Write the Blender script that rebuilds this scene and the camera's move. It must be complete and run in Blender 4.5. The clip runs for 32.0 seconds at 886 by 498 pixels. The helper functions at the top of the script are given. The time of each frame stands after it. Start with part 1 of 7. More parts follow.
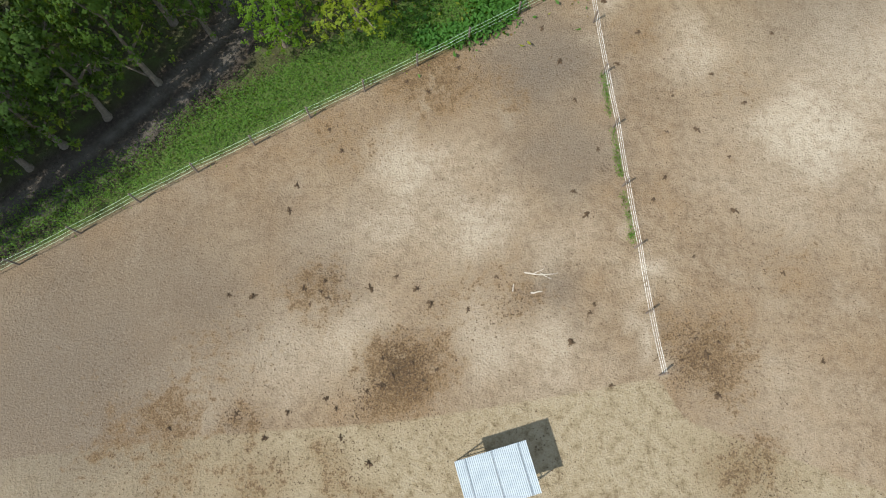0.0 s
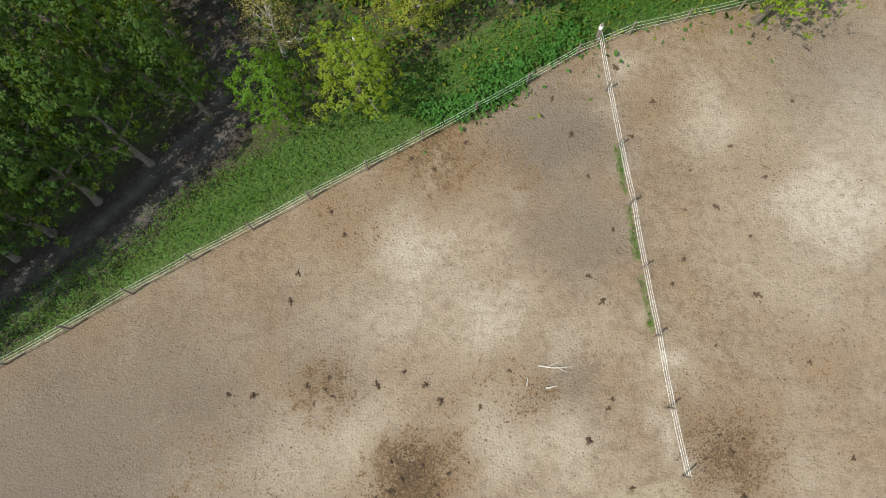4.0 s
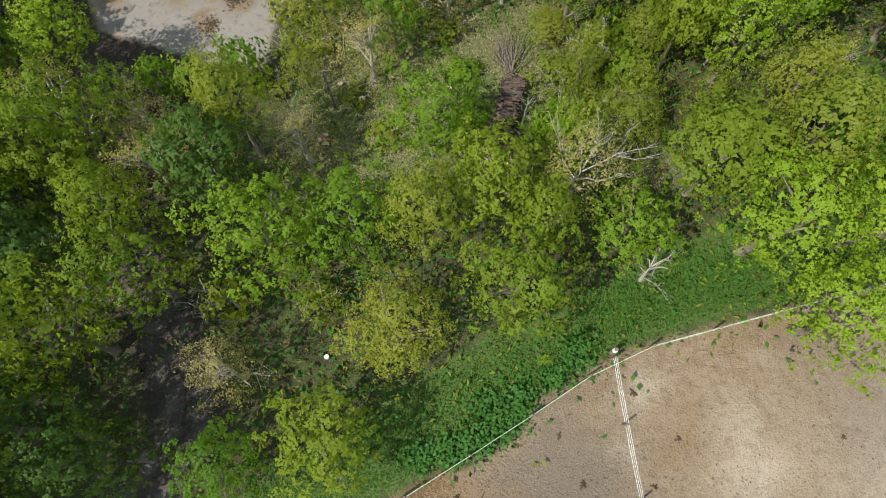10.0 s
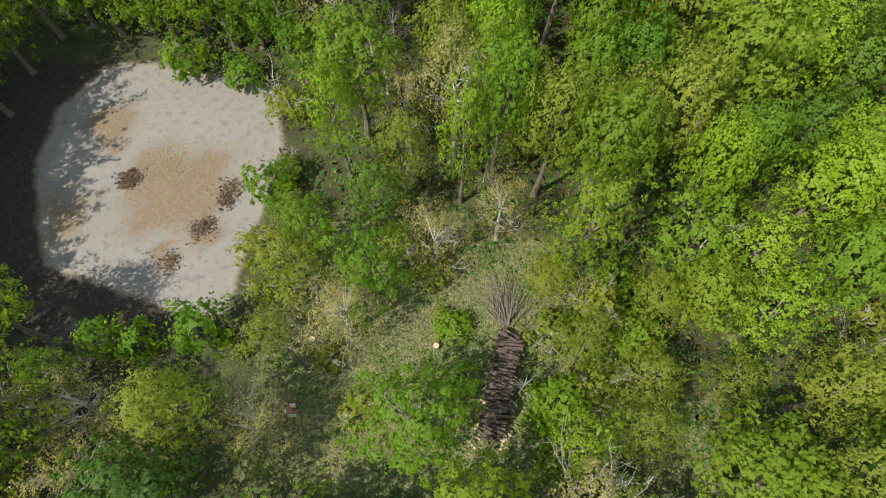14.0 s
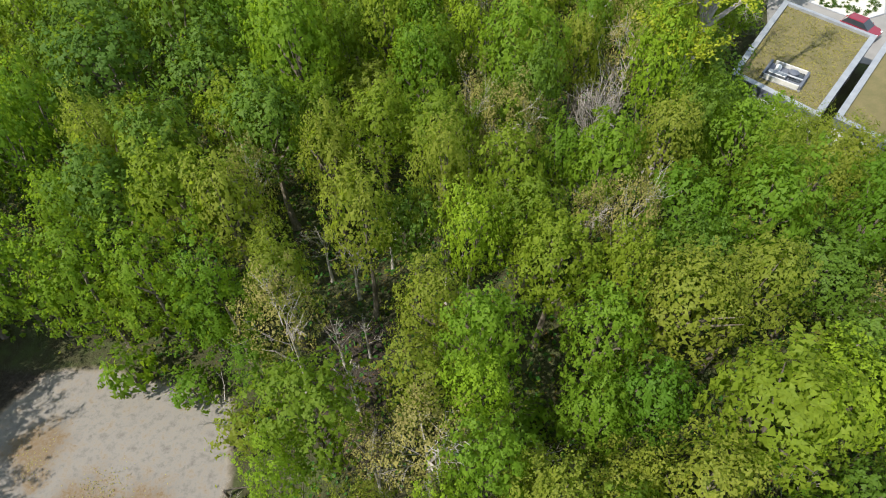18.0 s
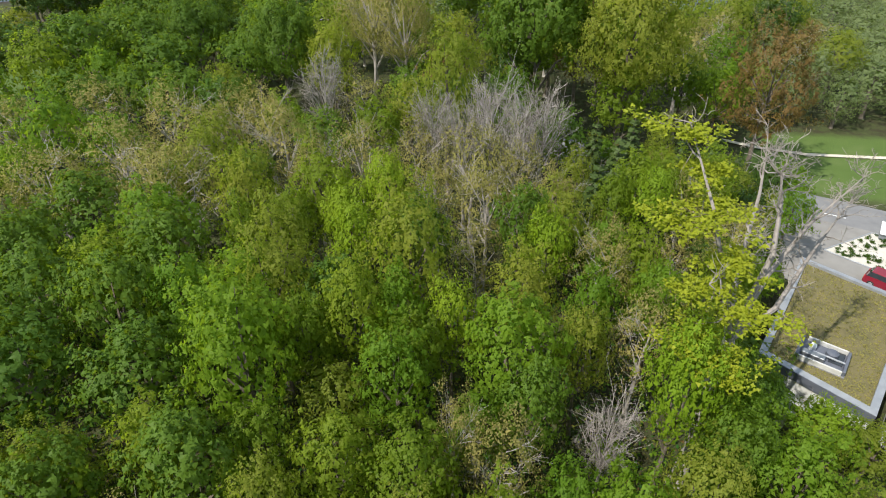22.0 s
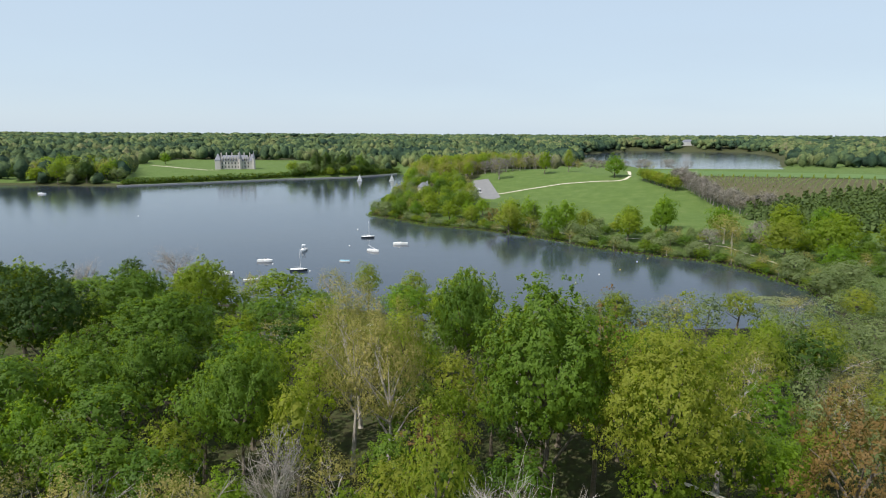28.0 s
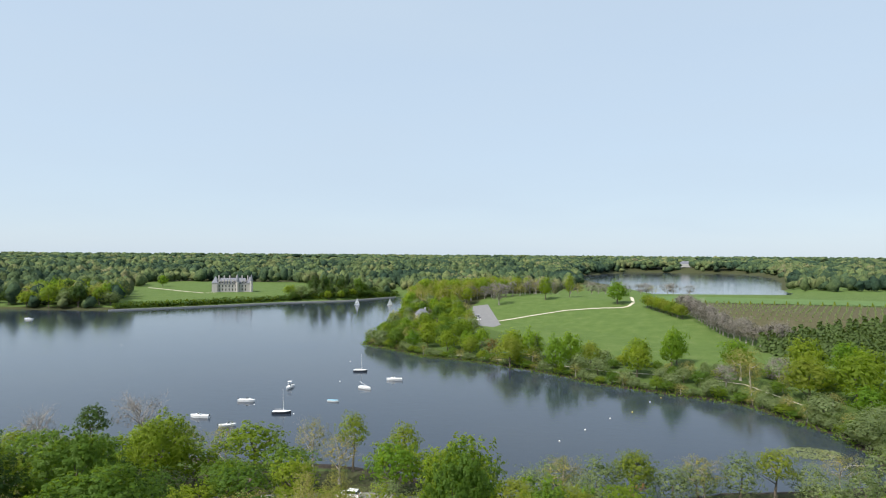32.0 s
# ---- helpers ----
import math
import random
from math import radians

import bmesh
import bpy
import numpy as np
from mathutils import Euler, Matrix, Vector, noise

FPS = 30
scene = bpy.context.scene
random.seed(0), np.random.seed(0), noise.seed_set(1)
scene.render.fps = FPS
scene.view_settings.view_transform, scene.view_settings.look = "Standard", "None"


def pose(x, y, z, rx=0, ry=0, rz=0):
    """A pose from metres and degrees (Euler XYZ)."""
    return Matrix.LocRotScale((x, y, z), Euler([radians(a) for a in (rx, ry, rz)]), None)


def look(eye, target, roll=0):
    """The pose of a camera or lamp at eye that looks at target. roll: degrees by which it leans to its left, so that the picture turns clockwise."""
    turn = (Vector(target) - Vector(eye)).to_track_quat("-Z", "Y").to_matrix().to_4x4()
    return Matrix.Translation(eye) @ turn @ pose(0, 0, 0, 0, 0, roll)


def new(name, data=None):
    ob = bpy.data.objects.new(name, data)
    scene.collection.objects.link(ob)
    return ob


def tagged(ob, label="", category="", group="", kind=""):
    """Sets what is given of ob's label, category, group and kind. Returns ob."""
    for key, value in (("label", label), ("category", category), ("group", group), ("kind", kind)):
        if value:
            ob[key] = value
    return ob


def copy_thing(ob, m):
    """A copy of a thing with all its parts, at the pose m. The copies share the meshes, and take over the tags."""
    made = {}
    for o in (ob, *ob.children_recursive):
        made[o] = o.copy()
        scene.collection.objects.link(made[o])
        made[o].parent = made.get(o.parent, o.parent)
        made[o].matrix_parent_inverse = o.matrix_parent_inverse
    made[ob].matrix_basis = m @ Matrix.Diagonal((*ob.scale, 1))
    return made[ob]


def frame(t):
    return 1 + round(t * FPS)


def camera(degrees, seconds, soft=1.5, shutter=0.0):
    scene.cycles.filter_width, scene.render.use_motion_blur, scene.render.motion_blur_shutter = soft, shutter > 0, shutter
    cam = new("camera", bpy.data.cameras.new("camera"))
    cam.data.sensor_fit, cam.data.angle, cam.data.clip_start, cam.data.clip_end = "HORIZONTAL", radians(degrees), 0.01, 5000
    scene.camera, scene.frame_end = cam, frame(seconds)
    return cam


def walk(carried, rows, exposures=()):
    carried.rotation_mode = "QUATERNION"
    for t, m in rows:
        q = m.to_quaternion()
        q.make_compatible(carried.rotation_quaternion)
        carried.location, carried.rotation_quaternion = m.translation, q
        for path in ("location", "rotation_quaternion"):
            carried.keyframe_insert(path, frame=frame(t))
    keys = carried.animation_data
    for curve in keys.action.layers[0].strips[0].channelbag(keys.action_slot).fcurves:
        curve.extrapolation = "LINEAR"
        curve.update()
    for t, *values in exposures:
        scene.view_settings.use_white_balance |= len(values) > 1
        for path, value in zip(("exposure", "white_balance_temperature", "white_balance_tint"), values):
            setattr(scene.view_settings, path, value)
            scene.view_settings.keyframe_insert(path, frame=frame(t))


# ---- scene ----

# ---- camera ----
cam = camera(71.8, 32.0, 1.1)
PATH = [
    (0, (0.0, 0.0, 34.25), (-0.004, 0.534, 32.323), -0.1),
    (0.5, (-0.108, 0.347, 34.213), (-0.111, 0.878, 32.285), -0.1),
    (1, (-0.237, 0.782, 34.143), (-0.239, 1.313, 32.215), -0.1),
    (1.5, (-0.363, 1.249, 34.088), (-0.363, 1.78, 32.16), -0.1),
    (2, (-0.493, 1.83, 34.041), (-0.492, 2.362, 32.112), -0.0),
    (2.5, (-0.586, 2.579, 34.039), (-0.584, 3.105, 32.109), -0.0),
    (4.5, (-0.632, 6.835, 33.948), (-0.628, 7.355, 32.016), -0.1),
    (5, (-0.603, 8.149, 33.868), (-0.599, 8.676, 31.938), -0.2),
    (5.5, (-0.568, 9.546, 33.784), (-0.564, 10.076, 31.856), -0.3),
    (6, (-0.525, 11.031, 33.684), (-0.521, 11.566, 31.757), -0.4),
    (6.5, (-0.472, 12.495, 33.584), (-0.469, 13.032, 31.658), -0.4),
    (7, (-0.429, 13.969, 33.505), (-0.427, 14.514, 31.581), -0.5),
    (7.5, (-0.338, 15.405, 33.464), (-0.337, 15.956, 31.542), -0.5),
    (8, (-0.228, 16.934, 33.418), (-0.228, 17.5, 31.5), -0.6),
    (8.5, (-0.102, 18.507, 33.406), (-0.103, 19.089, 31.492), -0.7),
    (9, (0.05, 20.155, 33.4), (0.049, 20.756, 31.492), -0.8),
    (9.5, (0.196, 21.784, 33.384), (0.195, 22.398, 31.481), -0.8),
    (10, (0.29, 23.46, 33.356), (0.291, 24.095, 31.459), -0.7),
    (10.5, (0.361, 25.081, 33.351), (0.363, 25.734, 31.461), -0.6),
    (11, (0.449, 26.725, 33.356), (0.453, 27.401, 31.473), -0.4),
    (11.5, (0.554, 28.332, 33.37), (0.561, 29.024, 31.493), -0.1),
    (12, (0.61, 29.984, 33.326), (0.62, 30.698, 31.458), 0.1),
    (12.5, (0.66, 31.58, 33.277), (0.673, 32.312, 31.416), 0.3),
    (13, (0.729, 33.181, 33.22), (0.743, 33.935, 31.367), 0.6),
    (13.5, (0.857, 34.747, 33.17), (0.872, 35.53, 31.33), 0.8),
    (14, (0.989, 36.345, 33.101), (1.003, 37.169, 31.278), 0.8),
    (14.5, (1.152, 37.771, 33.092), (1.165, 38.632, 31.287), 0.7),
    (16.5, (2.255, 43.03, 33.671), (2.254, 44.115, 31.99), -0.2),
    (17, (2.441, 44.567, 33.667), (2.436, 45.714, 32.029), -0.3),
    (17.5, (2.577, 46.099, 33.644), (2.571, 47.298, 32.043), -0.4),
    (18, (2.717, 47.713, 33.664), (2.712, 48.967, 32.106), -0.5),
    (18.5, (2.84, 49.233, 33.718), (2.836, 50.535, 32.2), -0.6),
    (19, (2.976, 50.754, 33.831), (2.973, 52.107, 32.357), -0.6),
    (19.5, (3.192, 52.322, 33.995), (3.189, 53.716, 32.561), -0.5),
    (20, (3.416, 53.881, 34.193), (3.411, 55.32, 32.804), -0.5),
    (20.5, (3.599, 55.331, 34.394), (3.594, 56.812, 33.05), -0.5),
    (21, (3.757, 56.812, 34.568), (3.752, 58.342, 33.281), -0.4),
    (21.5, (3.912, 58.159, 34.691), (3.907, 59.734, 33.458), -0.3),
    (22, (4.088, 59.547, 34.783), (4.081, 61.171, 33.615), -0.2),
    (22.5, (4.259, 60.901, 34.872), (4.251, 62.567, 33.766), -0.1),
    (23, (4.411, 62.273, 35.019), (4.401, 63.983, 33.981), 0.1),
    (23.5, (4.463, 63.633, 35.243), (4.453, 65.38, 34.268), 0.2),
    (24, (4.502, 65.087, 35.559), (4.494, 66.87, 34.654), 0.3),
    (24.5, (4.549, 66.587, 35.911), (4.541, 68.401, 35.069), 0.3),
    (25, (4.596, 68.098, 36.297), (4.587, 69.943, 35.525), 0.3),
    (25.5, (4.655, 69.497, 36.653), (4.645, 71.368, 35.946), 0.3),
    (27.5, (4.939, 74.987, 38.012), (4.927, 76.938, 37.575), 0.3),
    (28, (5.027, 76.339, 38.396), (5.014, 78.305, 38.029), 0.3),
    (28.5, (5.146, 77.683, 38.819), (5.132, 79.659, 38.511), 0.3),
    (29, (5.304, 79.036, 39.272), (5.289, 81.02, 39.022), 0.3),
    (29.5, (5.482, 80.403, 39.743), (5.467, 82.393, 39.543), 0.3),
    (30, (5.644, 81.79, 40.213), (5.629, 83.785, 40.065), 0.3),
    (30.5, (5.786, 83.188, 40.655), (5.771, 85.185, 40.551), 0.3),
    (31, (5.887, 84.595, 41.085), (5.872, 86.594, 41.027), 0.3),
    (31.5, (5.944, 86.0, 41.497), (5.928, 88.0, 41.483), 0.3),
    (32, (5.989, 87.401, 41.892), (5.973, 89.401, 41.911), 0.4),
]
walk(cam, [(t, look(eye, target, roll)) for t, eye, target, roll in PATH], exposures=((0.0, 0.66), (6.0, 0.63), (10.0, 0.76), (14.0, 0.92), (19.0, 0.82), (23.0, 0.58), (25.5, 0.47), (28.0, 0.45), (32.0, 0.5)))

# ---- light ----
SUN_ELEV, SUN_AZ = radians(52.0), radians(55.0)      # the shadows run towards SUN_AZ, counted from +y to +x
world = bpy.data.worlds.new("sky")
scene.world = world
world.use_nodes = True
wn = world.node_tree.nodes
sky = wn.new("ShaderNodeTexSky")
sky.sky_type, sky.sun_disc = "NISHITA", False
sky.sun_elevation, sky.sun_rotation = SUN_ELEV, SUN_AZ + math.pi
sky.air_density, sky.dust_density, sky.ozone_density, sky.altitude = 1.0, 0.6, 1.0, 30
veil = wn.new("ShaderNodeMix")
veil.data_type = "RGBA"
wc = wn.new("ShaderNodeTexCoord")
wp = wn.new("ShaderNodeMapping")
wp.inputs["Scale"].default_value = (1.0, 1.0, 5.0)
cirrus = wn.new("ShaderNodeTexNoise")
cirrus.inputs["Scale"].default_value, cirrus.inputs["Detail"].default_value = 1.6, 5
thin = wn.new("ShaderNodeMapRange")
thin.inputs["From Min"].default_value, thin.inputs["From Max"].default_value, thin.inputs["To Min"].default_value, thin.inputs["To Max"].default_value = 0.3, 0.75, 0.82, 0.93
for a, b in ((wc.outputs["Generated"], wp.inputs[0]), (wp.outputs[0], cirrus.inputs["Vector"]), (cirrus.outputs["Fac"], thin.inputs["Value"]), (thin.outputs[0], veil.inputs[0]), (sky.outputs[0], veil.inputs[6])):
    world.node_tree.links.new(a, b)
veil.inputs[7].default_value = (2.75, 3.35, 4.0, 1)      # a thin high veil of cloud
world.node_tree.links.new(veil.outputs[2], wn["Background"].inputs[0])
wn["Background"].inputs[1].default_value = 0.15
sun = new("sun", bpy.data.lights.new("sun", "SUN"))
sun.data.energy, sun.data.angle, sun.data.color = 4.2, radians(0.6), (1.0, 0.95, 0.87)
sun.matrix_world = look((-math.sin(SUN_AZ) * 90, -math.cos(SUN_AZ) * 90, 100 * math.tan(SUN_ELEV)), (0, 0, 10 * math.tan(SUN_ELEV)))

# ---- small tools ----
LAKE = -2.5


def part(name, shape, material, parent=None, label="", smooth=False):
    """One mesh object out of a Shape, under a thing or a part."""
    ob = new(name, shape.mesh(name, material, smooth))
    if parent is not None:
        ob.parent = parent
    if label:
        ob["label"] = label
    return ob


def holder(name, m=None, **tags):
    ob = new(name)
    ob.empty_display_size = 0.3
    if m is not None:
        ob.matrix_basis = m
    return tagged(ob, **tags)


class Shape:
    """Collects vertices and faces of one mesh."""

    def __init__(self):
        self.v, self.f = [], []

    def add(self, verts, faces):
        n = len(self.v)
        self.v += [tuple(p) for p in verts]
        self.f += [tuple(n + i for i in face) for face in faces]
        return self

    def ring_loft(self, rings, cap=True):
        n, k, verts, faces = len(rings), len(rings[0]), [p for r in rings for p in r], []
        for a in range(n - 1):
            for b in range(k):
                c = (b + 1) % k
                faces.append((a * k + b, a * k + c, (a + 1) * k + c, (a + 1) * k + b))
        if cap:
            faces += [tuple(range(k))[::-1], tuple((n - 1) * k + i for i in range(k))]
        return self.add(verts, faces)

    def box(self, cx, cy, cz, sx, sy, sz, rz=0.0, bev=0.0):
        """A box by its centre and size, turned by rz degrees, its upright and upper edges chamfered by bev."""
        def ring(ix, iy, z, b):
            x, y = sx / 2 - ix, sy / 2 - iy
            pts = [(-x + b, -y), (x - b, -y), (x, -y + b), (x, y - b), (x - b, y), (-x + b, y), (-x, y - b), (-x, -y + b)] if bev else [(-x, -y), (x, -y), (x, y), (-x, y)]
            c, s = math.cos(radians(rz)), math.sin(radians(rz))
            return [(cx + c * a - s * d, cy + s * a + c * d, cz + z) for a, d in pts]
        rings = [ring(0, 0, -sz / 2, bev)] + ([ring(0, 0, sz / 2 - bev, bev), ring(bev, bev, sz / 2, bev)] if bev else [ring(0, 0, sz / 2, 0)])
        return self.ring_loft(rings)

    def tube(self, pts, radii, n=6, cap=True):
        """A tapered tube along points."""
        rings = []
        for i, p in enumerate(pts):
            d = (Vector(pts[min(i + 1, len(pts) - 1)]) - Vector(pts[max(i - 1, 0)])).normalized()
            side = d.cross(Vector((0.31, 0.17, 0.93) if abs(d.z) < 0.9 else (1, 0, 0))).normalized()
            up = d.cross(side)
            rings.append([Vector(p) + radii[i] * (math.cos(6.2832 * j / n) * side + math.sin(6.2832 * j / n) * up) for j in range(n)])
        return self.ring_loft(rings, cap)

    def prism(self, poly, z0, z1):
        return self.ring_loft([[(x, y, z0) for x, y in poly], [(x, y, z1) for x, y in poly]])

    def mesh(self, name, material, smooth=False):
        me = bpy.data.meshes.new(name)
        me.from_pydata(self.v, [], self.f)
        if material:
            me.materials.append(material)
        if smooth:
            me.polygons.foreach_set("use_smooth", [True] * len(me.polygons))
        me.update()
        return me


def array_mesh(name, verts, faces, material, smooth=False, normals=None):
    me = bpy.data.meshes.new(name)
    me.from_pydata(verts.tolist(), [], faces.tolist())
    me.materials.append(material)
    if smooth:
        me.polygons.foreach_set("use_smooth", [True] * len(me.polygons))
    if normals is not None:
        me.polygons.foreach_set("use_smooth", [True] * len(me.polygons))
        me.normals_split_custom_set_from_vertices(normals.tolist())
    return me


def inside(px, py, poly):
    """Whether points lie in a polygon; arrays or numbers."""
    px, py = np.asarray(px, float), np.asarray(py, float)
    hit = np.zeros(px.shape, bool)
    for (x1, y1), (x2, y2) in zip(poly, poly[1:] + poly[:1]):
        if y1 != y2:
            hit ^= ((y1 > py) != (y2 > py)) & (px < (x2 - x1) * (py - y1) / (y2 - y1) + x1)
    return hit


def edge_distance(px, py, poly):
    """Distance to a polygon's edge, positive inside."""
    px, py = np.asarray(px, float), np.asarray(py, float)
    best = np.full(px.shape, 1e9)
    for (x1, y1), (x2, y2) in zip(poly, poly[1:] + poly[:1]):
        dx, dy = x2 - x1, y2 - y1
        s = np.clip(((px - x1) * dx + (py - y1) * dy) / (dx * dx + dy * dy + 1e-9), 0, 1)
        best = np.minimum(best, np.hypot(px - x1 - s * dx, py - y1 - s * dy))
    return np.where(inside(px, py, poly), best, -best)


def line_distance(px, py, line):
    px, py = np.asarray(px, float), np.asarray(py, float)
    best = np.full(px.shape, 1e9)
    for (x1, y1), (x2, y2) in zip(line, line[1:]):
        dx, dy = x2 - x1, y2 - y1
        s = np.clip(((px - x1) * dx + (py - y1) * dy) / (dx * dx + dy * dy + 1e-9), 0, 1)
        best = np.minimum(best, np.hypot(px - x1 - s * dx, py - y1 - s * dy))
    return best


# ---- plan ----
LAKE_1 = [(-1500, 60), (-150, 195), (-75, 224), (-12, 216), (18, 200), (45, 201), (70, 205), (92, 207), (101, 226), (102, 241), (99, 254), (93, 273), (79, 282), (69, 290), (58, 298),
          (49, 311), (30, 331), (15, 343), (-4, 353), (-20, 372), (-36, 389), (-30, 430), (-28, 520), (-30, 620), (-38, 735), (-48, 720), (-86, 668), (-142, 636), (-206, 584),
          (-252, 551), (-296, 552), (-340, 558), (-700, 540), (-1500, 400)]
LAKE_2 = [(240, 1230), (240, 700), (340, 700), (424, 830), (462, 924), (570, 1120), (701, 1375), (760, 1560), (775, 1700), (641, 1749), (519, 1790), (372, 1569), (276, 1420)]
PADDOCK = [(-40, -40), (-40, 0.3), (-25.6, 8.1), (-20.2, 11.2), (-15.2, 14.3), (-9.5, 17.5), (-5.2, 19.8), (-0.7, 22.3), (1.8, 23.0), (4.5, 24.7), (4.9, 25.9), (6.7, 26.8), (9.2, 28.4),
           (13.7, 29.6), (17.3, 30.5), (20.7, 31.3), (32, 34), (60, 36), (60, -40)]
NW_FENCE = [(-41, -0.5), (-25.6, 8.3), (-15.2, 14.5), (-9.3, 17.8), (-5.2, 20.1), (-1.0, 22.5), (2.45, 24.4), (5.74, 26.5), (9.25, 28.6), (13.7, 29.8), (17.3, 30.7), (20.7, 31.5), (32, 34.2)]
CLEARING = [(-33, 46), (-14, 46.2), (-11.4, 46.9), (-10.9, 50), (-9.9, 54.5), (-9.1, 58.6), (-10.1, 63.2), (-21.2, 65.7), (-36, 66.4)]
# pale part of the clearing; west and south edges follow the shade line
CHALK = [(-22.3, 50.6), (-17.7, 48.9), (-13.5, 47.4), (-11.3, 47.4), (-10.6, 51.6), (-9.7, 55), (-9.2, 59.5), (-10.1, 63.9), (-19.4, 66), (-22, 65.6), (-24.5, 62), (-24.9, 57.5), (-23.3, 52.5)]
PIT = [(-5.2, 61.5), (-3, 59.5), (-0.4, 59.5), (-0.6, 69), (-5.2, 69.5)]      # a gap in the canopy kept free of trees, its floor dark soil
MEADOW = [(18, 440), (30, 408), (62, 352), (92, 312), (104, 306), (122, 330), (128, 362), (122, 430), (128, 520), (150, 640), (84, 600), (30, 520), (17, 480)]
FIELD = [(140, 466), (137, 420), (134, 360), (146, 352), (190, 342), (420, 290), (470, 345), (250, 415)]
TRACK = [(-40, 0.5), (-25.9, 10.6), (-22.6, 13.7), (-19.3, 16.6), (-17.2, 19.1), (-14.8, 21.8), (-13, 25), (-15, 30), (-19, 37), (-20, 46)]
LAWN = [(46, 119), (75, 112), (80, 132), (62, 134), (46, 136), (40, 127)]
LAWN_W = [(-75, 148), (-48, 150), (-46, 162), (-72, 166)]


def land(x, y):
    """Height of the ground; arrays or numbers."""
    x, y = np.asarray(x, float), np.asarray(y, float)
    south = np.interp(y, [30, 45, 120, 170, 205], [0, -0.6, -0.6, -1.2, -1.8])
    p = 0.75 * x + 0.66 * y
    point = np.interp(p, [240, 290, 320, 390, 450], [-2.5, 2.5, 4.0, 14.0, 15.0])
    point = np.where(y > 215, (point + 2.5) * np.interp(y, [525, 760], [1, 0.1]) - 2.5, -2.5)
    far = np.interp(np.hypot(x, y), [560, 700, 1000, 2000, 3400, 6000], [-1.8, 1.7, 4, 12, 24, 27])
    far = far + np.where(np.hypot(x, y) > 900, 2.5 * np.sin(x / 310) * np.sin(y / 270), 0)
    top = np.maximum(np.maximum(south, point), np.where(y > 300, far, -2.5))
    d = -np.maximum(edge_distance(x, y, LAKE_1), edge_distance(x, y, LAKE_2))
    s = np.clip(d / 18, 0, 1)
    shore = LAKE + 0.25 + (top - LAKE - 0.25) * s * s * (3 - 2 * s)
    z = np.where(d > 0, np.minimum(shore, LAKE + 0.08 * d + 0.05 + np.maximum(0, d - 3)), LAKE - np.minimum(2.0, -d * 0.35))
    return np.where(y < 120, top, z)


def ground_z(x, y):
    return float(land(np.array([x]), np.array([y]))[0])


# ---- materials ----
def nodes_of(name):
    m = bpy.data.materials.new(name)
    m.use_nodes = True
    return m, m.node_tree.nodes, m.node_tree.links, m.node_tree.nodes["Principled BSDF"]


def ramp(nodes, links, source, stops):
    r = nodes.new("ShaderNodeValToRGB")
    r.color_ramp.elements[0].position, r.color_ramp.elements[0].color = stops[0][0], (*stops[0][1], 1)
    r.color_ramp.elements[1].position, r.color_ramp.elements[1].color = stops[-1][0], (*stops[-1][1], 1)
    for pos, col in stops[1:-1]:
        r.color_ramp.elements.new(pos).color = (*col, 1)
    links.new(source, r.inputs[0])
    return r.outputs[0]


def noise_of(nodes, links, coord, scale, detail=4, rough=0.55, stretch=None):
    n = nodes.new("ShaderNodeTexNoise")
    n.inputs["Scale"].default_value, n.inputs["Detail"].default_value, n.inputs["Roughness"].default_value = scale, detail, rough
    if stretch:
        mp = nodes.new("ShaderNodeMapping")
        mp.inputs["Scale"].default_value = stretch
        links.new(coord, mp.inputs[0])
        coord = mp.outputs[0]
    links.new(coord, n.inputs["Vector"])
    return n.outputs["Fac"]


def math_of(nodes, links, op, a, b=None, clamp=False):
    m = nodes.new("ShaderNodeMath")
    m.operation, m.use_clamp = op, clamp
    for i, v in enumerate((a, b)):
        if v is None:
            continue
        if isinstance(v, (int, float)):
            m.inputs[i].default_value = v
        else:
            links.new(v, m.inputs[i])
    return m.outputs[0]


def mix_of(nodes, links, fac, a, b, mode="MIX"):
    m = nodes.new("ShaderNodeMix")
    m.data_type, m.blend_type = "RGBA", mode
    for i, v in ((0, fac), (6, a), (7, b)):
        if isinstance(v, (int, float)):
            m.inputs[i].default_value = v
        elif isinstance(v, tuple):
            m.inputs[i].default_value = (*v, 1)
        else:
            links.new(v, m.inputs[i])
    return m.outputs[2]


def surface(name, c1, c2, scale=3.0, rough=0.7, bump=0.1, metal=0.0, fine=40.0, dirt=0.25, spec=0.4):
    """A painted, wooden, metal or stone surface: two tones, fine grain, a little dirt and relief."""
    m, n, l, b = nodes_of(name)
    co = n.new("ShaderNodeTexCoord").outputs["Object"]
    broad, grain = noise_of(n, l, co, scale), noise_of(n, l, co, fine, 3)
    col = ramp(n, l, broad, [(0.3, c1), (0.7, c2)])
    col = mix_of(n, l, math_of(n, l, "MULTIPLY", grain, dirt), col, tuple(0.45 * v for v in c1))
    l.new(col, b.inputs["Base Color"])
    b.inputs["Roughness"].default_value, b.inputs["Metallic"].default_value, b.inputs["Specular IOR Level"].default_value = rough, metal, spec
    bp = n.new("ShaderNodeBump")
    bp.inputs["Strength"].default_value, bp.inputs["Distance"].default_value = bump, 0.02
    l.new(grain, bp.inputs["Height"])
    l.new(bp.outputs[0], b.inputs["Normal"])
    return m


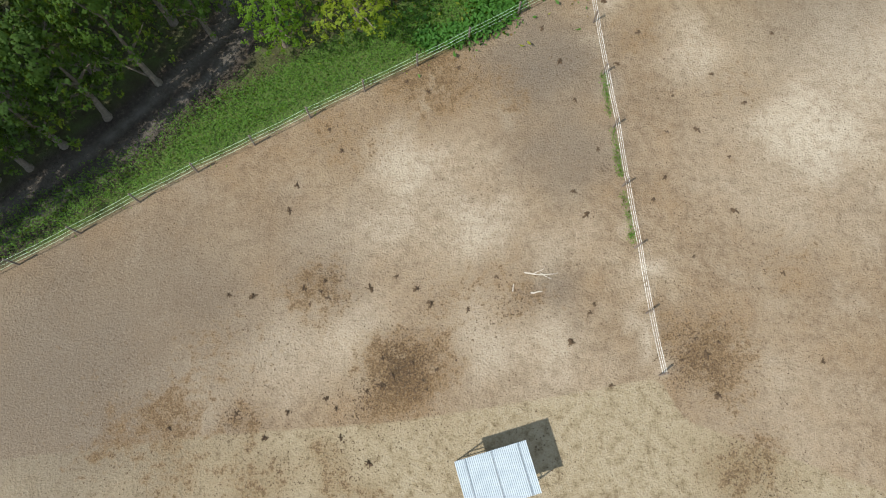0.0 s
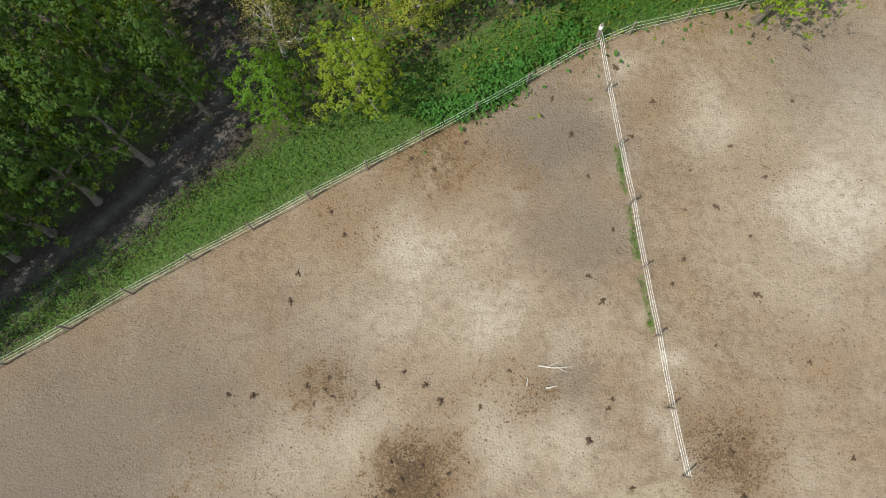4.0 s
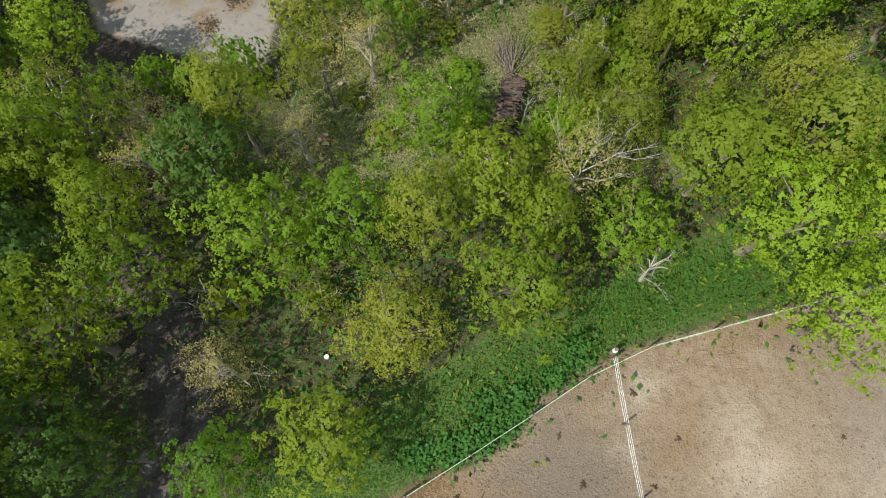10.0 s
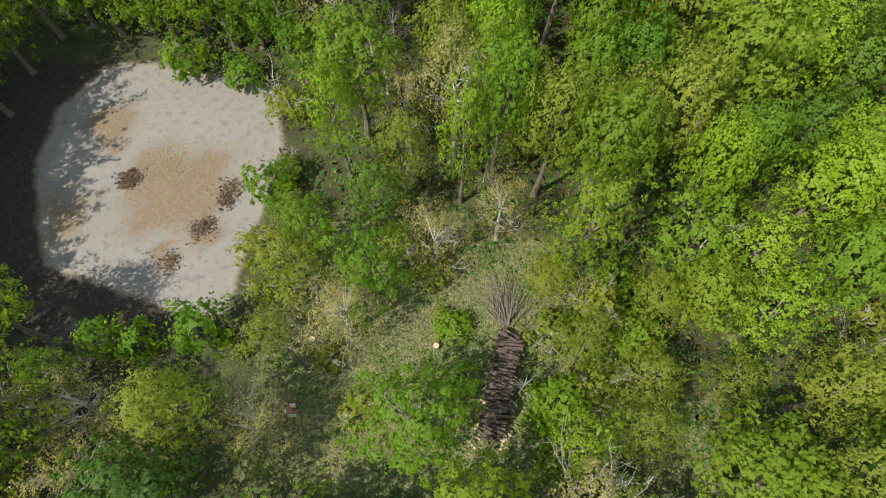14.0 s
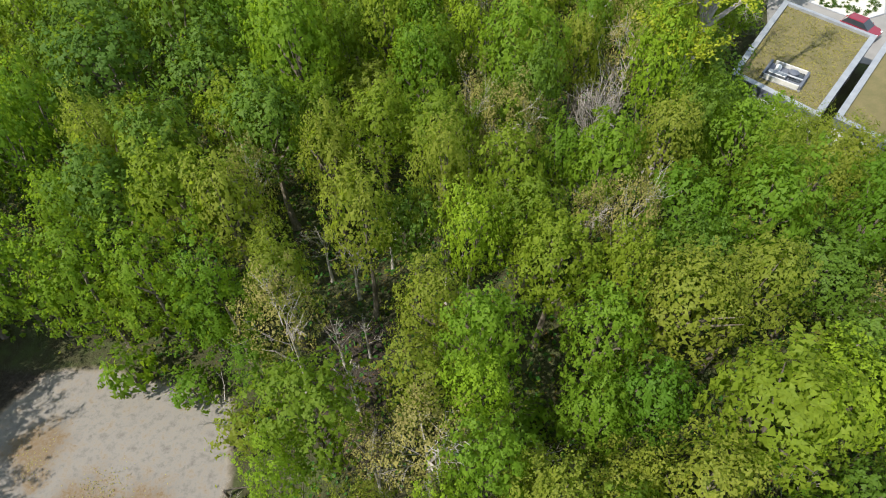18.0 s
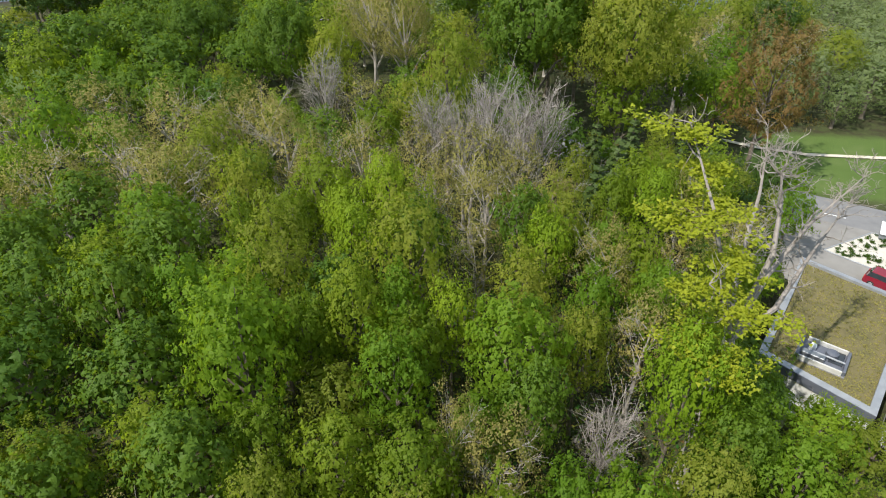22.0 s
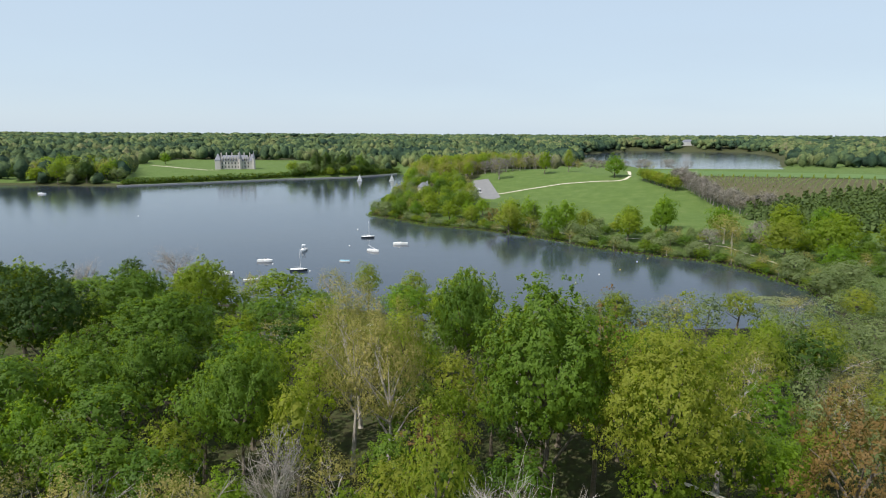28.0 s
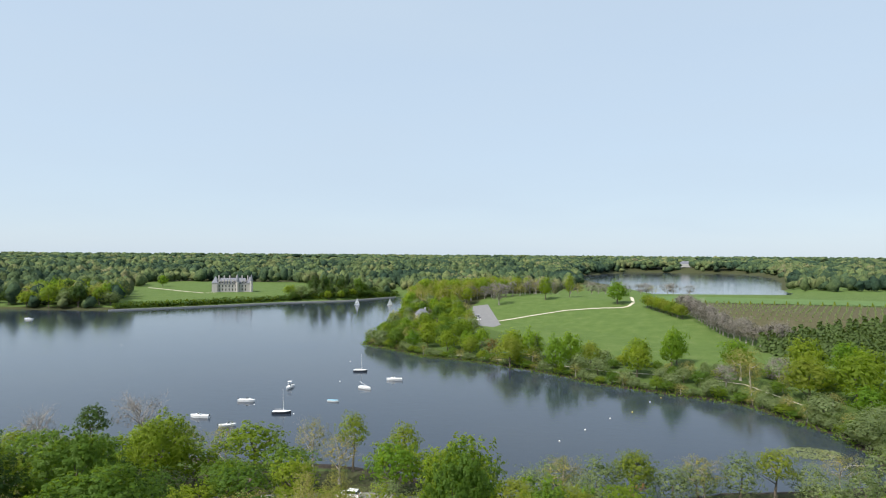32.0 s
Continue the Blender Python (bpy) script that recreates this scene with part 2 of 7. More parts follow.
def foliage(name, c1, c2, glow=0.6, rough=0.6):
    """Leaves: the tone changes from tree to tree and from leaf to leaf, and light passes through."""
    m, n, l, b = nodes_of(name)
    tree, leaf = n.new("ShaderNodeObjectInfo").outputs["Random"], n.new("ShaderNodeNewGeometry").outputs["Random Per Island"]
    col = mix_of(n, l, tree, c1, c2)
    shade = ramp(n, l, leaf, [(0.0, (0.86, 0.88, 0.84)), (0.6, (1, 1, 1)), (1.0, (1.14, 1.1, 1.04))])
    col = mix_of(n, l, 1.0, col, shade, "MULTIPLY")
    l.new(col, b.inputs["Base Color"])
    b.inputs["Roughness"].default_value, b.inputs["Specular IOR Level"].default_value = rough, 0.2
    tr = n.new("ShaderNodeBsdfTranslucent")
    l.new(mix_of(n, l, 0.5, col, (0.4, 0.55, 0.02), "MIX"), tr.inputs[0])
    mx = n.new("ShaderNodeMixShader")
    mx.inputs[0].default_value = glow
    l.new(b.outputs[0], mx.inputs[1])
    l.new(tr.outputs[0], mx.inputs[2])
    l.new(mx.outputs[0], n["Material Output"].inputs[0])
    return m


def ground_material():
    m, n, l, b = nodes_of("ground_soil")
    co = n.new("ShaderNodeTexCoord").outputs["Object"]

    def attr(name):
        a = n.new("ShaderNodeAttribute")
        a.attribute_name = name
        return a.outputs["Fac"]

    n1, n2, n3, n4 = noise_of(n, l, co, 0.18, 5), noise_of(n, l, co, 0.9, 6, 0.65), noise_of(n, l, co, 4.5, 5, 0.7), noise_of(n, l, co, 22, 3, 0.7)

    def mask(name, soft, wobble=1.2):
        """1 where the attribute is above 0, with a frayed edge."""
        v = math_of(n, l, "ADD", attr(name), math_of(n, l, "MULTIPLY", math_of(n, l, "SUBTRACT", n2, 0.5), wobble))
        return math_of(n, l, "ADD", math_of(n, l, "MULTIPLY", v, 1 / soft), 0.5, True)

    # woodland floor: leaf litter with moss and grass, darkened for shade between crowns
    floor = ramp(n, l, n2, [(0.3, (0.028, 0.026, 0.014)), (0.5, (0.04, 0.05, 0.018)), (0.62, (0.05, 0.075, 0.02)), (0.8, (0.09, 0.08, 0.045))])
    floor = mix_of(n, l, math_of(n, l, "MULTIPLY", n4, 0.35), floor, (0.11, 0.085, 0.055))
    grass = ramp(n, l, n3, [(0.25, (0.04, 0.075, 0.017)), (0.5, (0.062, 0.1, 0.025)), (0.68, (0.1, 0.12, 0.04)), (0.84, (0.17, 0.16, 0.08))])
    meadow = ramp(n, l, n1, [(0.3, (0.072, 0.115, 0.028)), (0.55, (0.092, 0.138, 0.036)), (0.75, (0.125, 0.16, 0.055))])
    meadow = mix_of(n, l, math_of(n, l, "MULTIPLY", n2, 0.3), meadow, (0.07, 0.125, 0.025))
    mottle, speck = noise_of(n, l, co, 1.7, 9, 0.72), noise_of(n, l, co, 7.5, 5, 0.62)
    sand = ramp(n, l, n1, [(0.3, (0.175, 0.126, 0.0778)), (0.5, (0.207, 0.152, 0.0963)), (0.7, (0.239, 0.184, 0.12))])
    sand = mix_of(n, l, ramp(n, l, mottle, [(0.34, (0.6, 0.6, 0.6)), (0.54, (0, 0, 0))]), sand, (0.104, 0.07, 0.0415))
    sand = mix_of(n, l, ramp(n, l, mottle, [(0.52, (0, 0, 0)), (0.68, (0.55, 0.55, 0.55))]), sand, (0.279, 0.227, 0.162))
    grain = noise_of(n, l, co, 17, 3, 0.6)
    sand = mix_of(n, l, ramp(n, l, grain, [(0.36, (0.3, 0.3, 0.3)), (0.47, (0, 0, 0))]), sand, (0.122, 0.0882, 0.054))
    patch = noise_of(n, l, co, 0.42, 5, 0.6)
    sand = mix_of(n, l, ramp(n, l, patch, [(0.5, (0, 0, 0)), (0.68, (0.6, 0.6, 0.6))]), sand, (0.2, 0.135, 0.075))
    sand = mix_of(n, l, ramp(n, l, patch, [(0.3, (0.5, 0.5, 0.5)), (0.44, (0, 0, 0))]), sand, (0.29, 0.24, 0.175))
    pale = math_of(n, l, "MULTIPLY", attr("pale"), math_of(n, l, "ADD", math_of(n, l, "MULTIPLY", mottle, 2.4), -0.45), True)
    sand = mix_of(n, l, pale, sand, (0.387, 0.338, 0.261))
    straw = ramp(n, l, mottle, [(0.34, (0.13, 0.0972, 0.0551)), (0.47, (0.239, 0.194, 0.123)), (0.6, (0.285, 0.243, 0.166))])
    sand = mix_of(n, l, mask("straw", 0.16, 0.3), sand, straw)
    grey = math_of(n, l, "MULTIPLY", attr("grey"), math_of(n, l, "ADD", mottle, 0.4), True)
    sand = mix_of(n, l, grey, sand, (0.122, 0.101, 0.0783))
    sand = mix_of(n, l, ramp(n, l, speck, [(0.6, (0, 0, 0)), (0.68, (0.8, 0.8, 0.8))]), sand, (0.0713, 0.0466, 0.0272))
    brown = math_of(n, l, "ADD", attr("brown"), math_of(n, l, "MULTIPLY", math_of(n, l, "SUBTRACT", mottle, 0.5), 3.4))
    sand = mix_of(n, l, math_of(n, l, "MULTIPLY", math_of(n, l, "MULTIPLY", math_of(n, l, "SUBTRACT", brown, 0.25), 1.6, True), 0.72), sand, (0.145, 0.09, 0.04))
    crumb = math_of(n, l, "MULTIPLY", math_of(n, l, "SUBTRACT", math_of(n, l, "ADD", brown, math_of(n, l, "MULTIPLY", math_of(n, l, "SUBTRACT", speck, 0.5), 3.0)), 0.72), 4.0, True)
    sand = mix_of(n, l, math_of(n, l, "MULTIPLY", crumb, 0.55), sand, (0.063, 0.0387, 0.0189))
    sand = mix_of(n, l, ramp(n, l, grain, [(0.56, (0, 0, 0)), (0.68, (0.35, 0.35, 0.35))]), sand, (0.36, 0.31, 0.243))
    chalk = ramp(n, l, mottle, [(0.32, (0.12, 0.108, 0.094)), (0.5, (0.188, 0.174, 0.156)), (0.66, (0.242, 0.228, 0.208))])
    chalk = mix_of(n, l, math_of(n, l, "MULTIPLY", math_of(n, l, "MULTIPLY", math_of(n, l, "SUBTRACT", brown, 0.0), 1.5, True), math_of(n, l, "ADD", math_of(n, l, "MULTIPLY", speck, 1.6), 0.0), True), chalk, (0.14, 0.096, 0.052))
    sand = mix_of(n, l, mask("chalk", 0.8, 1.2), sand, chalk)
    # pale ruts, broken up by noise into flecks of light
    rut = math_of(n, l, "MULTIPLY", attr("rut"), math_of(n, l, "ADD", math_of(n, l, "MULTIPLY", n2, 1.8), -0.35), True)
    # soil with the trees' shade over the track kept in its dark tone
    shaded_earth = ramp(n, l, n3, [(0.3, (0.026, 0.021, 0.016)), (0.58, (0.05, 0.041, 0.032)), (0.8, (0.12, 0.104, 0.086))])
    shaded_earth = mix_of(n, l, rut, shaded_earth, (0.13, 0.12, 0.105))
    field = ramp(n, l, n2, [(0.3, (0.06, 0.066, 0.028)), (0.55, (0.09, 0.08, 0.042)), (0.75, (0.14, 0.112, 0.068))])
    col = mix_of(n, l, mask("grass", 0.6), floor, grass)
    dry = ramp(n, l, n3, [(0.25, (0.05, 0.066, 0.022)), (0.46, (0.09, 0.1, 0.038)), (0.6, (0.16, 0.145, 0.075)), (0.76, (0.25, 0.215, 0.135))])
    col = mix_of(n, l, mask("dry", 1.2, 2.4), col, dry)
    col = mix_of(n, l, mask("meadow", 2.0), col, meadow)
    col = mix_of(n, l, mask("field", 2.0), col, field)
    col = mix_of(n, l, mask("track", 0.7), col, shaded_earth)
    col = mix_of(n, l, mask("sand", 0.5, 1.1), col, sand)
    l.new(col, b.inputs["Base Color"])
    b.inputs["Roughness"].default_value, b.inputs["Specular IOR Level"].default_value = 0.95, 0.15
    bp = n.new("ShaderNodeBump")
    bp.inputs["Distance"].default_value = 0.15
    l.new(math_of(n, l, "SUBTRACT", 0.75, math_of(n, l, "MULTIPLY", mask("chalk", 0.3, 0.3), 0.67)), bp.inputs["Strength"])
    l.new(math_of(n, l, "ADD", math_of(n, l, "MULTIPLY", n3, 0.6), math_of(n, l, "ADD", speck, math_of(n, l, "MULTIPLY", grain, 0.35))), bp.inputs["Height"])
    l.new(bp.outputs[0], b.inputs["Normal"])
    return m


def water_material():
    m, n, l, b = nodes_of("lake_water")
    co = n.new("ShaderNodeTexCoord").outputs["Object"]
    big = noise_of(n, l, co, 0.012, 3)
    l.new(ramp(n, l, big, [(0.35, (0.024, 0.034, 0.05)), (0.7, (0.032, 0.041, 0.053))]), b.inputs["Base Color"])
    b.inputs["Roughness"].default_value, b.inputs["IOR"].default_value = 0.09, 1.33
    bp = n.new("ShaderNodeBump")
    bp.inputs["Strength"].default_value, bp.inputs["Distance"].default_value = 0.16, 0.12
    l.new(math_of(n, l, "ADD", noise_of(n, l, co, 0.9, 3, 0.6, (1, 1.6, 1)), noise_of(n, l, co, 0.25, 2, 0.5, (1, 2, 1))), bp.inputs["Height"])
    l.new(bp.outputs[0], b.inputs["Normal"])
    return m


M = {
    "ground": ground_material(), "water": water_material(),
    "bark": surface("bark", (0.10, 0.08, 0.06), (0.2, 0.17, 0.13), 6, 0.9, 0.6),
    "bark_pale": surface("pale_bark", (0.32, 0.28, 0.24), (0.5, 0.46, 0.41), 4, 0.85, 0.4),
    "bleached_limb": surface("bleached_limb", (0.2, 0.175, 0.15), (0.33, 0.295, 0.26), 3, 0.9, 0.5),
    "bark_grey": surface("grey_twigs", (0.3, 0.265, 0.235), (0.44, 0.4, 0.36), 2, 0.9, 0.3),
    "oak": foliage("oak_leaves", (0.142, 0.212, 0.0212), (0.218, 0.274, 0.026)),
    "green": foliage("green_leaves", (0.103, 0.207, 0.0207), (0.178, 0.276, 0.023)),
    "olive": foliage("olive_leaves", (0.19, 0.23, 0.0322), (0.259, 0.276, 0.0414)),
    "lime": foliage("lime_leaves", (0.168, 0.263, 0.0146), (0.213, 0.297, 0.0179), 0.45),
    "gold": foliage("yellow_leaves", (0.25, 0.295, 0.018), (0.28, 0.31, 0.022), 0.4),
    "deep": foliage("deep_green_leaves", (0.066, 0.13, 0.016), (0.105, 0.175, 0.02), 0.45),
    # naturally dark trees, and crowns whose shade is painted into the leaf colour
    "dark": foliage("dark_and_shaded_leaves", (0.022, 0.052, 0.008), (0.043, 0.087, 0.0105), 0.25, 0.65),
    "bud": foliage("budding_leaves", (0.225, 0.2, 0.062), (0.285, 0.24, 0.085), 0.35),
    "rust": foliage("rust_leaves", (0.115, 0.062, 0.024), (0.15, 0.09, 0.03), 0.25),
    "twig": foliage("fine_twigs", (0.14, 0.122, 0.112), (0.19, 0.17, 0.158), 0.1),
    "willow": foliage("willow_leaves", (0.125, 0.165, 0.068), (0.17, 0.21, 0.092), 0.35),
    "needle": foliage("needles", (0.045, 0.076, 0.018), (0.068, 0.105, 0.026), 0.15),
    "dry_grass": foliage("dry_grass", (0.26, 0.225, 0.11), (0.34, 0.3, 0.15), 0.25),
    "grass": foliage("grass_blades", (0.06, 0.14, 0.02), (0.085, 0.175, 0.025), 0.35),
    "hedge": foliage("nettle_leaves", (0.03, 0.11, 0.015), (0.045, 0.13, 0.02), 0.3),
}

# ---- ground and water ----
def spaced(*runs):
    """Grid lines: runs of (start, end, step), the step growing evenly from one to the other where two are given."""
    out = []
    for a, b, s, e in runs:
        x = a
        while x < b - 1e-6:
            out.append(x)
            x += s + (e - s) * (x - a) / (b - a)
    return np.array(out)


def blobs(x, y, spots):
    """A soft sum of round spots (x, y, radius, strength)."""
    out = np.zeros(x.shape)
    x, y = x + 0.5 * np.sin(1.1 * y + 0.7 * x) + 0.35 * np.sin(2.3 * y - 1.7 * x), y + 0.5 * np.sin(1.3 * x - 0.6 * y) + 0.3 * np.sin(2.9 * x + 1.1 * y)
    for cx, cy, r, k in spots:
        out = np.maximum(out, k * np.exp(-(((x - cx) ** 2 + (y - cy) ** 2) / r**2) ** 1.3))
    return out


# meadows among the far woods: centre, half width, half depth, turn
FAR_FIELDS = ((-520, 1250, 120, 60, 0.1), (-150, 1150, 110, 50, -0.1), (60, 1450, 160, 60, 0.05), (-300, 1700, 200, 90, 0.1), (-900, 1700, 200, 90, 0.0), (-700, 2500, 300, 130, 0), (1500, 1900, 200, 100, 0.1), (-1400, 3000, 400, 160, 0.1))


def build_ground():
    gx = spaced((-4000, -400, 260, 40), (-400, -60, 26, 7), (-60, -31, 3, 0.8), (-31, 27, 0.8, 0.8), (27, 70, 0.8, 3), (70, 150, 3, 6), (150, 600, 5, 35), (600, 4300, 40, 260))
    gy = spaced((-120, -14, 12, 1.5), (-14, 68, 0.8, 0.8), (68, 130, 0.9, 2), (130, 420, 3, 4.5), (420, 900, 5, 18), (900, 4900, 16, 180))
    X, Y = np.meshgrid(gx, gy)
    x, y = X.ravel(), Y.ravel()
    z = land(x, y)
    near = (y < 70) & (np.abs(x) < 40)
    rough = np.array([noise.noise((a * 0.9, b * 0.9, 0)) * 0.05 + noise.noise((a * 0.25, b * 0.25, 3)) * 0.08 if k else 0.0 for a, b, k in zip(x, y, near)])
    verts = np.stack([x, y, z + rough], 1)
    nx, ny = len(gx), len(gy)
    i = (np.arange(ny - 1)[:, None] * nx + np.arange(nx - 1)[None]).ravel()
    me = array_mesh("ground", verts, np.stack([i, i + 1, i + nx + 1, i + nx], 1), M["ground"], True)
    strip = NW_FENCE[1:] + [(33, 40), (18, 36.5), (13, 34.5), (8.5, 32), (2, 29), (-4, 25.5), (-8.7, 22.6), (-11, 20.8), (-13, 18.9), (-15.9, 16.8), (-18.2, 13.9), (-20.3, 11.9), (-24, 10.2), (-27, 7.8)]
    glade = [(-9, 38), (-9, 51), (-4, 54), (6, 53), (12, 50), (14, 44), (8, 38)]
    deep = {"sand": np.maximum(edge_distance(x, y, PADDOCK), edge_distance(x, y, CHALK)),
            "grass": np.maximum(np.maximum(edge_distance(x, y, strip), edge_distance(x, y, glade) * 0.25 - 0.2), np.where((y > 212) & (y < 420), 2.0, -3.0)),
            "meadow": np.maximum(np.maximum(edge_distance(x, y, MEADOW), edge_distance(x, y, LAWN)), edge_distance(x, y, LAWN_W)),
            "field": edge_distance(x, y, FIELD),
            "straw": edge_distance(x, y, [(-45, -45), (-45, -4.5), (-24, -2.3), (-13, -1.0), (-2.6, -0.2), (5, 1.0), (11.8, 2.2), (13, 0), (30, -6), (60, -10), (60, -45)]),
            "track": np.maximum(2.1 - line_distance(x, y, TRACK), np.where((y > 200) & (y < 420), 1.5 - np.maximum(0, -edge_distance(x, y, LAKE_1)) * 0.4, -3))}
    deep["dry"] = np.maximum(edge_distance(x, y, glade), 2.2 - np.hypot(x - 15, y - 41))
    deep["chalk"] = edge_distance(x, y, CHALK)
    # tree shade on the clearing's rim painted as dark soil; gap floor equally dark
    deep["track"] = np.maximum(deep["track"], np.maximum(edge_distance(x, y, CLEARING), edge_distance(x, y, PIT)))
    park = np.minimum(edge_distance(x, y, [(-330, 590), (-180, 630), (-130, 660), (-100, 800), (-200, 900), (-330, 900)]), 5)
    for fx, fy, fw, fd, turn in FAR_FIELDS:
        park = np.maximum(park, np.minimum(fw - np.abs((x - fx) * math.cos(turn) + (y - fy) * math.sin(turn)), fd - np.abs((y - fy) * math.cos(turn) - (x - fx) * math.sin(turn))) * 0.1)
    park = np.maximum(park, np.where((y > 560) & (y < 905) | (y > 270) & (y < 905) & (x > 115), 2.0, -3.0))
    deep["meadow"] = np.maximum(deep["meadow"], park)
    deep["rut"] = np.clip(1.2 - np.abs(line_distance(x, y, TRACK) - 0.75) * 2.2, 0, 1)
    soft = {"pale": blobs(x, y, [(-5.5, 4.7, 2.6, 0.7), (2.2, 4.4, 2.6, 0.7), (6, 3.6, 2.4, 0.6), (-9.5, 3.4, 3, 0.6), (7, 10, 2.2, 0.4), (-14, 1.2, 2.4, 0.5), (-6, 10, 3, 0.4), (-0.5, 12, 5.2, 0.4), (22, 17, 8, 0.4), (-2.3, 14.5, 2.6, 0.85), (-3.3, 11, 2.2, 0.6), (2.2, 10.8, 2.4, 0.85), (22.6, 17.2, 4.0, 1.0), (16, 22.7, 2.4, 0.7), (20, 12, 3, 0.4), (27, 22, 6, 0.7),
                                 (-20, 57, 3.2, 1.0), (-15.5, 61, 5, 1.0), (-11.5, 60, 3, 1), (-13, 49.5, 3, 1.0), (-18.5, 51.5, 3.2, 1.0), (-11.3, 54, 1.8, 0.9), (-21.5, 62, 3, 0.8), (10.3, 26.0, 0.9, 0.8),
                                 (10.9, 11.3, 0.5, 0.7), (-13.5, 0.6, 0.7, 0.6), (6, 0, 5, 0.35), (18, 0, 5, 0.3), (11.6, 3.5, 0.8, 0.6), (11.5, 4.6, 0.7, 0.9), (11.3, 6.2, 0.7, 0.9), (11.15, 7.8, 0.7, 0.9), (11.0, 9.4, 0.6, 0.8), (10.1, 20.5, 0.7, 0.6), (9.8, 23, 0.7, 0.7), (9.6, 25.5, 0.7, 0.7)]),
            "grey": blobs(x, y, [(-21, 2, 9, 0.9), (-17, 6, 5, 0.6), (6.5, 22, 4, 0.9), (7.5, 16, 3.5, 0.7), (-16, 6, 7, 0.7), (-8, 9, 4, 0.4), (24, 27, 5, 0.5), (6.3, 7.0, 1.5, 0.7)]),
            "brown": blobs(x, y, [(-2.0, 2.3, 2.6, 1.2), (-3.6, 1.4, 1.6, 0.9), (-7.2, 6.6, 2.0, 0.8), (-1.0, 20.8, 3.2, 0.85), (3.5, 19.6, 2.0, 0.5), (-7, 17, 2.2, 0.55), (-5, 16, 2.5, 0.5), (15, 3.1, 2.6, 0.95), (13.4, 5, 1.8, 0.6), (16, -2.7, 2.6, 0.8),
                                  (-14, -2.6, 3, 0.55), (-14.6, -0.2, 2, 0.9), (-17.5, -0.9, 2, 0.7), (-11, -0.6, 1.4, 0.7), (1, 6.4, 2.5, 0.5), (4, 7, 2, 0.5), (-15.5, 55.7, 2.7, 1.6), (-20.4, 60.4, 1.4, 1.2), (-22, 54, 1.8, 0.8), (-18.8, 56.3, 0.8, 1.1),
                                  (-12.1, 55.6, 0.9, 1.1), (-13.7, 52.8, 0.8, 1.1), (-15, 50.7, 0.8, 1.0), (-6, -2.6, 1.6, 0.8), (-9.6, -3.4, 1.8, 0.8), (-4, -4.6, 1.5, 0.7), (12.6, 24.4, 1.6, 0.5), (18, 20, 2.2, 0.45), (20, 9, 2.5, 0.4), (-12, 3, 3, 0.4)])}
    for name, values in (deep | soft).items():
        a = me.attributes.new(name, "FLOAT", "POINT")
        a.data.foreach_set("value", np.clip(values, -3, 3).astype(np.float32))
    return tagged(new("ground", me), "trodden sandy paddock, woodland floor and meadows", "ground", kind="structure")


build_ground()
lake = Shape().add([(-1600, 40, LAKE), (1100, 40, LAKE), (1100, 1900, LAKE), (-1600, 1900, LAKE)], [(0, 1, 2, 3)])
tagged(part("water", lake, M["water"]), "calm grey-blue lake water with faint ripples", "lake", kind="structure")


# ---- trees ----
def kites(centres, normals, size, rng, slim=0.62, three=False):
    """Folded leaf-like quads, or plain three-cornered leaves, at centres, facing normals."""
    n = len(centres)
    t = np.cross(normals, rng.normal(size=(n, 3)))
    t /= np.linalg.norm(t, axis=1, keepdims=True) + 1e-9
    b = np.cross(normals, t)
    s = (size * rng.uniform(0.65, 1.35, n))[:, None]
    if three:
        verts = np.stack([centres + t * s * 0.66, centres + b * s * slim * 0.62 - t * s * 0.36, centres - b * s * slim * 0.62 - t * s * 0.36], 1).reshape(-1, 3)
        return verts, np.arange(3 * n).reshape(-1, 3)
    fold = normals * s * 0.14
    verts = np.stack([centres + t * s * 0.6, centres + b * s * slim * 0.5 - fold, centres - t * s * 0.45, centres - b * s * slim * 0.5 - fold], 1).reshape(-1, 3)
    return verts, np.arange(4 * n).reshape(-1, 4)


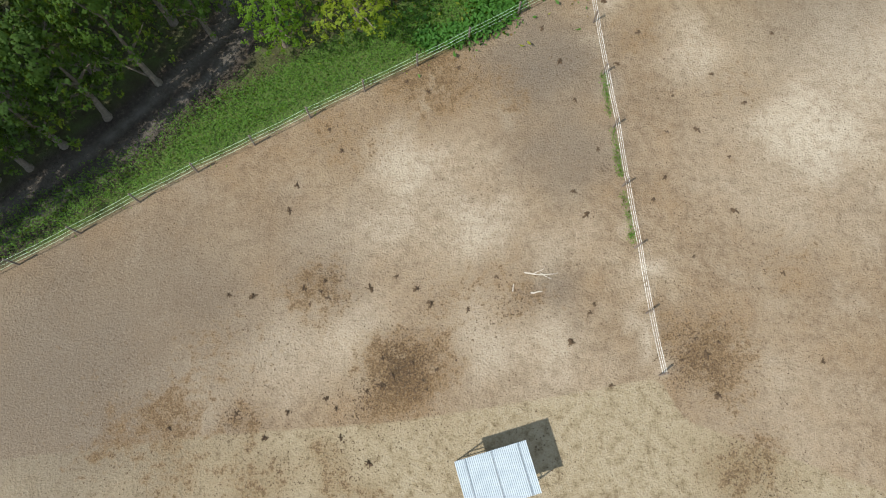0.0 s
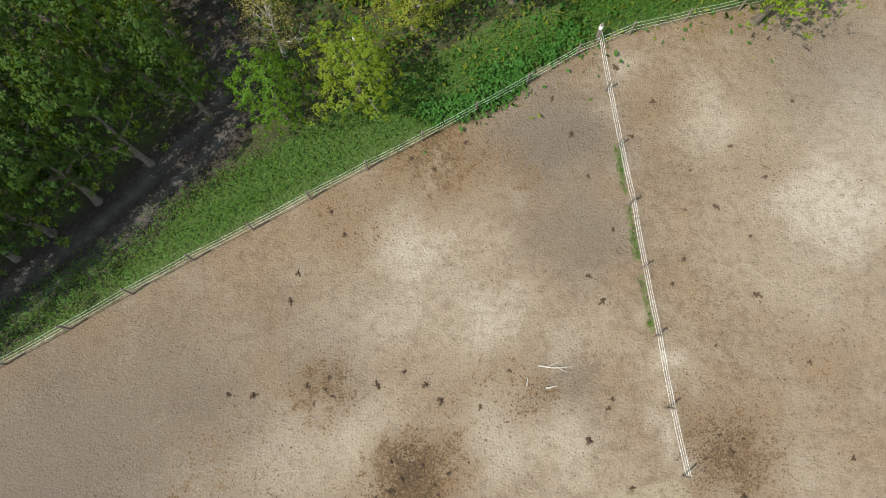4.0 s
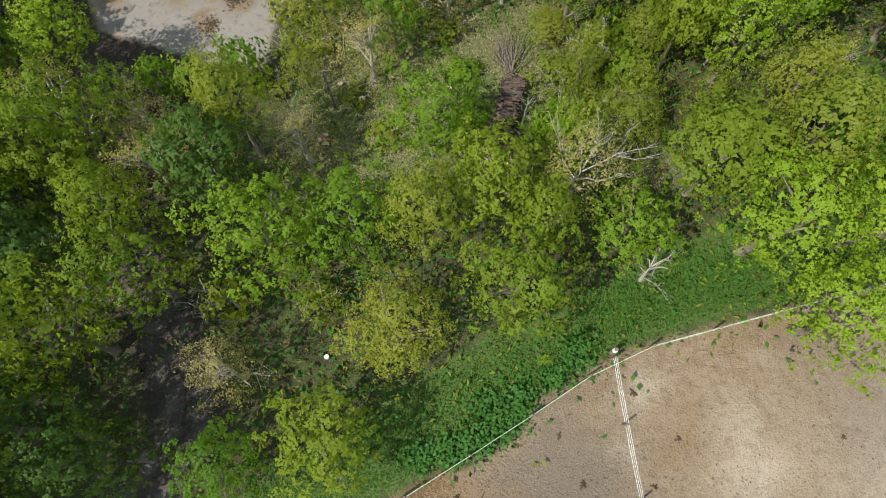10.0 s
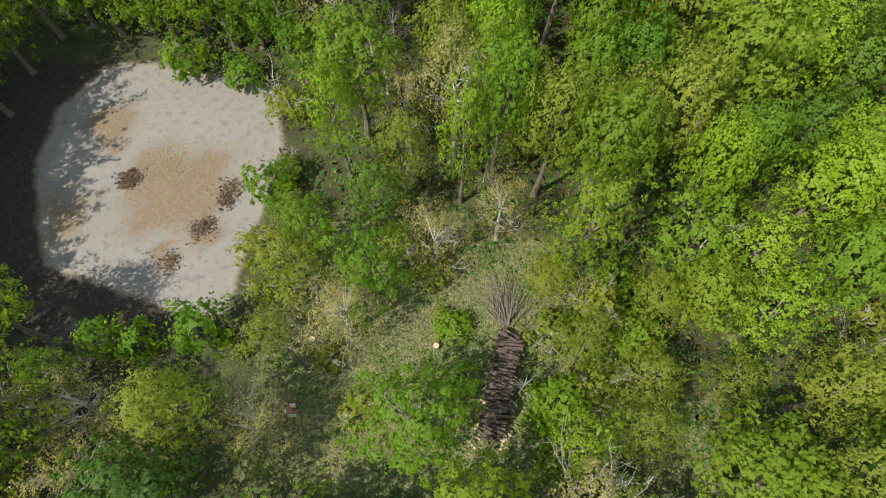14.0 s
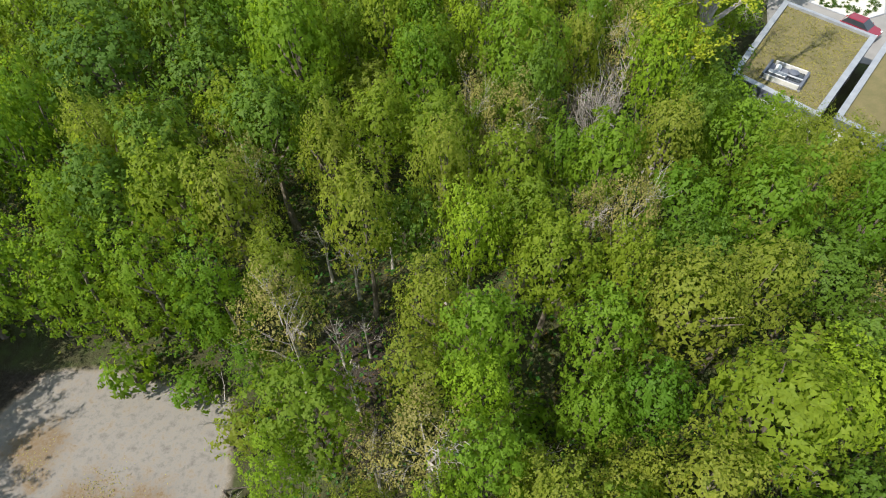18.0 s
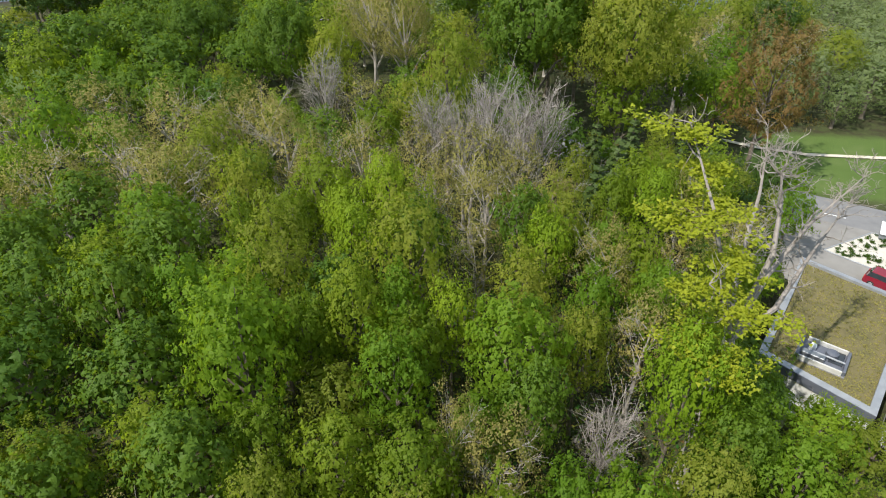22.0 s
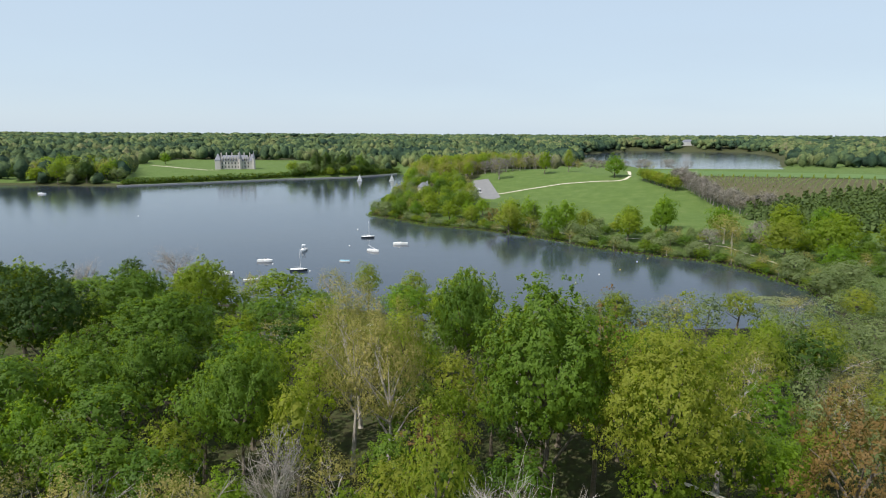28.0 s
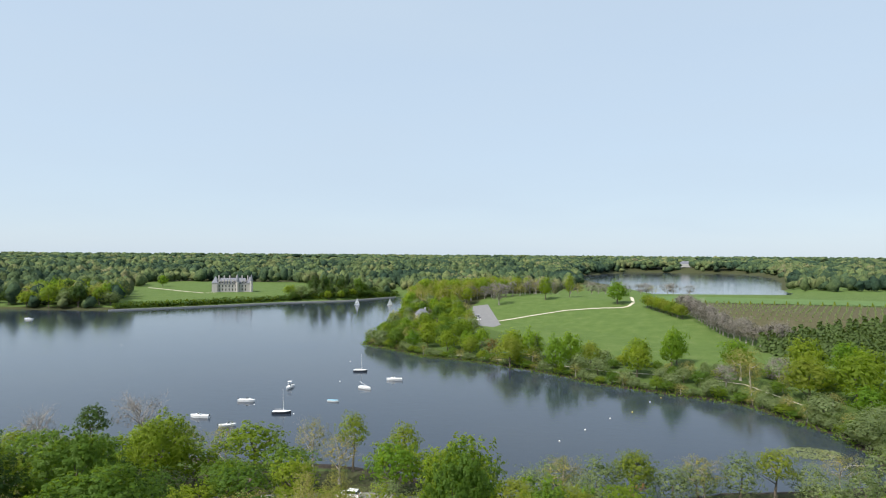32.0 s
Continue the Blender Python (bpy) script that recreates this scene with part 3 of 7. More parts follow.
def crown_points(rng, R, H, low, clumps, per, clump_r, lobes=22, wide=0.42, relief=0.3, core=400, broad=0.5, taper=0.2, loose=0.45):
    """Leaf centres, facings and sizes for a crown from height low to H: a lobed skin of small leaf sprays round a closed inner mass of broad ones.
    wide: the share of the crown's height at which it is widest; relief: how far the lobes stand out."""
    mid = low + (H - low) * wide
    k = np.arange(lobes) + 0.5
    lz, la = 1 - 1.55 * k / lobes, k * 2.39996 + rng.normal(0, 0.3, lobes)
    lobe = np.stack([np.sqrt(1 - lz**2) * np.cos(la), np.sqrt(1 - lz**2) * np.sin(la), lz], 1) + rng.normal(0, 0.08, (lobes, 3))
    lobe /= np.linalg.norm(lobe, axis=1, keepdims=True)
    height, w = rng.uniform(0.4, 1.4, lobes), 1.9 / math.sqrt(lobes)

    def skin(n, depth):
        d = rng.normal(size=(n, 3)) + [0, 0, 0.45]
        d /= np.linalg.norm(d, axis=1, keepdims=True)
        dots = d @ lobe.T
        own = dots.argmax(1)
        bump = np.exp(-(np.arccos(np.clip(dots.max(1), -1, 1)) / w) ** 2) * height[own]
        axes = np.stack([np.full(n, R), np.full(n, R), np.where(d[:, 2] > 0, H - mid, mid - low)], 1)
        p = d * axes * ((1 + relief * (bump - 0.75)) * depth)[:, None]
        p[:, :2] *= (1 - taper * np.maximum(d[:, 2:3], 0))
        out = d / axes * R
        out = out / np.linalg.norm(out, axis=1, keepdims=True) + (d - lobe[own]) / w * relief * 1.6
        return p + [0, 0, mid], out / np.linalg.norm(out, axis=1, keepdims=True)

    c, out = skin(clumps, rng.uniform(0.86, 1.05, clumps))
    k = np.repeat(np.arange(clumps), per)
    off = rng.normal(size=(len(k), 3))
    off *= (rng.random(len(k)) ** 0.4 / np.linalg.norm(off, axis=1))[:, None]
    pos = c[k] + off * (clump_r * rng.uniform(0.5, 1.3, clumps))[k][:, None]
    nrm = out[k] * 0.8 + off * 0.4 + [0, 0, 0.45] + rng.normal(0, loose, (len(k), 3))
    face, size = out[k] * 0.9 + off * 0.35, np.ones(len(k))
    if core:
        p, o = skin(core, rng.uniform(0.62, 0.8, core))
        pos, nrm, face = np.concatenate([pos, p]), np.concatenate([nrm, o + rng.normal(0, 0.2, o.shape)]), np.concatenate([face, o])
        size = np.concatenate([size, np.full(core, -broad)])
    nrm /= np.linalg.norm(nrm, axis=1, keepdims=True)
    face = face / np.linalg.norm(face, axis=1, keepdims=True) + nrm * 0.75 + [0, 0, 0.16]
    return pos, nrm, c, size, face / np.linalg.norm(face, axis=1, keepdims=True)


def trunk_shape(rng, R, H, low, tips, limbs=8, thick=None, sides=6, apart=None):
    """A tapered, slightly bent trunk with limbs that reach into the crown."""
    s, r0 = Shape(), thick or 0.022 * H + 0.03
    lean = rng.normal(0, 0.03, 2)
    top = H * 0.62

    def at(h):
        return (lean[0] * h + 0.12 * math.sin(h * 0.7), lean[1] * h + 0.12 * math.cos(h * 0.6) - 0.12, h)
    hs = [-0.3, 0.0, 0.4, top * 0.3, top * 0.6, top]
    s.tube([at(h) for h in hs], [r0 * 1.7, r0 * 1.45, r0, r0 * 0.8, r0 * 0.5, r0 * 0.12], sides)
    pick = rng.choice(len(tips), min(limbs, len(tips)), replace=False)
    for j in pick:
        tip = tips[j]
        h0 = min(top * 0.85, max(low * 0.6, tip[2] - np.hypot(tip[0], tip[1]) * rng.uniform(0.6, 1.0)))
        a, b = np.array(at(h0)), tip
        mid = (a + b) / 2 + [0, 0, 0.08 * H * rng.uniform(-0.3, 0.6)]
        limb = (apart.append(Shape()) or apart[-1]) if apart is not None else s
        limb.tube([a, mid, a + (b - a) * 0.8], [r0 * 0.42, r0 * 0.22, r0 * 0.06], 4, False)
    return s


def twig_shape(rng, R, H, low, dense=1.0, upright=0.6, reach=1.25):
    """Bare boughs and twigs of a leafless crown."""
    s = Shape()
    for a in range(int(13 * dense)):
        h0 = low + (H * 0.8 - low) * (a + rng.random()) / (13 * dense)
        ang, ln = rng.uniform(0, 6.28), R * rng.uniform(0.7, 1.15) * (1.1 - 0.6 * (h0 - low) / (H - low))
        base = np.array([0, 0, h0])
        d = np.array([math.cos(ang), math.sin(ang), upright + rng.uniform(0, 0.5)])
        d /= np.linalg.norm(d)
        end = base + d * ln * reach
        mid = (base + end) / 2 + rng.normal(0, 0.06 * ln, 3) - [0, 0, 0.06 * ln]
        s.tube([base, mid, end], [0.0042 * H, 0.0028 * H, 0.01], 4, False)
        for b in range(9 if dense > 1 else 6):
            f = rng.uniform(0.25, 1.0)
            p = base + (end - base) * f
            q = p + (d + rng.normal(0, 0.55, 3)) * ln * rng.uniform(0.25, 0.5)
            s.tube([p, (p + q) / 2 + rng.normal(0, 0.03 * ln, 3), q], [0.018, 0.013, 0.006], 3, False)
            for _ in range(3):
                u = p + (q - p) * rng.uniform(0.3, 1)
                w = u + (d * 0.7 + rng.normal(0, 0.6, 3)) * ln * 0.2
                s.tube([u, w], [0.01, 0.005], 3, False)
    return s


# kind: name, label, leaf material, bark, crown base as a share of the height, how many sprays, leaf size and spray size as shares of the usual, twigs
KINDS = {
    "oak": ("oak_tree", "broad oak with fresh mid-green spring leaves", "oak", "bark", 0.12, 1.0, 1.0, 1.0, 0),
    "green": ("broadleaf_tree", "dense broadleaf tree in full green leaf", "green", "bark", 0.1, 1.0, 1.05, 1.0, 0),
    "olive": ("young_tree", "slender tree with thin olive-green new leaves", "olive", "bark", 0.12, 1.2, 0.74, 1.1, 0),
    "lime": ("maple_tree", "bright lime-green maple in young leaf", "lime", "bark", 0.12, 1.2, 0.76, 1.0, 0),
    "gold": ("maple_tree", "tall open maple with yellow-green young leaves", "gold", "bark", 0.4, 0.85, 1.0, 1.2, 0.4),
    "deep": ("broadleaf_tree", "broad tree in full deep-green leaf", "deep", "bark", 0.1, 1.0, 1.05, 1.0, 0),
    "dark": ("chestnut_tree", "large dark-green leafy tree", "dark", "bark", 0.08, 1.0, 1.05, 1.0, 0),
    "bud": ("budding_tree", "half-bare tree with brownish opening buds", "bud", "bark_grey", 0.2, 1.2, 0.58, 1.5, 0.6),
    "rust": ("copper_oak", "old oak with rust-brown young leaves", "rust", "bark", 0.2, 0.85, 0.9, 1.2, 0.5),
    "bare": ("bare_tree", "leafless pale grey tree", "twig", "bark_grey", 0.2, 0.7, 1.6, 1.5, 1.6),
    "dead": ("dead_tree", "bleached leafless dead tree", None, "bark_pale", 0.15, 0, 0, 0, 0.5),
    "willow": ("willow", "grey-green willow bush by the shore", "willow", "bark", 0.02, 1.25, 0.62, 1.2, 0),
    "shrub": ("shrub", "low leafy bramble and hazel bush", "green", "bark", 0.0, 1.0, 1.2, 1.2, 0),
    "brush": ("shrub", "dry half-leafed bush of the wood's edge", "olive", "bark_grey", 0.0, 0.8, 1.0, 1.3, 0.3),
}
NOMINAL = {"big": (7.0, 18.0), "near": (3.1, 10.0), "edge": (3.1, 10.0), "mid": (4.5, 13.0), "low": (5.0, 12.0)}
MADE, STOOD, TREE_RNG = {}, [], np.random.default_rng(11)


def build_tree(kind, size, variant):
    name, label, leaf, bark, low, clumps, leaf_size, clump, twigs = KINDS[kind]
    if kind not in ("willow", "dead", "shrub", "brush"):
        low = {"edge": 0.1, "low": 0.12}.get(size, 0.2 if kind == "rust" else 0.38)
    rng = np.random.default_rng(1000 * variant + sum(map(ord, kind + size)))
    R, H = NOMINAL[size]
    if kind in ("shrub", "brush"):
        R, H = 1.6, 2.2
    many, bunch, sprig, lobes, core, broad = {"big": (950, 17, 0.23, 50, 2300, 0.46), "near": (250, 12, 0.18, 26, 820, 0.27), "edge": (325, 13, 0.155, 36, 1100, 0.22), "mid": (205, 12, 0.26, 30, 400, 0.56), "low": (150, 11, 0.4, 14, 420, 0.85)}[size]
    if R < 2:
        many, lobes, core, broad = 40, 7, 60, 0.4
    thin = leaf in ("twig", "bud", "gold", "rust")
    thing = holder(name, label=label, category="bush" if kind in ("shrub", "brush", "willow") else "tree")
    if leaf:
        pos, nrm, tips, sizes, facing = crown_points(rng, R, H, H * low, int(many * clumps), bunch, sprig * 1.7 * clump, lobes, wide=0.4 if kind in ("green", "olive", "bud") else 0.46,
                                                     relief=0.55 if thin else 0.6 if size == "edge" else 0.42, core=int(core * (0.12 if thin else 0.5 if size == "edge" else 1.0)) if leaf != "twig" else 0, broad=broad, taper=0.14 if kind in ("olive", "bud") else 0.06, loose={"willow": 0.6, "bud": 0.7}.get(kind, 0.45))
        v, f = kites(pos, nrm, np.where(sizes > 0, leaf_size * sprig, -sizes), rng, (0.28 if size == "low" else 0.1) if leaf == "twig" else 0.74, True)
        crown = new("crown", array_mesh("crown", v, f, M[leaf], normals=np.repeat(facing, 3, 0)))
        crown.parent = thing
    else:
        tips = [np.array([R * 0.5 * math.cos(a), R * 0.5 * math.sin(a), H * 0.75]) for a in range(6)]
    boughs = [] if size == "big" else None
    count = 0 if kind in ("willow", "shrub", "brush") else {"big": 9, "near": 5, "edge": 6, "mid": 5, "low": 3}[size]
    part("trunk", trunk_shape(rng, R, H, H * low, tips, count, sides=5 if size == "low" else 7, apart=boughs), M[bark], thing)
    for shape in boughs or ():
        part("limb", shape, M[bark], thing)
    if twigs and size != "low" or kind in ("bare", "dead"):
        part("bare_crown", twig_shape(rng, R, H, H * max(low, 0.1), min(twigs, 1.0) if size == "low" else twigs, 1.5 if kind == "bare" else 0.6, 0.85 if kind == "bud" else 1.25), M["bark" if kind in ("rust", "gold") else "bark_grey"], thing, "bare dark twigs" if kind in ("rust", "gold") else "bare grey twigs")
    return thing


def tree(kind, x, y, h, r, size="near", group="trees of the wood"):
    """Stands a tree of a kind, with its height and crown radius, on the ground."""
    variants = 4 if size == "near" else 2 if size in ("big", "low") else 3
    key = (kind, size, int(TREE_RNG.integers(variants)))
    R, H = (1.6, 2.2) if kind in ("shrub", "brush") else NOMINAL[size]
    m = pose(x, y, ground_z(x, y) - 0.05, 0, 0, float(TREE_RNG.uniform(0, 360))) @ Matrix.Diagonal((r / R, r / R, h / H, 1))
    if key not in MADE:
        MADE[key] = ob = build_tree(*key)
        ob.matrix_basis = m
        ob["group"] = group
    else:
        ob = copy_thing(MADE[key], Matrix.Identity(4))
        ob.matrix_basis = m
        ob["group"] = group
    if kind not in ("shrub", "brush"):
        STOOD.append((x, y, r))
    return ob


def conifer(x, y, h, r, group="spruces"):
    """A spruce: tiers of drooping boughs that shorten towards the tip."""
    key = ("conifer", int(TREE_RNG.integers(2)))
    if key not in MADE:
        rng = np.random.default_rng(77 + key[1])
        thing = holder("spruce_tree", label="dark green spruce with drooping boughs", category="tree")
        pos = []
        for k in range(15):
            z, reach = 1.0 + 10.5 * k / 15, 2.6 * (1 - k / 15.6) ** 0.85
            for a in range(max(5, 11 - k // 2)):
                ang, ln = a * 6.2832 / max(5, 11 - k // 2) + k * 0.7 + rng.normal(0, 0.15), reach * rng.uniform(0.75, 1.1)
                for f in np.linspace(0.25, 1, 5):
                    pos.append((math.cos(ang) * ln * f, math.sin(ang) * ln * f, z - 0.28 * ln * f * f + rng.normal(0, 0.05)))
                    pos.append((math.cos(ang + 0.16) * ln * f, math.sin(ang + 0.16) * ln * f, z - 0.3 * ln * f * f))
        pos = np.array(pos)
        nrm = np.array([0, 0, 1.0]) + pos * [0.12, 0.12, 0] + rng.normal(0, 0.25, pos.shape)
        v, f = kites(pos, nrm / np.linalg.norm(nrm, axis=1, keepdims=True), 0.55, rng, 0.55)
        outward = pos * [1, 1, 0] / (np.linalg.norm(pos[:, :2], axis=1, keepdims=True) + 0.1) + [0, 0, 0.7]
        outward /= np.linalg.norm(outward, axis=1, keepdims=True)
        crown = new("crown", array_mesh("crown", v, f, M["needle"], normals=np.repeat(outward, 4, 0)))
        crown.parent = thing
        part("trunk", Shape().tube([(0, 0, -0.2), (0, 0, 5), (0.05, 0, 11.6)], [0.2, 0.13, 0.02], 6), M["bark"], thing)
        MADE[key] = thing
    else:
        thing = copy_thing(MADE[key], Matrix.Identity(4))
    thing.matrix_basis = pose(x, y, ground_z(x, y), 0, 0, float(TREE_RNG.uniform(0, 360))) @ Matrix.Diagonal((r / 2.6, r / 2.6, h / 12, 1))
    thing["group"] = group
    STOOD.append((x, y, r))


def fill(poly, mix, radii, tall, seed, size="near", close=0.8, keep=(), tries=4000, group="trees of the wood", where=None, rise=0.0):
    """Fills a polygon with trees of a mix of kinds that stand free of those already there."""
    rng = np.random.default_rng(seed)
    xs, ys = [p[0] for p in poly], [p[1] for p in poly]
    kinds, odds = list(mix), np.array(list(mix.values()), float)
    for _ in range(tries):
        x, y = rng.uniform(min(xs), max(xs)), rng.uniform(min(ys), max(ys))
        r = rng.uniform(*radii)
        if not inside(x, y, poly) or any(inside(x, y, k) for k in keep) or (where and not where(x, y)):
            continue
        if any((x - a) ** 2 + (y - b) ** 2 < (close * (r + c)) ** 2 for a, b, c in STOOD):
            continue
        h = rng.uniform(*tall) * (0.75 + 0.25 * r / radii[1]) * (1 + float(np.interp(y, [42, 56, 104, 112], [0, rise, rise, 0])))
        tree(kinds[rng.choice(len(kinds), p=odds / odds.sum())], x, y, h, r, size, group)
        if kinds[0] in ("shrub", "brush"):
            STOOD.append((x, y, r))


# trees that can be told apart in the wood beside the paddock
# along the track the dark kind stands in for crowns in shade
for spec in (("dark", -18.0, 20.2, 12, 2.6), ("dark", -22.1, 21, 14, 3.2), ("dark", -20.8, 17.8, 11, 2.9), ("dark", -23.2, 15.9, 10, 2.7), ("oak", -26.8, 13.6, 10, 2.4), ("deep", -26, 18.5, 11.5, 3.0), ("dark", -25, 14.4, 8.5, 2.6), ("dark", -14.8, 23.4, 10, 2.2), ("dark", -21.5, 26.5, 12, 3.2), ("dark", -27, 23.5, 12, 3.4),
             ("green", -10.2, 23.0, 6.5, 2.3), ("oak", -5.4, 24.2, 6.2, 2.9), ("bud", -10.4, 27.5, 6.5, 1.9), ("olive", -2.2, 29.4, 7, 3.2), ("oak", 4.0, 31.4, 8.4, 3.1),
             ("green", -8.6, 34.0, 9.6, 3.2), ("green", -4.3, 34.8, 9.2, 2.9), ("green", -0.1, 40.8, 9.2, 2.9), ("oak", -14.7, 32.2, 9.5, 2.8), ("oak", -20.6, 38.6, 10.5, 2.8)):
    tree(*spec, size="edge")
for spec in (("bud", -15.6, 38.6, 6.5, 2.6), ("green", 10.3, 34.8, 6.5, 2.7), ("olive", 11.6, 43.0, 6, 2.2), ("lime", 7.6, 39.9, 7, 1.9), ("lime", 17.3, 34.2, 10.5, 3.6), ("lime", 19.4, 29.6, 9.5, 3.4),
             ("lime", 22.8, 34.5, 10.5, 3.6), ("oak", -17.6, 29.0, 12, 2.8), ("dark", -17.6, 24.6, 13.5, 2.8), ("lime", 17.6, 46.0, 8.4, 2.7), ("lime", 17.2, 49.0, 9, 2.6), ("green", 14.3, 49.8, 9, 3.0)):
    tree(*spec, size="edge")
for spec in (("lime", -4.6, 56.6, 11.5, 1.9), ("green", -6.2, 51.2, 6.8, 1.9), ("green", -2.7, 48.6, 8, 2.3), ("lime", 2.3, 54.8, 12.6, 1.7), ("bud", 4.5, 52.2, 7.6, 1.8), ("oak", 8.2, 49.4, 12.6, 2.2),
             ("olive", 8.4, 44.7, 6.6, 1.7), ("olive", 10.8, 40.6, 6.6, 2.0), ("olive", 15.9, 42.9, 5.6, 1.7), ("bud", -7.7, 40.6, 5.8, 2.2), ("green", -17.4, 67.6, 12.4, 2.8), ("green", -21.5, 68.4, 12, 2.7), ("oak", -25.8, 68.3, 12.5, 2.8), ("green", -30, 67.6, 12.5, 2.9), ("green", -13.3, 67.2, 13, 2.7),
             ("green", -9.4, 66.4, 12, 2.4), ("green", -11.4, 67.2, 7, 2.2), ("oak", -15.3, 68.2, 7.5, 2.4), ("green", -19.4, 68.8, 7.5, 2.3), ("deep", -23.6, 69.2, 8, 2.4), ("green", -8.0, 64.2, 6, 1.6), ("olive", -8.2, 46.0, 3.8, 1.5), ("olive", -7.6, 53.4, 3.6, 1.1), ("olive", -7.0, 49.6, 6, 2.0), ("bud", -4.0, 46.4, 6.4, 2.3), ("deep", -2.5, 53.0, 7.5, 1.8), ("bud", 0.8, 50.6, 7, 2.0), ("olive", -1.0, 55.4, 9, 2.0), ("bud", -0.8, 58.4, 9, 1.7)):
    tree(*spec, size="edge")
# among these, rows out of view west of the clearing, added to shade it
for spec in (("green", -29.5, 45.5, 12, 3.0), ("green", -31, 51, 13.5, 3.2), ("oak", -31.5, 57, 13.5, 3.2), ("green", -31, 63, 13, 3), ("deep", -25.5, 42.8, 12.5, 2.8), ("bud", -21, 42.4, 7.5, 2.4), ("bud", -16.6, 41.6, 5.6, 2.4), ("green", -18.4, 43.4, 6.2, 1.5), ("deep", -28, 39.5, 13, 3), ("oak", -18.6, 39.6, 11, 2.6), ("bud", -13.4, 40.4, 5.0, 2.2), ("green", -24.6, 45.0, 10.5, 2.5), ("green", -27.6, 47.5, 10.5, 2.4), ("oak", -27.8, 51, 10.5, 2.4), ("green", -27.6, 54.5, 11, 2.4), ("oak", -27.8, 58, 11, 2.4), ("green", -27.6, 61.5, 11, 2.4), ("oak", -27, 65, 11, 2.4)):
    tree(*spec, size="edge")
# unseen tall trees further west, added to throw shade on the clearing
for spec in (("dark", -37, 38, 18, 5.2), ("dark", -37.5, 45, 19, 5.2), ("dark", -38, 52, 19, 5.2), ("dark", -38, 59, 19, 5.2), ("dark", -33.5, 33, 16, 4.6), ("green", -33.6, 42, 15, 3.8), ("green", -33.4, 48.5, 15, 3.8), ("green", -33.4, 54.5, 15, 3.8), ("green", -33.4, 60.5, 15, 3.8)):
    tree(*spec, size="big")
# tall trees mostly beyond view, added to block the sun from the track
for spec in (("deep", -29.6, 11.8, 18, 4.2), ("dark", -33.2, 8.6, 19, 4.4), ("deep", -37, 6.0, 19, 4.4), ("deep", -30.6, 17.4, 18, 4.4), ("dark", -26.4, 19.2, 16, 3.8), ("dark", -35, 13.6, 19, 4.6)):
    tree(*spec, size="edge")
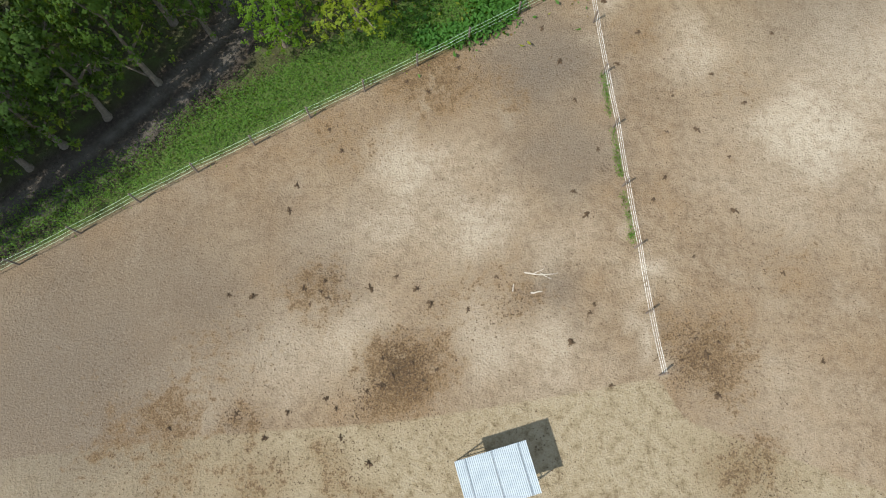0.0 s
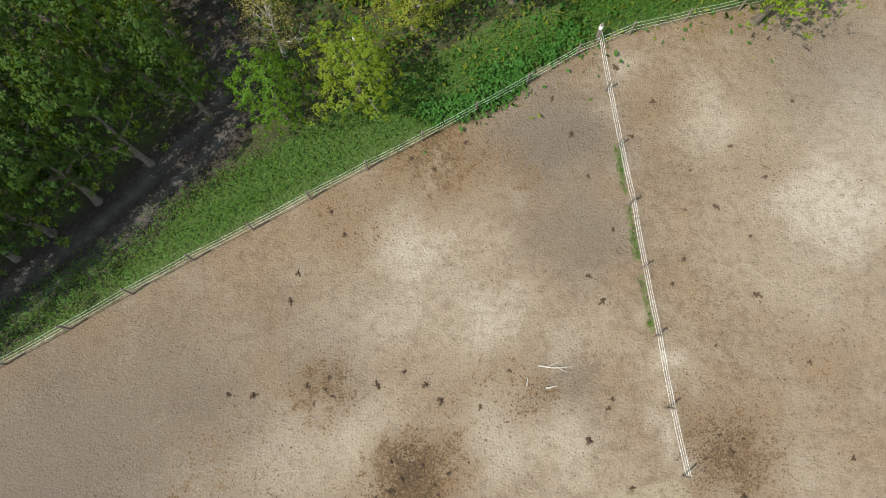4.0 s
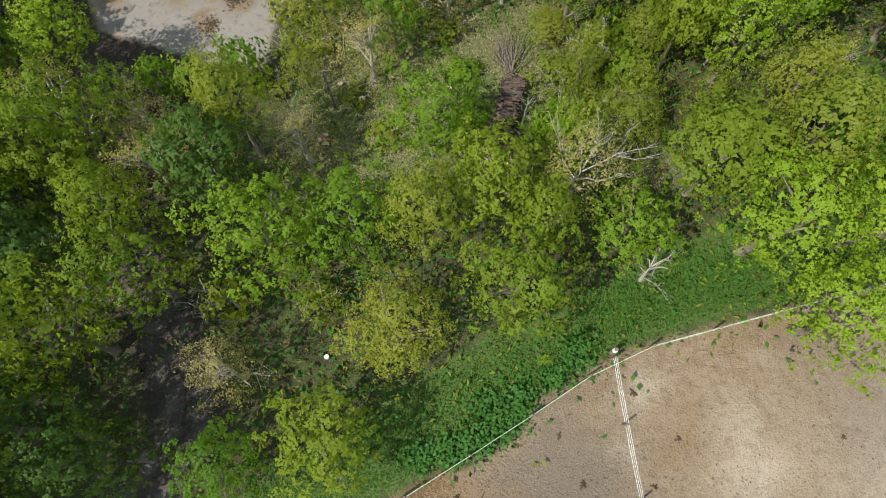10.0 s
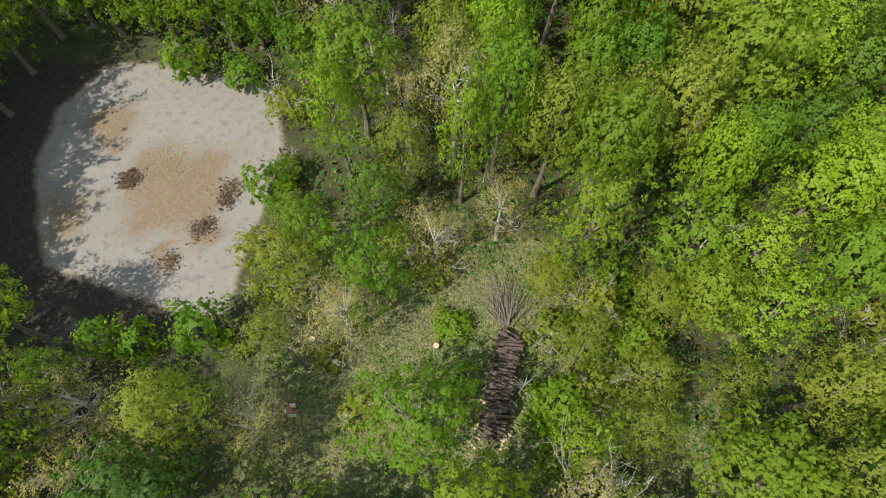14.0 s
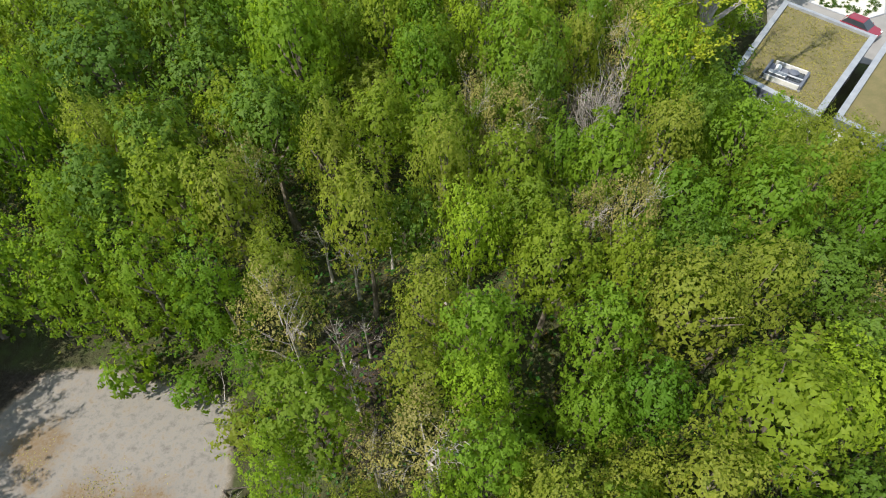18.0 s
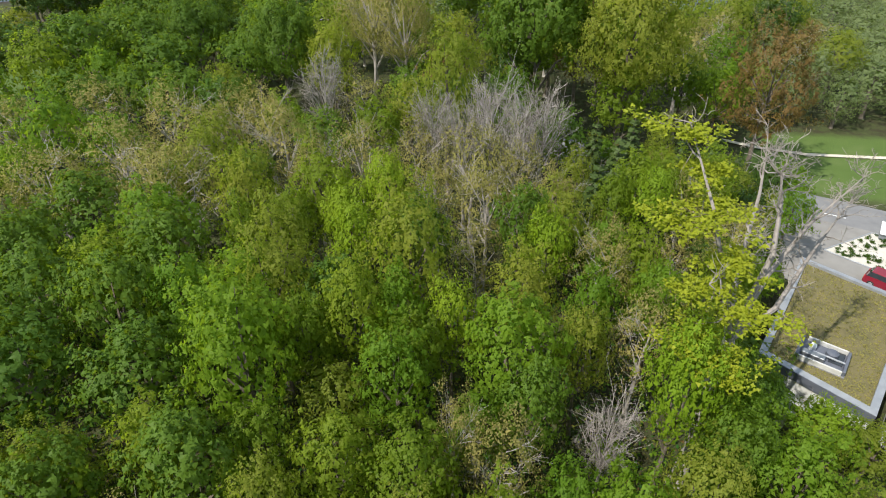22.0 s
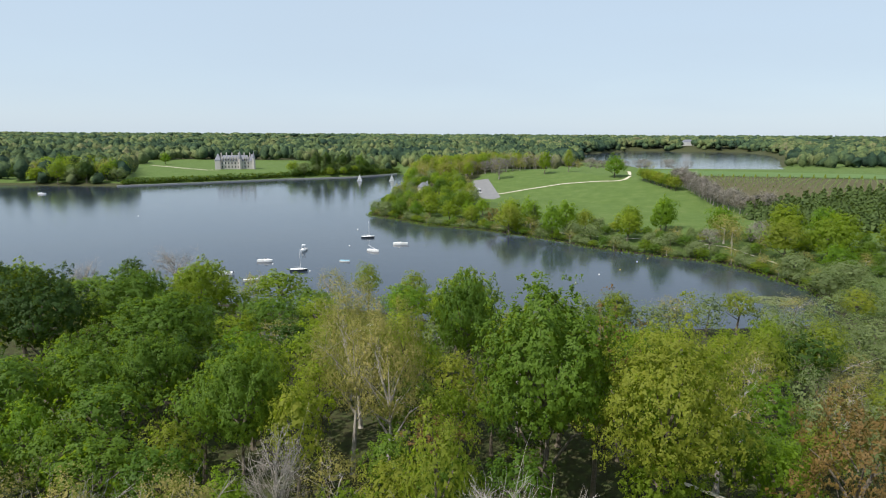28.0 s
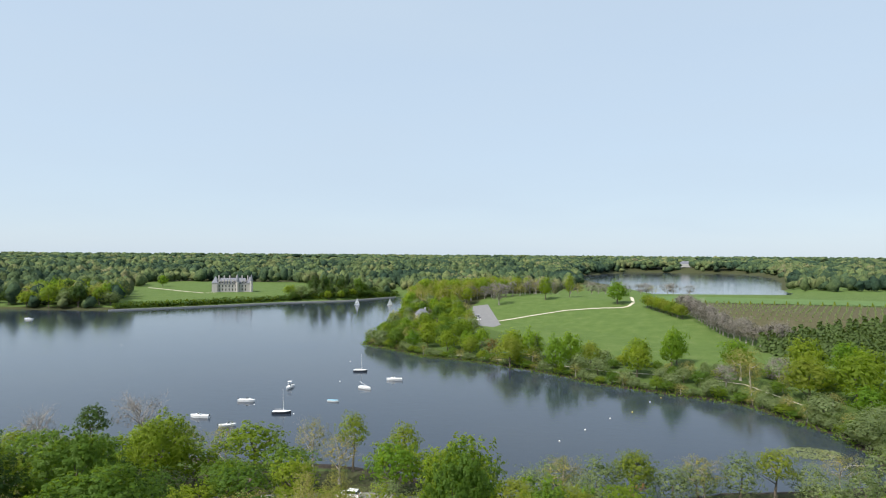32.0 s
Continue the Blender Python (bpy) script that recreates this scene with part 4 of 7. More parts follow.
# crowns of the middle wood, from the clearing to the house
# western crowns set to deep green, which carries their shaded sides
for k, spec in enumerate((("olive", -1.8, 69.6, 15.4, 2.2), ("lime", 4.2, 59.4, 13.2, 1.7), ("olive", 13.3, 55.6, 11.8, 2.4), ("lime", 14.6, 52.4, 12.6, 1.8), ("olive", 10.5, 56.2, 9.4, 2.0), ("olive", 14.5, 64.4, 14, 3.0), ("oak", 16.8, 58.4, 14.2, 3.0),
                          ("oak", -5.9, 103.6, 13.2, 2.7), ("olive", -8.2, 97.0, 13.6, 2.5), ("deep", -15.9, 95.2, 13.2, 3), ("deep", -24.9, 101.8, 13.2, 3.6), ("deep", -27.4, 95.4, 13.2, 3.6), ("deep", -20.4, 83.7, 13.2, 3.6), ("deep", -13.4, 83.6, 13.2, 3.2),
                          ("deep", -8.2, 77.4, 13.2, 2.9), ("oak", -1.2, 78.2, 13.2, 2.3), ("green", 1.1, 83.4, 13.2, 2.2), ("olive", 2.7, 73.2, 13.2, 1.9), ("oak", 6.6, 73.9, 13.2, 2.2), ("lime", 4.2, 68.7, 13.2, 1.9), ("oak", 8.4, 67.4, 13.2, 2.5), ("green", 12.4, 74.6, 13.2, 2.2),
                          ("olive", 16.1, 75.7, 13.2, 2.5), ("green", 21.5, 77.3, 12.2, 2.4), ("bud", 13.0, 70.2, 12.4, 1.7), ("bud", 10.8, 70.9, 12, 1.4), ("olive", 18.4, 65.6, 13.4, 2.6), ("green", 20.4, 70.4, 13.2, 2.7), ("olive", 25.4, 74.0, 12, 2.5), ("oak", -12.4, 71.9, 13.2, 2.7),
                          ("deep", -16.6, 72.3, 13.2, 2.7), ("olive", -9.2, 70.8, 13.2, 2.3), ("bud", 4.6, 79.6, 12, 1.5), ("olive", 2.0, 64.9, 12.6, 2), ("olive", -4.2, 75.4, 12.6, 2.0),
                          ("bud", -21.5, 106.5, 13.6, 3.2), ("bud", -29.5, 105, 13.4, 3.4), ("bud", -7.2, 106.8, 13, 2.6), ("bud", 3.2, 104.6, 13, 2.6), ("bud", 10.4, 106.2, 13.2, 2.6), ("bud", -25.8, 109.9, 14.2, 3.6), ("olive", -17.3, 110, 14.2, 3.5), ("bud", -17.7, 104.2, 14.2, 3.3), ("green", -18.1, 99.2, 13.6, 3.1), ("bud", -11.0, 111.4, 14.2, 3.2), ("bud", -3.5, 110.2, 14.2, 2.8), ("bud", 7.3, 101.8, 14.2, 2.9), ("lime", -0.5, 101.4, 14.2, 2.2),
                          ("green", -12.4, 89.6, 14, 2.6), ("olive", -12.3, 103, 14.2, 2.6), ("lime", -2.6, 97.2, 13.6, 2.0), ("deep", -22.2, 89.8, 13.8, 3.2), ("deep", -16.2, 88.2, 14.2, 2.8), ("lime", 4.6, 88.6, 13, 1.9), ("oak", -1.6, 87.6, 14.6, 2.3), ("green", 14.0, 90.6, 12.8, 1.9),
                          ("olive", 12.6, 86.6, 12.4, 1.9), ("bare", 12.9, 80.6, 9.5, 1.8))):
    tree(spec[0], spec[1], spec[2], spec[3] + 0.35 * (k * 7 % 5 - 2), spec[4] * 1.15)
# further in, towards the lake road
for spec in (("dead", -3.6, 66.2, 6.5, 1.4), ("dead", -2.0, 66.6, 5.5, 1.2), ("dead", -3.0, 71, 7.5, 1.6), ("dead", -5.0, 72.5, 7.5, 1.5), ("dead", -0.9, 73.5, 7, 1.4), ("green", -7.1, 83.0, 17.0, 3.3), ("olive", 1.6, 92.8, 16.6, 3.7), ("green", 8.0, 84.6, 14.8, 3.4), ("green", 18.2, 90.6, 12.5, 2.4), ("green", 24.6, 86.4, 6.4, 2.2), ("lime", 27.4, 83.8, 6.6, 2.3), ("olive", 29.6, 82.2, 6.8, 2.0), ("olive", 31.6, 80.6, 7, 2.3), ("green", 34, 78.8, 7, 2.4), ("olive", 22.8, 89.6, 8.5, 2.3), ("olive", 36.6, 76.8, 7.5, 2.4), ("lime", 16.4, 80.8, 16.6, 2.6),
             ("bare", 3.2, 113.6, 14.2, 3.1), ("bare", 8.6, 115.0, 14.8, 3.3), ("bare", 13.6, 113.8, 14.4, 3.4), ("bare", 6.0, 112.2, 13.4, 2.7), ("bare", 11.0, 111.8, 13.6, 2.9), ("olive", 4.4, 119.5, 19.0, 3.6), ("bare", -8.6, 121, 15, 3.2), ("bud", -14.5, 118.5, 13.5, 3.8), ("bud", -24, 118.5, 13, 4), ("bud", -33, 121.5, 13, 4), ("bud", 6.6, 108.4, 14.2, 3.8), ("lime", 11.3, 95.2, 13.8, 2.3),
             ("bud", 13, 103.8, 12, 2.8), ("bud", 1.4, 111.5, 12.5, 3.0), ("bud", 17.5, 101, 9, 2.4), ("bud", 22.5, 99, 8, 2.4), ("bud", 21, 94.6, 8, 2.0)):
    tree(*spec, size="near")
for spec in ((20.1, 110.6, 12, 2.6), (17.4, 106.4, 11.5, 2.5), (22.5, 114.8, 12, 2.7), (32.2, 117.4, 10, 2.2), (26.8, 113.0, 10.5, 2.3), (19.2, 116.0, 11, 2.4)):
    conifer(*spec)
for spec in (("deep", 14.6, 131.0, 25.4, 7.2), ("olive", 24.6, 126.0, 23.8, 7.2), ("rust", 21.0, 137.0, 21.5, 4.6), ("rust", 38.5, 122.0, 18.6, 5.3), ("deep", 7.8, 159.0, 21, 5.0), ("olive", -0.4, 151.5, 19, 4.4),
             ("bud", -5.8, 142.0, 22, 5.2), ("bud", -1.4, 137.0, 21, 5.0), ("bud", -6.6, 154, 18, 5.0), ("deep", -31, 147, 15.5, 5.2), ("olive", -9.6, 131.5, 16, 3.6), ("deep", -15.8, 134.5, 18.6, 5.0), ("dark", -54, 161, 20, 8.0), ("dark", -66, 168, 20.5, 7.5), ("deep", -47, 174, 18, 7), ("deep", -36.5, 161.5, 17, 8.2), ("rust", 4.2, 133.4, 12, 4.0),
             ("oak", 23.8, 125.0, 12.5, 4.2), ("oak", -71, 181, 17, 6.5), ("oak", -42, 190, 16, 6.5)):
    tree(*spec, size="big" if spec[4] > 4.9 else "mid")
for spec in (("bare", -61.5, 222, 12.5, 6), ("dark", -70.5, 219, 11.5, 3.6), ("bare", -80, 216, 10, 4), ("oak", -31, 203.5, 11.5, 7), ("bud", -20.5, 209, 11, 4.0), ("olive", -13, 212, 12, 3.8), ("olive", -2.2, 208, 11.5, 3.8),
             ("green", -2.8, 191, 12, 5), ("oak", 8.2, 169, 18.5, 6.2), ("willow", 25.5, 198, 8, 5), ("willow", 39, 197, 9.5, 5.5), ("willow", 51.5, 198, 7, 5), ("bud", -47, 212, 9, 4), ("bud", -38, 209, 10, 3.5)):
    tree(*spec, size="mid")
for k in range(12):
    tree(("willow", "bud", "willow", "olive")[k % 4], 20 + 6.4 * k, 193.6 + 0.5 * k + k * 3 % 4 * 0.5, 7.6 + k * 5 % 4 * 0.8, 4.4, "mid", "willows of the shore")

MIX = {"oak": 3.6, "green": 2.4, "deep": 2.0, "olive": 2.9, "lime": 0.8, "bud": 1.4}
# mostly dark leaves here, painting the shade of the wood's left edge
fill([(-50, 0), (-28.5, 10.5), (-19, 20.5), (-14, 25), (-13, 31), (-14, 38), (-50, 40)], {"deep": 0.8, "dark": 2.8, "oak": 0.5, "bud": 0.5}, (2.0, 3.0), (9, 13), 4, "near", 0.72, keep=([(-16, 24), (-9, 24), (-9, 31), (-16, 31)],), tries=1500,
     where=lambda x, y: abs(x) < 32 and line_distance(x, y, TRACK) > 2.2)
GLADE = [(-9.5, 36.5), (-9.5, 55), (-3, 55), (6.5, 51), (14, 46), (14, 38), (6, 37)]
BUILT = [(24.5, 89), (32, 81.5), (50, 90), (70, 108), (75, 122), (42, 124), (33, 104)]
fill([(-40, 37), (-11, 33), (-10, 38), (-19, 46), (-40, 46)], {"oak": 2, "olive": 2, "dark": 1, "bud": 0.6}, (2.0, 3.0), (9, 12), 6, "near", 0.66, keep=(CLEARING, GLADE), tries=700, where=lambda x, y: abs(x) < 36 and line_distance(x, y, TRACK) > 1.5)
fill([(-50, 40), (-14, 38), (-10, 33), (-2, 33), (6, 34), (24, 38), (48, 42), (50, 88), (26, 84), (28, 112), (-45, 112)], MIX, (2.0, 3.5), (8.5, 12.0), 5, "near", 0.6,
     keep=(CLEARING, GLADE, BUILT, [(20.5, 79), (26, 77), (36, 73), (42, 80), (27, 89), (22, 88)], [(-12.5, 52), (-6.4, 52), (-6.2, 65), (-12.5, 65)], [(12.4, 38.2), (17.8, 38.2), (17.8, 43.4), (12.4, 43.4)], [(21, 42.6), (26.5, 42.6), (26.5, 49), (22.5, 49)], [(3.2, 50), (8, 51), (8, 55), (3.2, 55)], [(-19, 41.5), (-7.5, 41.5), (-7.5, 52), (-19, 52)], [(-16, 24), (-9, 24), (-9, 31), (-16, 31)], PIT), tries=7000, rise=0.25,
     where=lambda x, y: abs(x) < 28 + max(0, y - 25) * 0.29)
fill([(6.4, 37.5), (11.5, 37), (12.4, 43.6), (16, 50), (8, 50.5)], {"shrub": 2, "brush": 4}, (1.2, 1.9), (2.2, 4.2), 61, "near", 0.62, tries=600, group="bushes of the glade")
fill([(-40, 34), (-10, 31), (-2, 30), (8, 33), (24, 36), (48, 42), (50, 88), (26, 84), (28, 110), (-45, 110)], {"shrub": 3, "brush": 2}, (1.3, 2.1), (2.5, 5), 62, "near", 0.7, keep=(CLEARING, GLADE, BUILT, PIT), tries=5000,
     group="undergrowth of the wood", where=lambda x, y: abs(x) < 26 + max(0, y - 25) * 0.27 and line_distance(x, y, TRACK) > 2)
SHORE_MIX = {"oak": 2.5, "green": 1.5, "olive": 3, "bud": 1.6, "willow": 1.5}
fill([(-80, 136), (-28, 136), (-28, 164), (-80, 164)], {"dark": 3, "deep": 1.5}, (4, 6), (12, 16), 16, "mid", 0.66, keep=(LAWN_W,), tries=900, where=lambda x, y: abs(x) < 46 + 0.42 * (y - 108))
fill([(-110, 164), (-18, 164), (-18, 198), (-75, 206), (-140, 188)], {"deep": 3, "dark": 2, "oak": 2, "olive": 0.8, "bud": 0.6}, (4.2, 6.4), (8, 12), 17, "mid", 0.66, keep=(LAWN_W, [(-18, 186), (-5, 186), (-5, 204), (-18, 204)]), tries=1500, where=lambda x, y: abs(x) < 46 + 0.42 * (y - 108))
fill([(-110, 166), (66, 166), (70, 194), (20, 190), (-12, 204), (-75, 210), (-140, 190)], SHORE_MIX, (4.0, 6.2), (7.5, 11), 18, "mid", 0.66, keep=(LAWN_W, [(36, 172), (76, 168), (76, 199), (36, 199)], [(-18, 186), (-5, 186), (-5, 204), (-18, 204)]), tries=2600,
     where=lambda x, y: abs(x) < 46 + 0.42 * (y - 108))
fill([(-110, 108), (40, 108), (34, 118), (44, 150), (62, 160), (66, 164), (-110, 164)], {"oak": 2.2, "green": 1.5, "deep": 3, "olive": 1.6, "bud": 1, "dark": 1.4}, (3.2, 5.4), (10.5, 15), 8, "mid", 0.66,
     keep=(LAWN, LAWN_W, BUILT, [(26, 99), (47, 99), (47, 127), (26, 117)], [(-18, 186), (-5, 186), (-5, 204), (-18, 204)]), tries=5200, where=lambda x, y: abs(x) < 46 + 0.42 * (y - 108))
fill([(20, 97), (30, 96.5), (33, 103), (37, 108), (39, 114), (30, 120), (20, 125)], {"bud": 2, "olive": 2, "green": 1.5, "dark": 1}, (1.6, 2.6), (5.5, 8.5), 14, "near", 0.6, tries=700, group="small trees by the house")
fill([(45, 137), (60, 135.5), (82, 134), (90, 142), (60, 156), (50, 152)], {"willow": 4, "bud": 0.4, "olive": 0.6}, (3.2, 4.6), (8, 12), 10, "mid", 0.66, tries=900, group="willows of the shore")
fill([(58, 152), (84, 140), (112, 150), (116, 235), (104, 240), (102, 222), (92, 203), (70, 200)], {"willow": 1}, (3.6, 5.4), (6.5, 9), 9, "mid", 0.7, tries=1500, group="willows of the shore")

# ---- more materials ----
M |= {
    "tape": surface("white_tape", (0.78, 0.79, 0.76), (0.85, 0.85, 0.82), 5, 0.6, 0.05, dirt=0.15),
    "tape_green": surface("weathered_tape", (0.44, 0.6, 0.4), (0.55, 0.68, 0.5), 3, 0.7, 0.05),
    "post": surface("weathered_post", (0.13, 0.1, 0.08), (0.24, 0.2, 0.16), 8, 0.9, 0.4),
    "zinc": surface("roof_sheet", (0.27, 0.32, 0.355), (0.33, 0.38, 0.415), 2, 0.6, 0.05, 0.0, dirt=0.15),
    "steel": surface("dull_steel", (0.22, 0.23, 0.24), (0.34, 0.35, 0.36), 4, 0.5, 0.1, 0.7),
    "dung": surface("dung", (0.05, 0.032, 0.018), (0.1, 0.065, 0.035), 14, 1.0, 0.8),
    "bleached": surface("bleached_wood", (0.4, 0.36, 0.3), (0.55, 0.5, 0.43), 6, 0.85, 0.4),
    "log": surface("log_bark", (0.05, 0.035, 0.027), (0.13, 0.09, 0.07), 5, 0.9, 0.5),
    "cut": surface("cut_wood", (0.36, 0.27, 0.17), (0.46, 0.36, 0.24), 9, 0.85, 0.2),
    "drum": surface("blue_drum", (0.1, 0.2, 0.3), (0.14, 0.25, 0.36), 5, 0.45, 0.05),
    "white": surface("white_paint", (0.76, 0.77, 0.77), (0.83, 0.83, 0.82), 2, 0.35, 0.03, dirt=0.1),
    "hull_dark": surface("dark_hull", (0.03, 0.035, 0.045), (0.05, 0.055, 0.07), 2, 0.3, 0.03),
    "cover": surface("blue_cover", (0.2, 0.42, 0.55), (0.3, 0.52, 0.63), 3, 0.7, 0.15),
    "sail": surface("sailcloth", (0.82, 0.82, 0.8), (0.88, 0.88, 0.86), 1, 0.8, 0.05, dirt=0.05),
    "deck": surface("grey_deck", (0.45, 0.45, 0.43), (0.56, 0.55, 0.52), 3, 0.6, 0.08),
    "glass": surface("dark_glass", (0.02, 0.025, 0.03), (0.03, 0.035, 0.04), 1, 0.08, 0.0, dirt=0.0, spec=0.6),
    "red_car": surface("red_paint", (0.17, 0.008, 0.02), (0.2, 0.01, 0.024), 1, 0.22, 0.0, dirt=0.05, spec=0.6),
    "tyre": surface("tyre", (0.02, 0.02, 0.02), (0.035, 0.035, 0.035), 9, 0.85, 0.1),
    "rim": surface("rim", (0.45, 0.46, 0.47), (0.55, 0.56, 0.57), 4, 0.35, 0.0, 0.8),
    "lamp_red": surface("tail_lamp", (0.35, 0.02, 0.02), (0.4, 0.03, 0.03), 3, 0.25, 0.0),
    "lamp_clear": surface("head_lamp", (0.7, 0.72, 0.74), (0.8, 0.8, 0.8), 3, 0.15, 0.0),
    "asphalt": surface("asphalt", (0.165, 0.165, 0.17), (0.22, 0.217, 0.217), 0.6, 0.92, 0.4, fine=70),
    "paving": surface("pale_paving", (0.2, 0.19, 0.178), (0.255, 0.245, 0.23), 0.7, 0.92, 0.3, fine=50),
    "gravel": surface("pale_gravel", (0.5, 0.47, 0.41), (0.62, 0.58, 0.52), 2, 0.95, 0.9, fine=30, dirt=0.35),
    "sedum": surface("sedum_roof", (0.125, 0.115, 0.045), (0.19, 0.155, 0.07), 0.9, 0.95, 1.0, fine=9, dirt=0.6),
    "coping": surface("zinc_coping", (0.27, 0.285, 0.31), (0.36, 0.375, 0.395), 1.5, 0.5, 0.06, 0.3),
    "coping_dark": surface("dark_cladding", (0.1, 0.11, 0.14), (0.15, 0.16, 0.19), 1.5, 0.55, 0.06, 0.2),
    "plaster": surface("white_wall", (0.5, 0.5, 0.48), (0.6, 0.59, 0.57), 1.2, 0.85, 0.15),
    "tuffeau": surface("pale_limestone", (0.43, 0.4, 0.385), (0.52, 0.485, 0.465), 0.4, 0.85, 0.15, fine=6),
    "slate": surface("slate", (0.15, 0.155, 0.185), (0.22, 0.225, 0.255), 0.8, 0.55, 0.2, fine=5),
    "path": surface("sandy_path", (0.52, 0.46, 0.36), (0.62, 0.56, 0.45), 0.4, 0.95, 0.3, fine=12),
    "crop": surface("young_crop", (0.07, 0.135, 0.026), (0.1, 0.165, 0.038), 0.15, 0.9, 0.4, fine=3),
    "lily": surface("lily_leaf", (0.12, 0.15, 0.05), (0.2, 0.22, 0.08), 3, 0.5, 0.1),
    "yellow": surface("yellow_buoy", (0.7, 0.55, 0.05), (0.75, 0.6, 0.08), 3, 0.5, 0.0),
    "soil_red": surface("rusty_scrap", (0.25, 0.09, 0.06), (0.34, 0.15, 0.1), 8, 0.8, 0.4),
}


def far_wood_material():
    """Distant crowns: the tone changes from tree to tree, raised and dulled for haze."""
    m, n, l, b = nodes_of("hazed_distant_foliage")
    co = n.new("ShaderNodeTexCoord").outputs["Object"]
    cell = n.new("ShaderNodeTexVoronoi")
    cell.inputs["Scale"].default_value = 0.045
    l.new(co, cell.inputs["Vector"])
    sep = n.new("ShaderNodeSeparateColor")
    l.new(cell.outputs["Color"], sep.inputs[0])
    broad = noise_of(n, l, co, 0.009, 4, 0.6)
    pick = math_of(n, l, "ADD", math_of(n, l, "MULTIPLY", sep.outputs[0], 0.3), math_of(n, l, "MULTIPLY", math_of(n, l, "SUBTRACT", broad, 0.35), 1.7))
    # haze is in these tones: lighter and bluer than the leaves themselves
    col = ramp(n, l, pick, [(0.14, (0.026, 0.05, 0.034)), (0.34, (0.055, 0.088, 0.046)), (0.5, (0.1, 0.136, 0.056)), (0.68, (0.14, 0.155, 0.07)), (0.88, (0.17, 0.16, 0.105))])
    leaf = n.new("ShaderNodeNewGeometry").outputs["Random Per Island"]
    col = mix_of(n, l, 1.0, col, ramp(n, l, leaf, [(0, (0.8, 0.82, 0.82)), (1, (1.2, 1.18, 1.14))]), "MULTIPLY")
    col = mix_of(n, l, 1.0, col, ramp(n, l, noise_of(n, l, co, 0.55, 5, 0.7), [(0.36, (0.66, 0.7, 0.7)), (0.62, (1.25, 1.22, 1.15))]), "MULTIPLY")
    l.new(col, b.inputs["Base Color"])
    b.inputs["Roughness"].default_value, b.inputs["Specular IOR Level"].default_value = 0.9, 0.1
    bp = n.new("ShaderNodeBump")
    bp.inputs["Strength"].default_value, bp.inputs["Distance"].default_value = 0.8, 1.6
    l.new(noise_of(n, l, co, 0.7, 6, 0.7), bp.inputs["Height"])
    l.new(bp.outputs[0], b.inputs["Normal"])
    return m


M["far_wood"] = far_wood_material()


# ---- paddock ----
def along(line, step):
    """Points every step metres along a line."""
    out, left = [], 0.0
    for (x1, y1), (x2, y2) in zip(line, line[1:]):
        ln = math.hypot(x2 - x1, y2 - y1)
        s = left
        while s < ln:
            out.append((x1 + (x2 - x1) * s / ln, y1 + (y2 - y1) * s / ln))
            s += step
        left = s - ln
    return out


def fence(spots, height, tapes, tape, label, post_r=0.06, tape_r=0.0085):
    thing = holder("paddock_fence", label=label, category="fence")
    rng = random.Random(4)
    tops = []
    for x, y in spots:
        z, lean = ground_z(x, y), (rng.uniform(-0.05, 0.05), rng.uniform(-0.05, 0.05))
        part("post", Shape().tube([(x, y, z - 0.2), (x + lean[0], y + lean[1], z + height), (x + lean[0], y + lean[1], z + height + 0.03)], [post_r, post_r * 0.92, post_r * 0.4], 8), M["post"], thing)
        tops.append((x + lean[0], y + lean[1], z))
    for h in tapes:
        for a, b in zip(tops, tops[1:]):
            pts = []
            for k in range(5):
                f = k / 4
                pts.append((a[0] + (b[0] - a[0]) * f + post_r, a[1] + (b[1] - a[1]) * f, a[2] + (b[2] - a[2]) * f + h - 0.1 * f * (1 - f) * 4 * 0.6))
            part("tape", Shape().tube(pts, [tape_r] * 5, 4, False), M[tape], thing)
        if h == tapes[-1]:
            for x, y, z in tops:
                part("insulator", Shape().box(x + post_r, y, z + h, 0.07, 0.07, 0.09, bev=0.015), M["steel"], thing)
    return thing


fence(along([(x + 0.22, y - 0.4) for x, y in NW_FENCE], 3.75), 1.35, (0.55, 0.9, 1.25), "tape_green", "electric-tape fence on wooden posts along the wood", tape_r=0.008)
CROSS = [(9.3, 28.2), (9.55, 24.77), (9.95, 21.0), (10.3, 17.3), (10.62, 13.45), (11.05, 9.6), (11.42, 5.8), (11.86, 2.34)]
fence(CROSS, 1.25, (0.5, 0.85, 1.15), "tape", "white electric-tape fence that divides the paddock")
corner = holder("corner_post", pose(9.28, 28.5, 0), label="stout wooden corner post wrapped in white tape", category="post")
part("shaft", Shape().tube([(0, 0, -0.2), (0, 0, 1.5), (0, 0, 1.55)], [0.11, 0.1, 0.06], 10), M["post"], corner)
part("wrapping", Shape().tube([(0, 0, 1.05), (0, 0, 1.35)], [0.13, 0.12], 10), M["tape"], corner, "wound white tape")


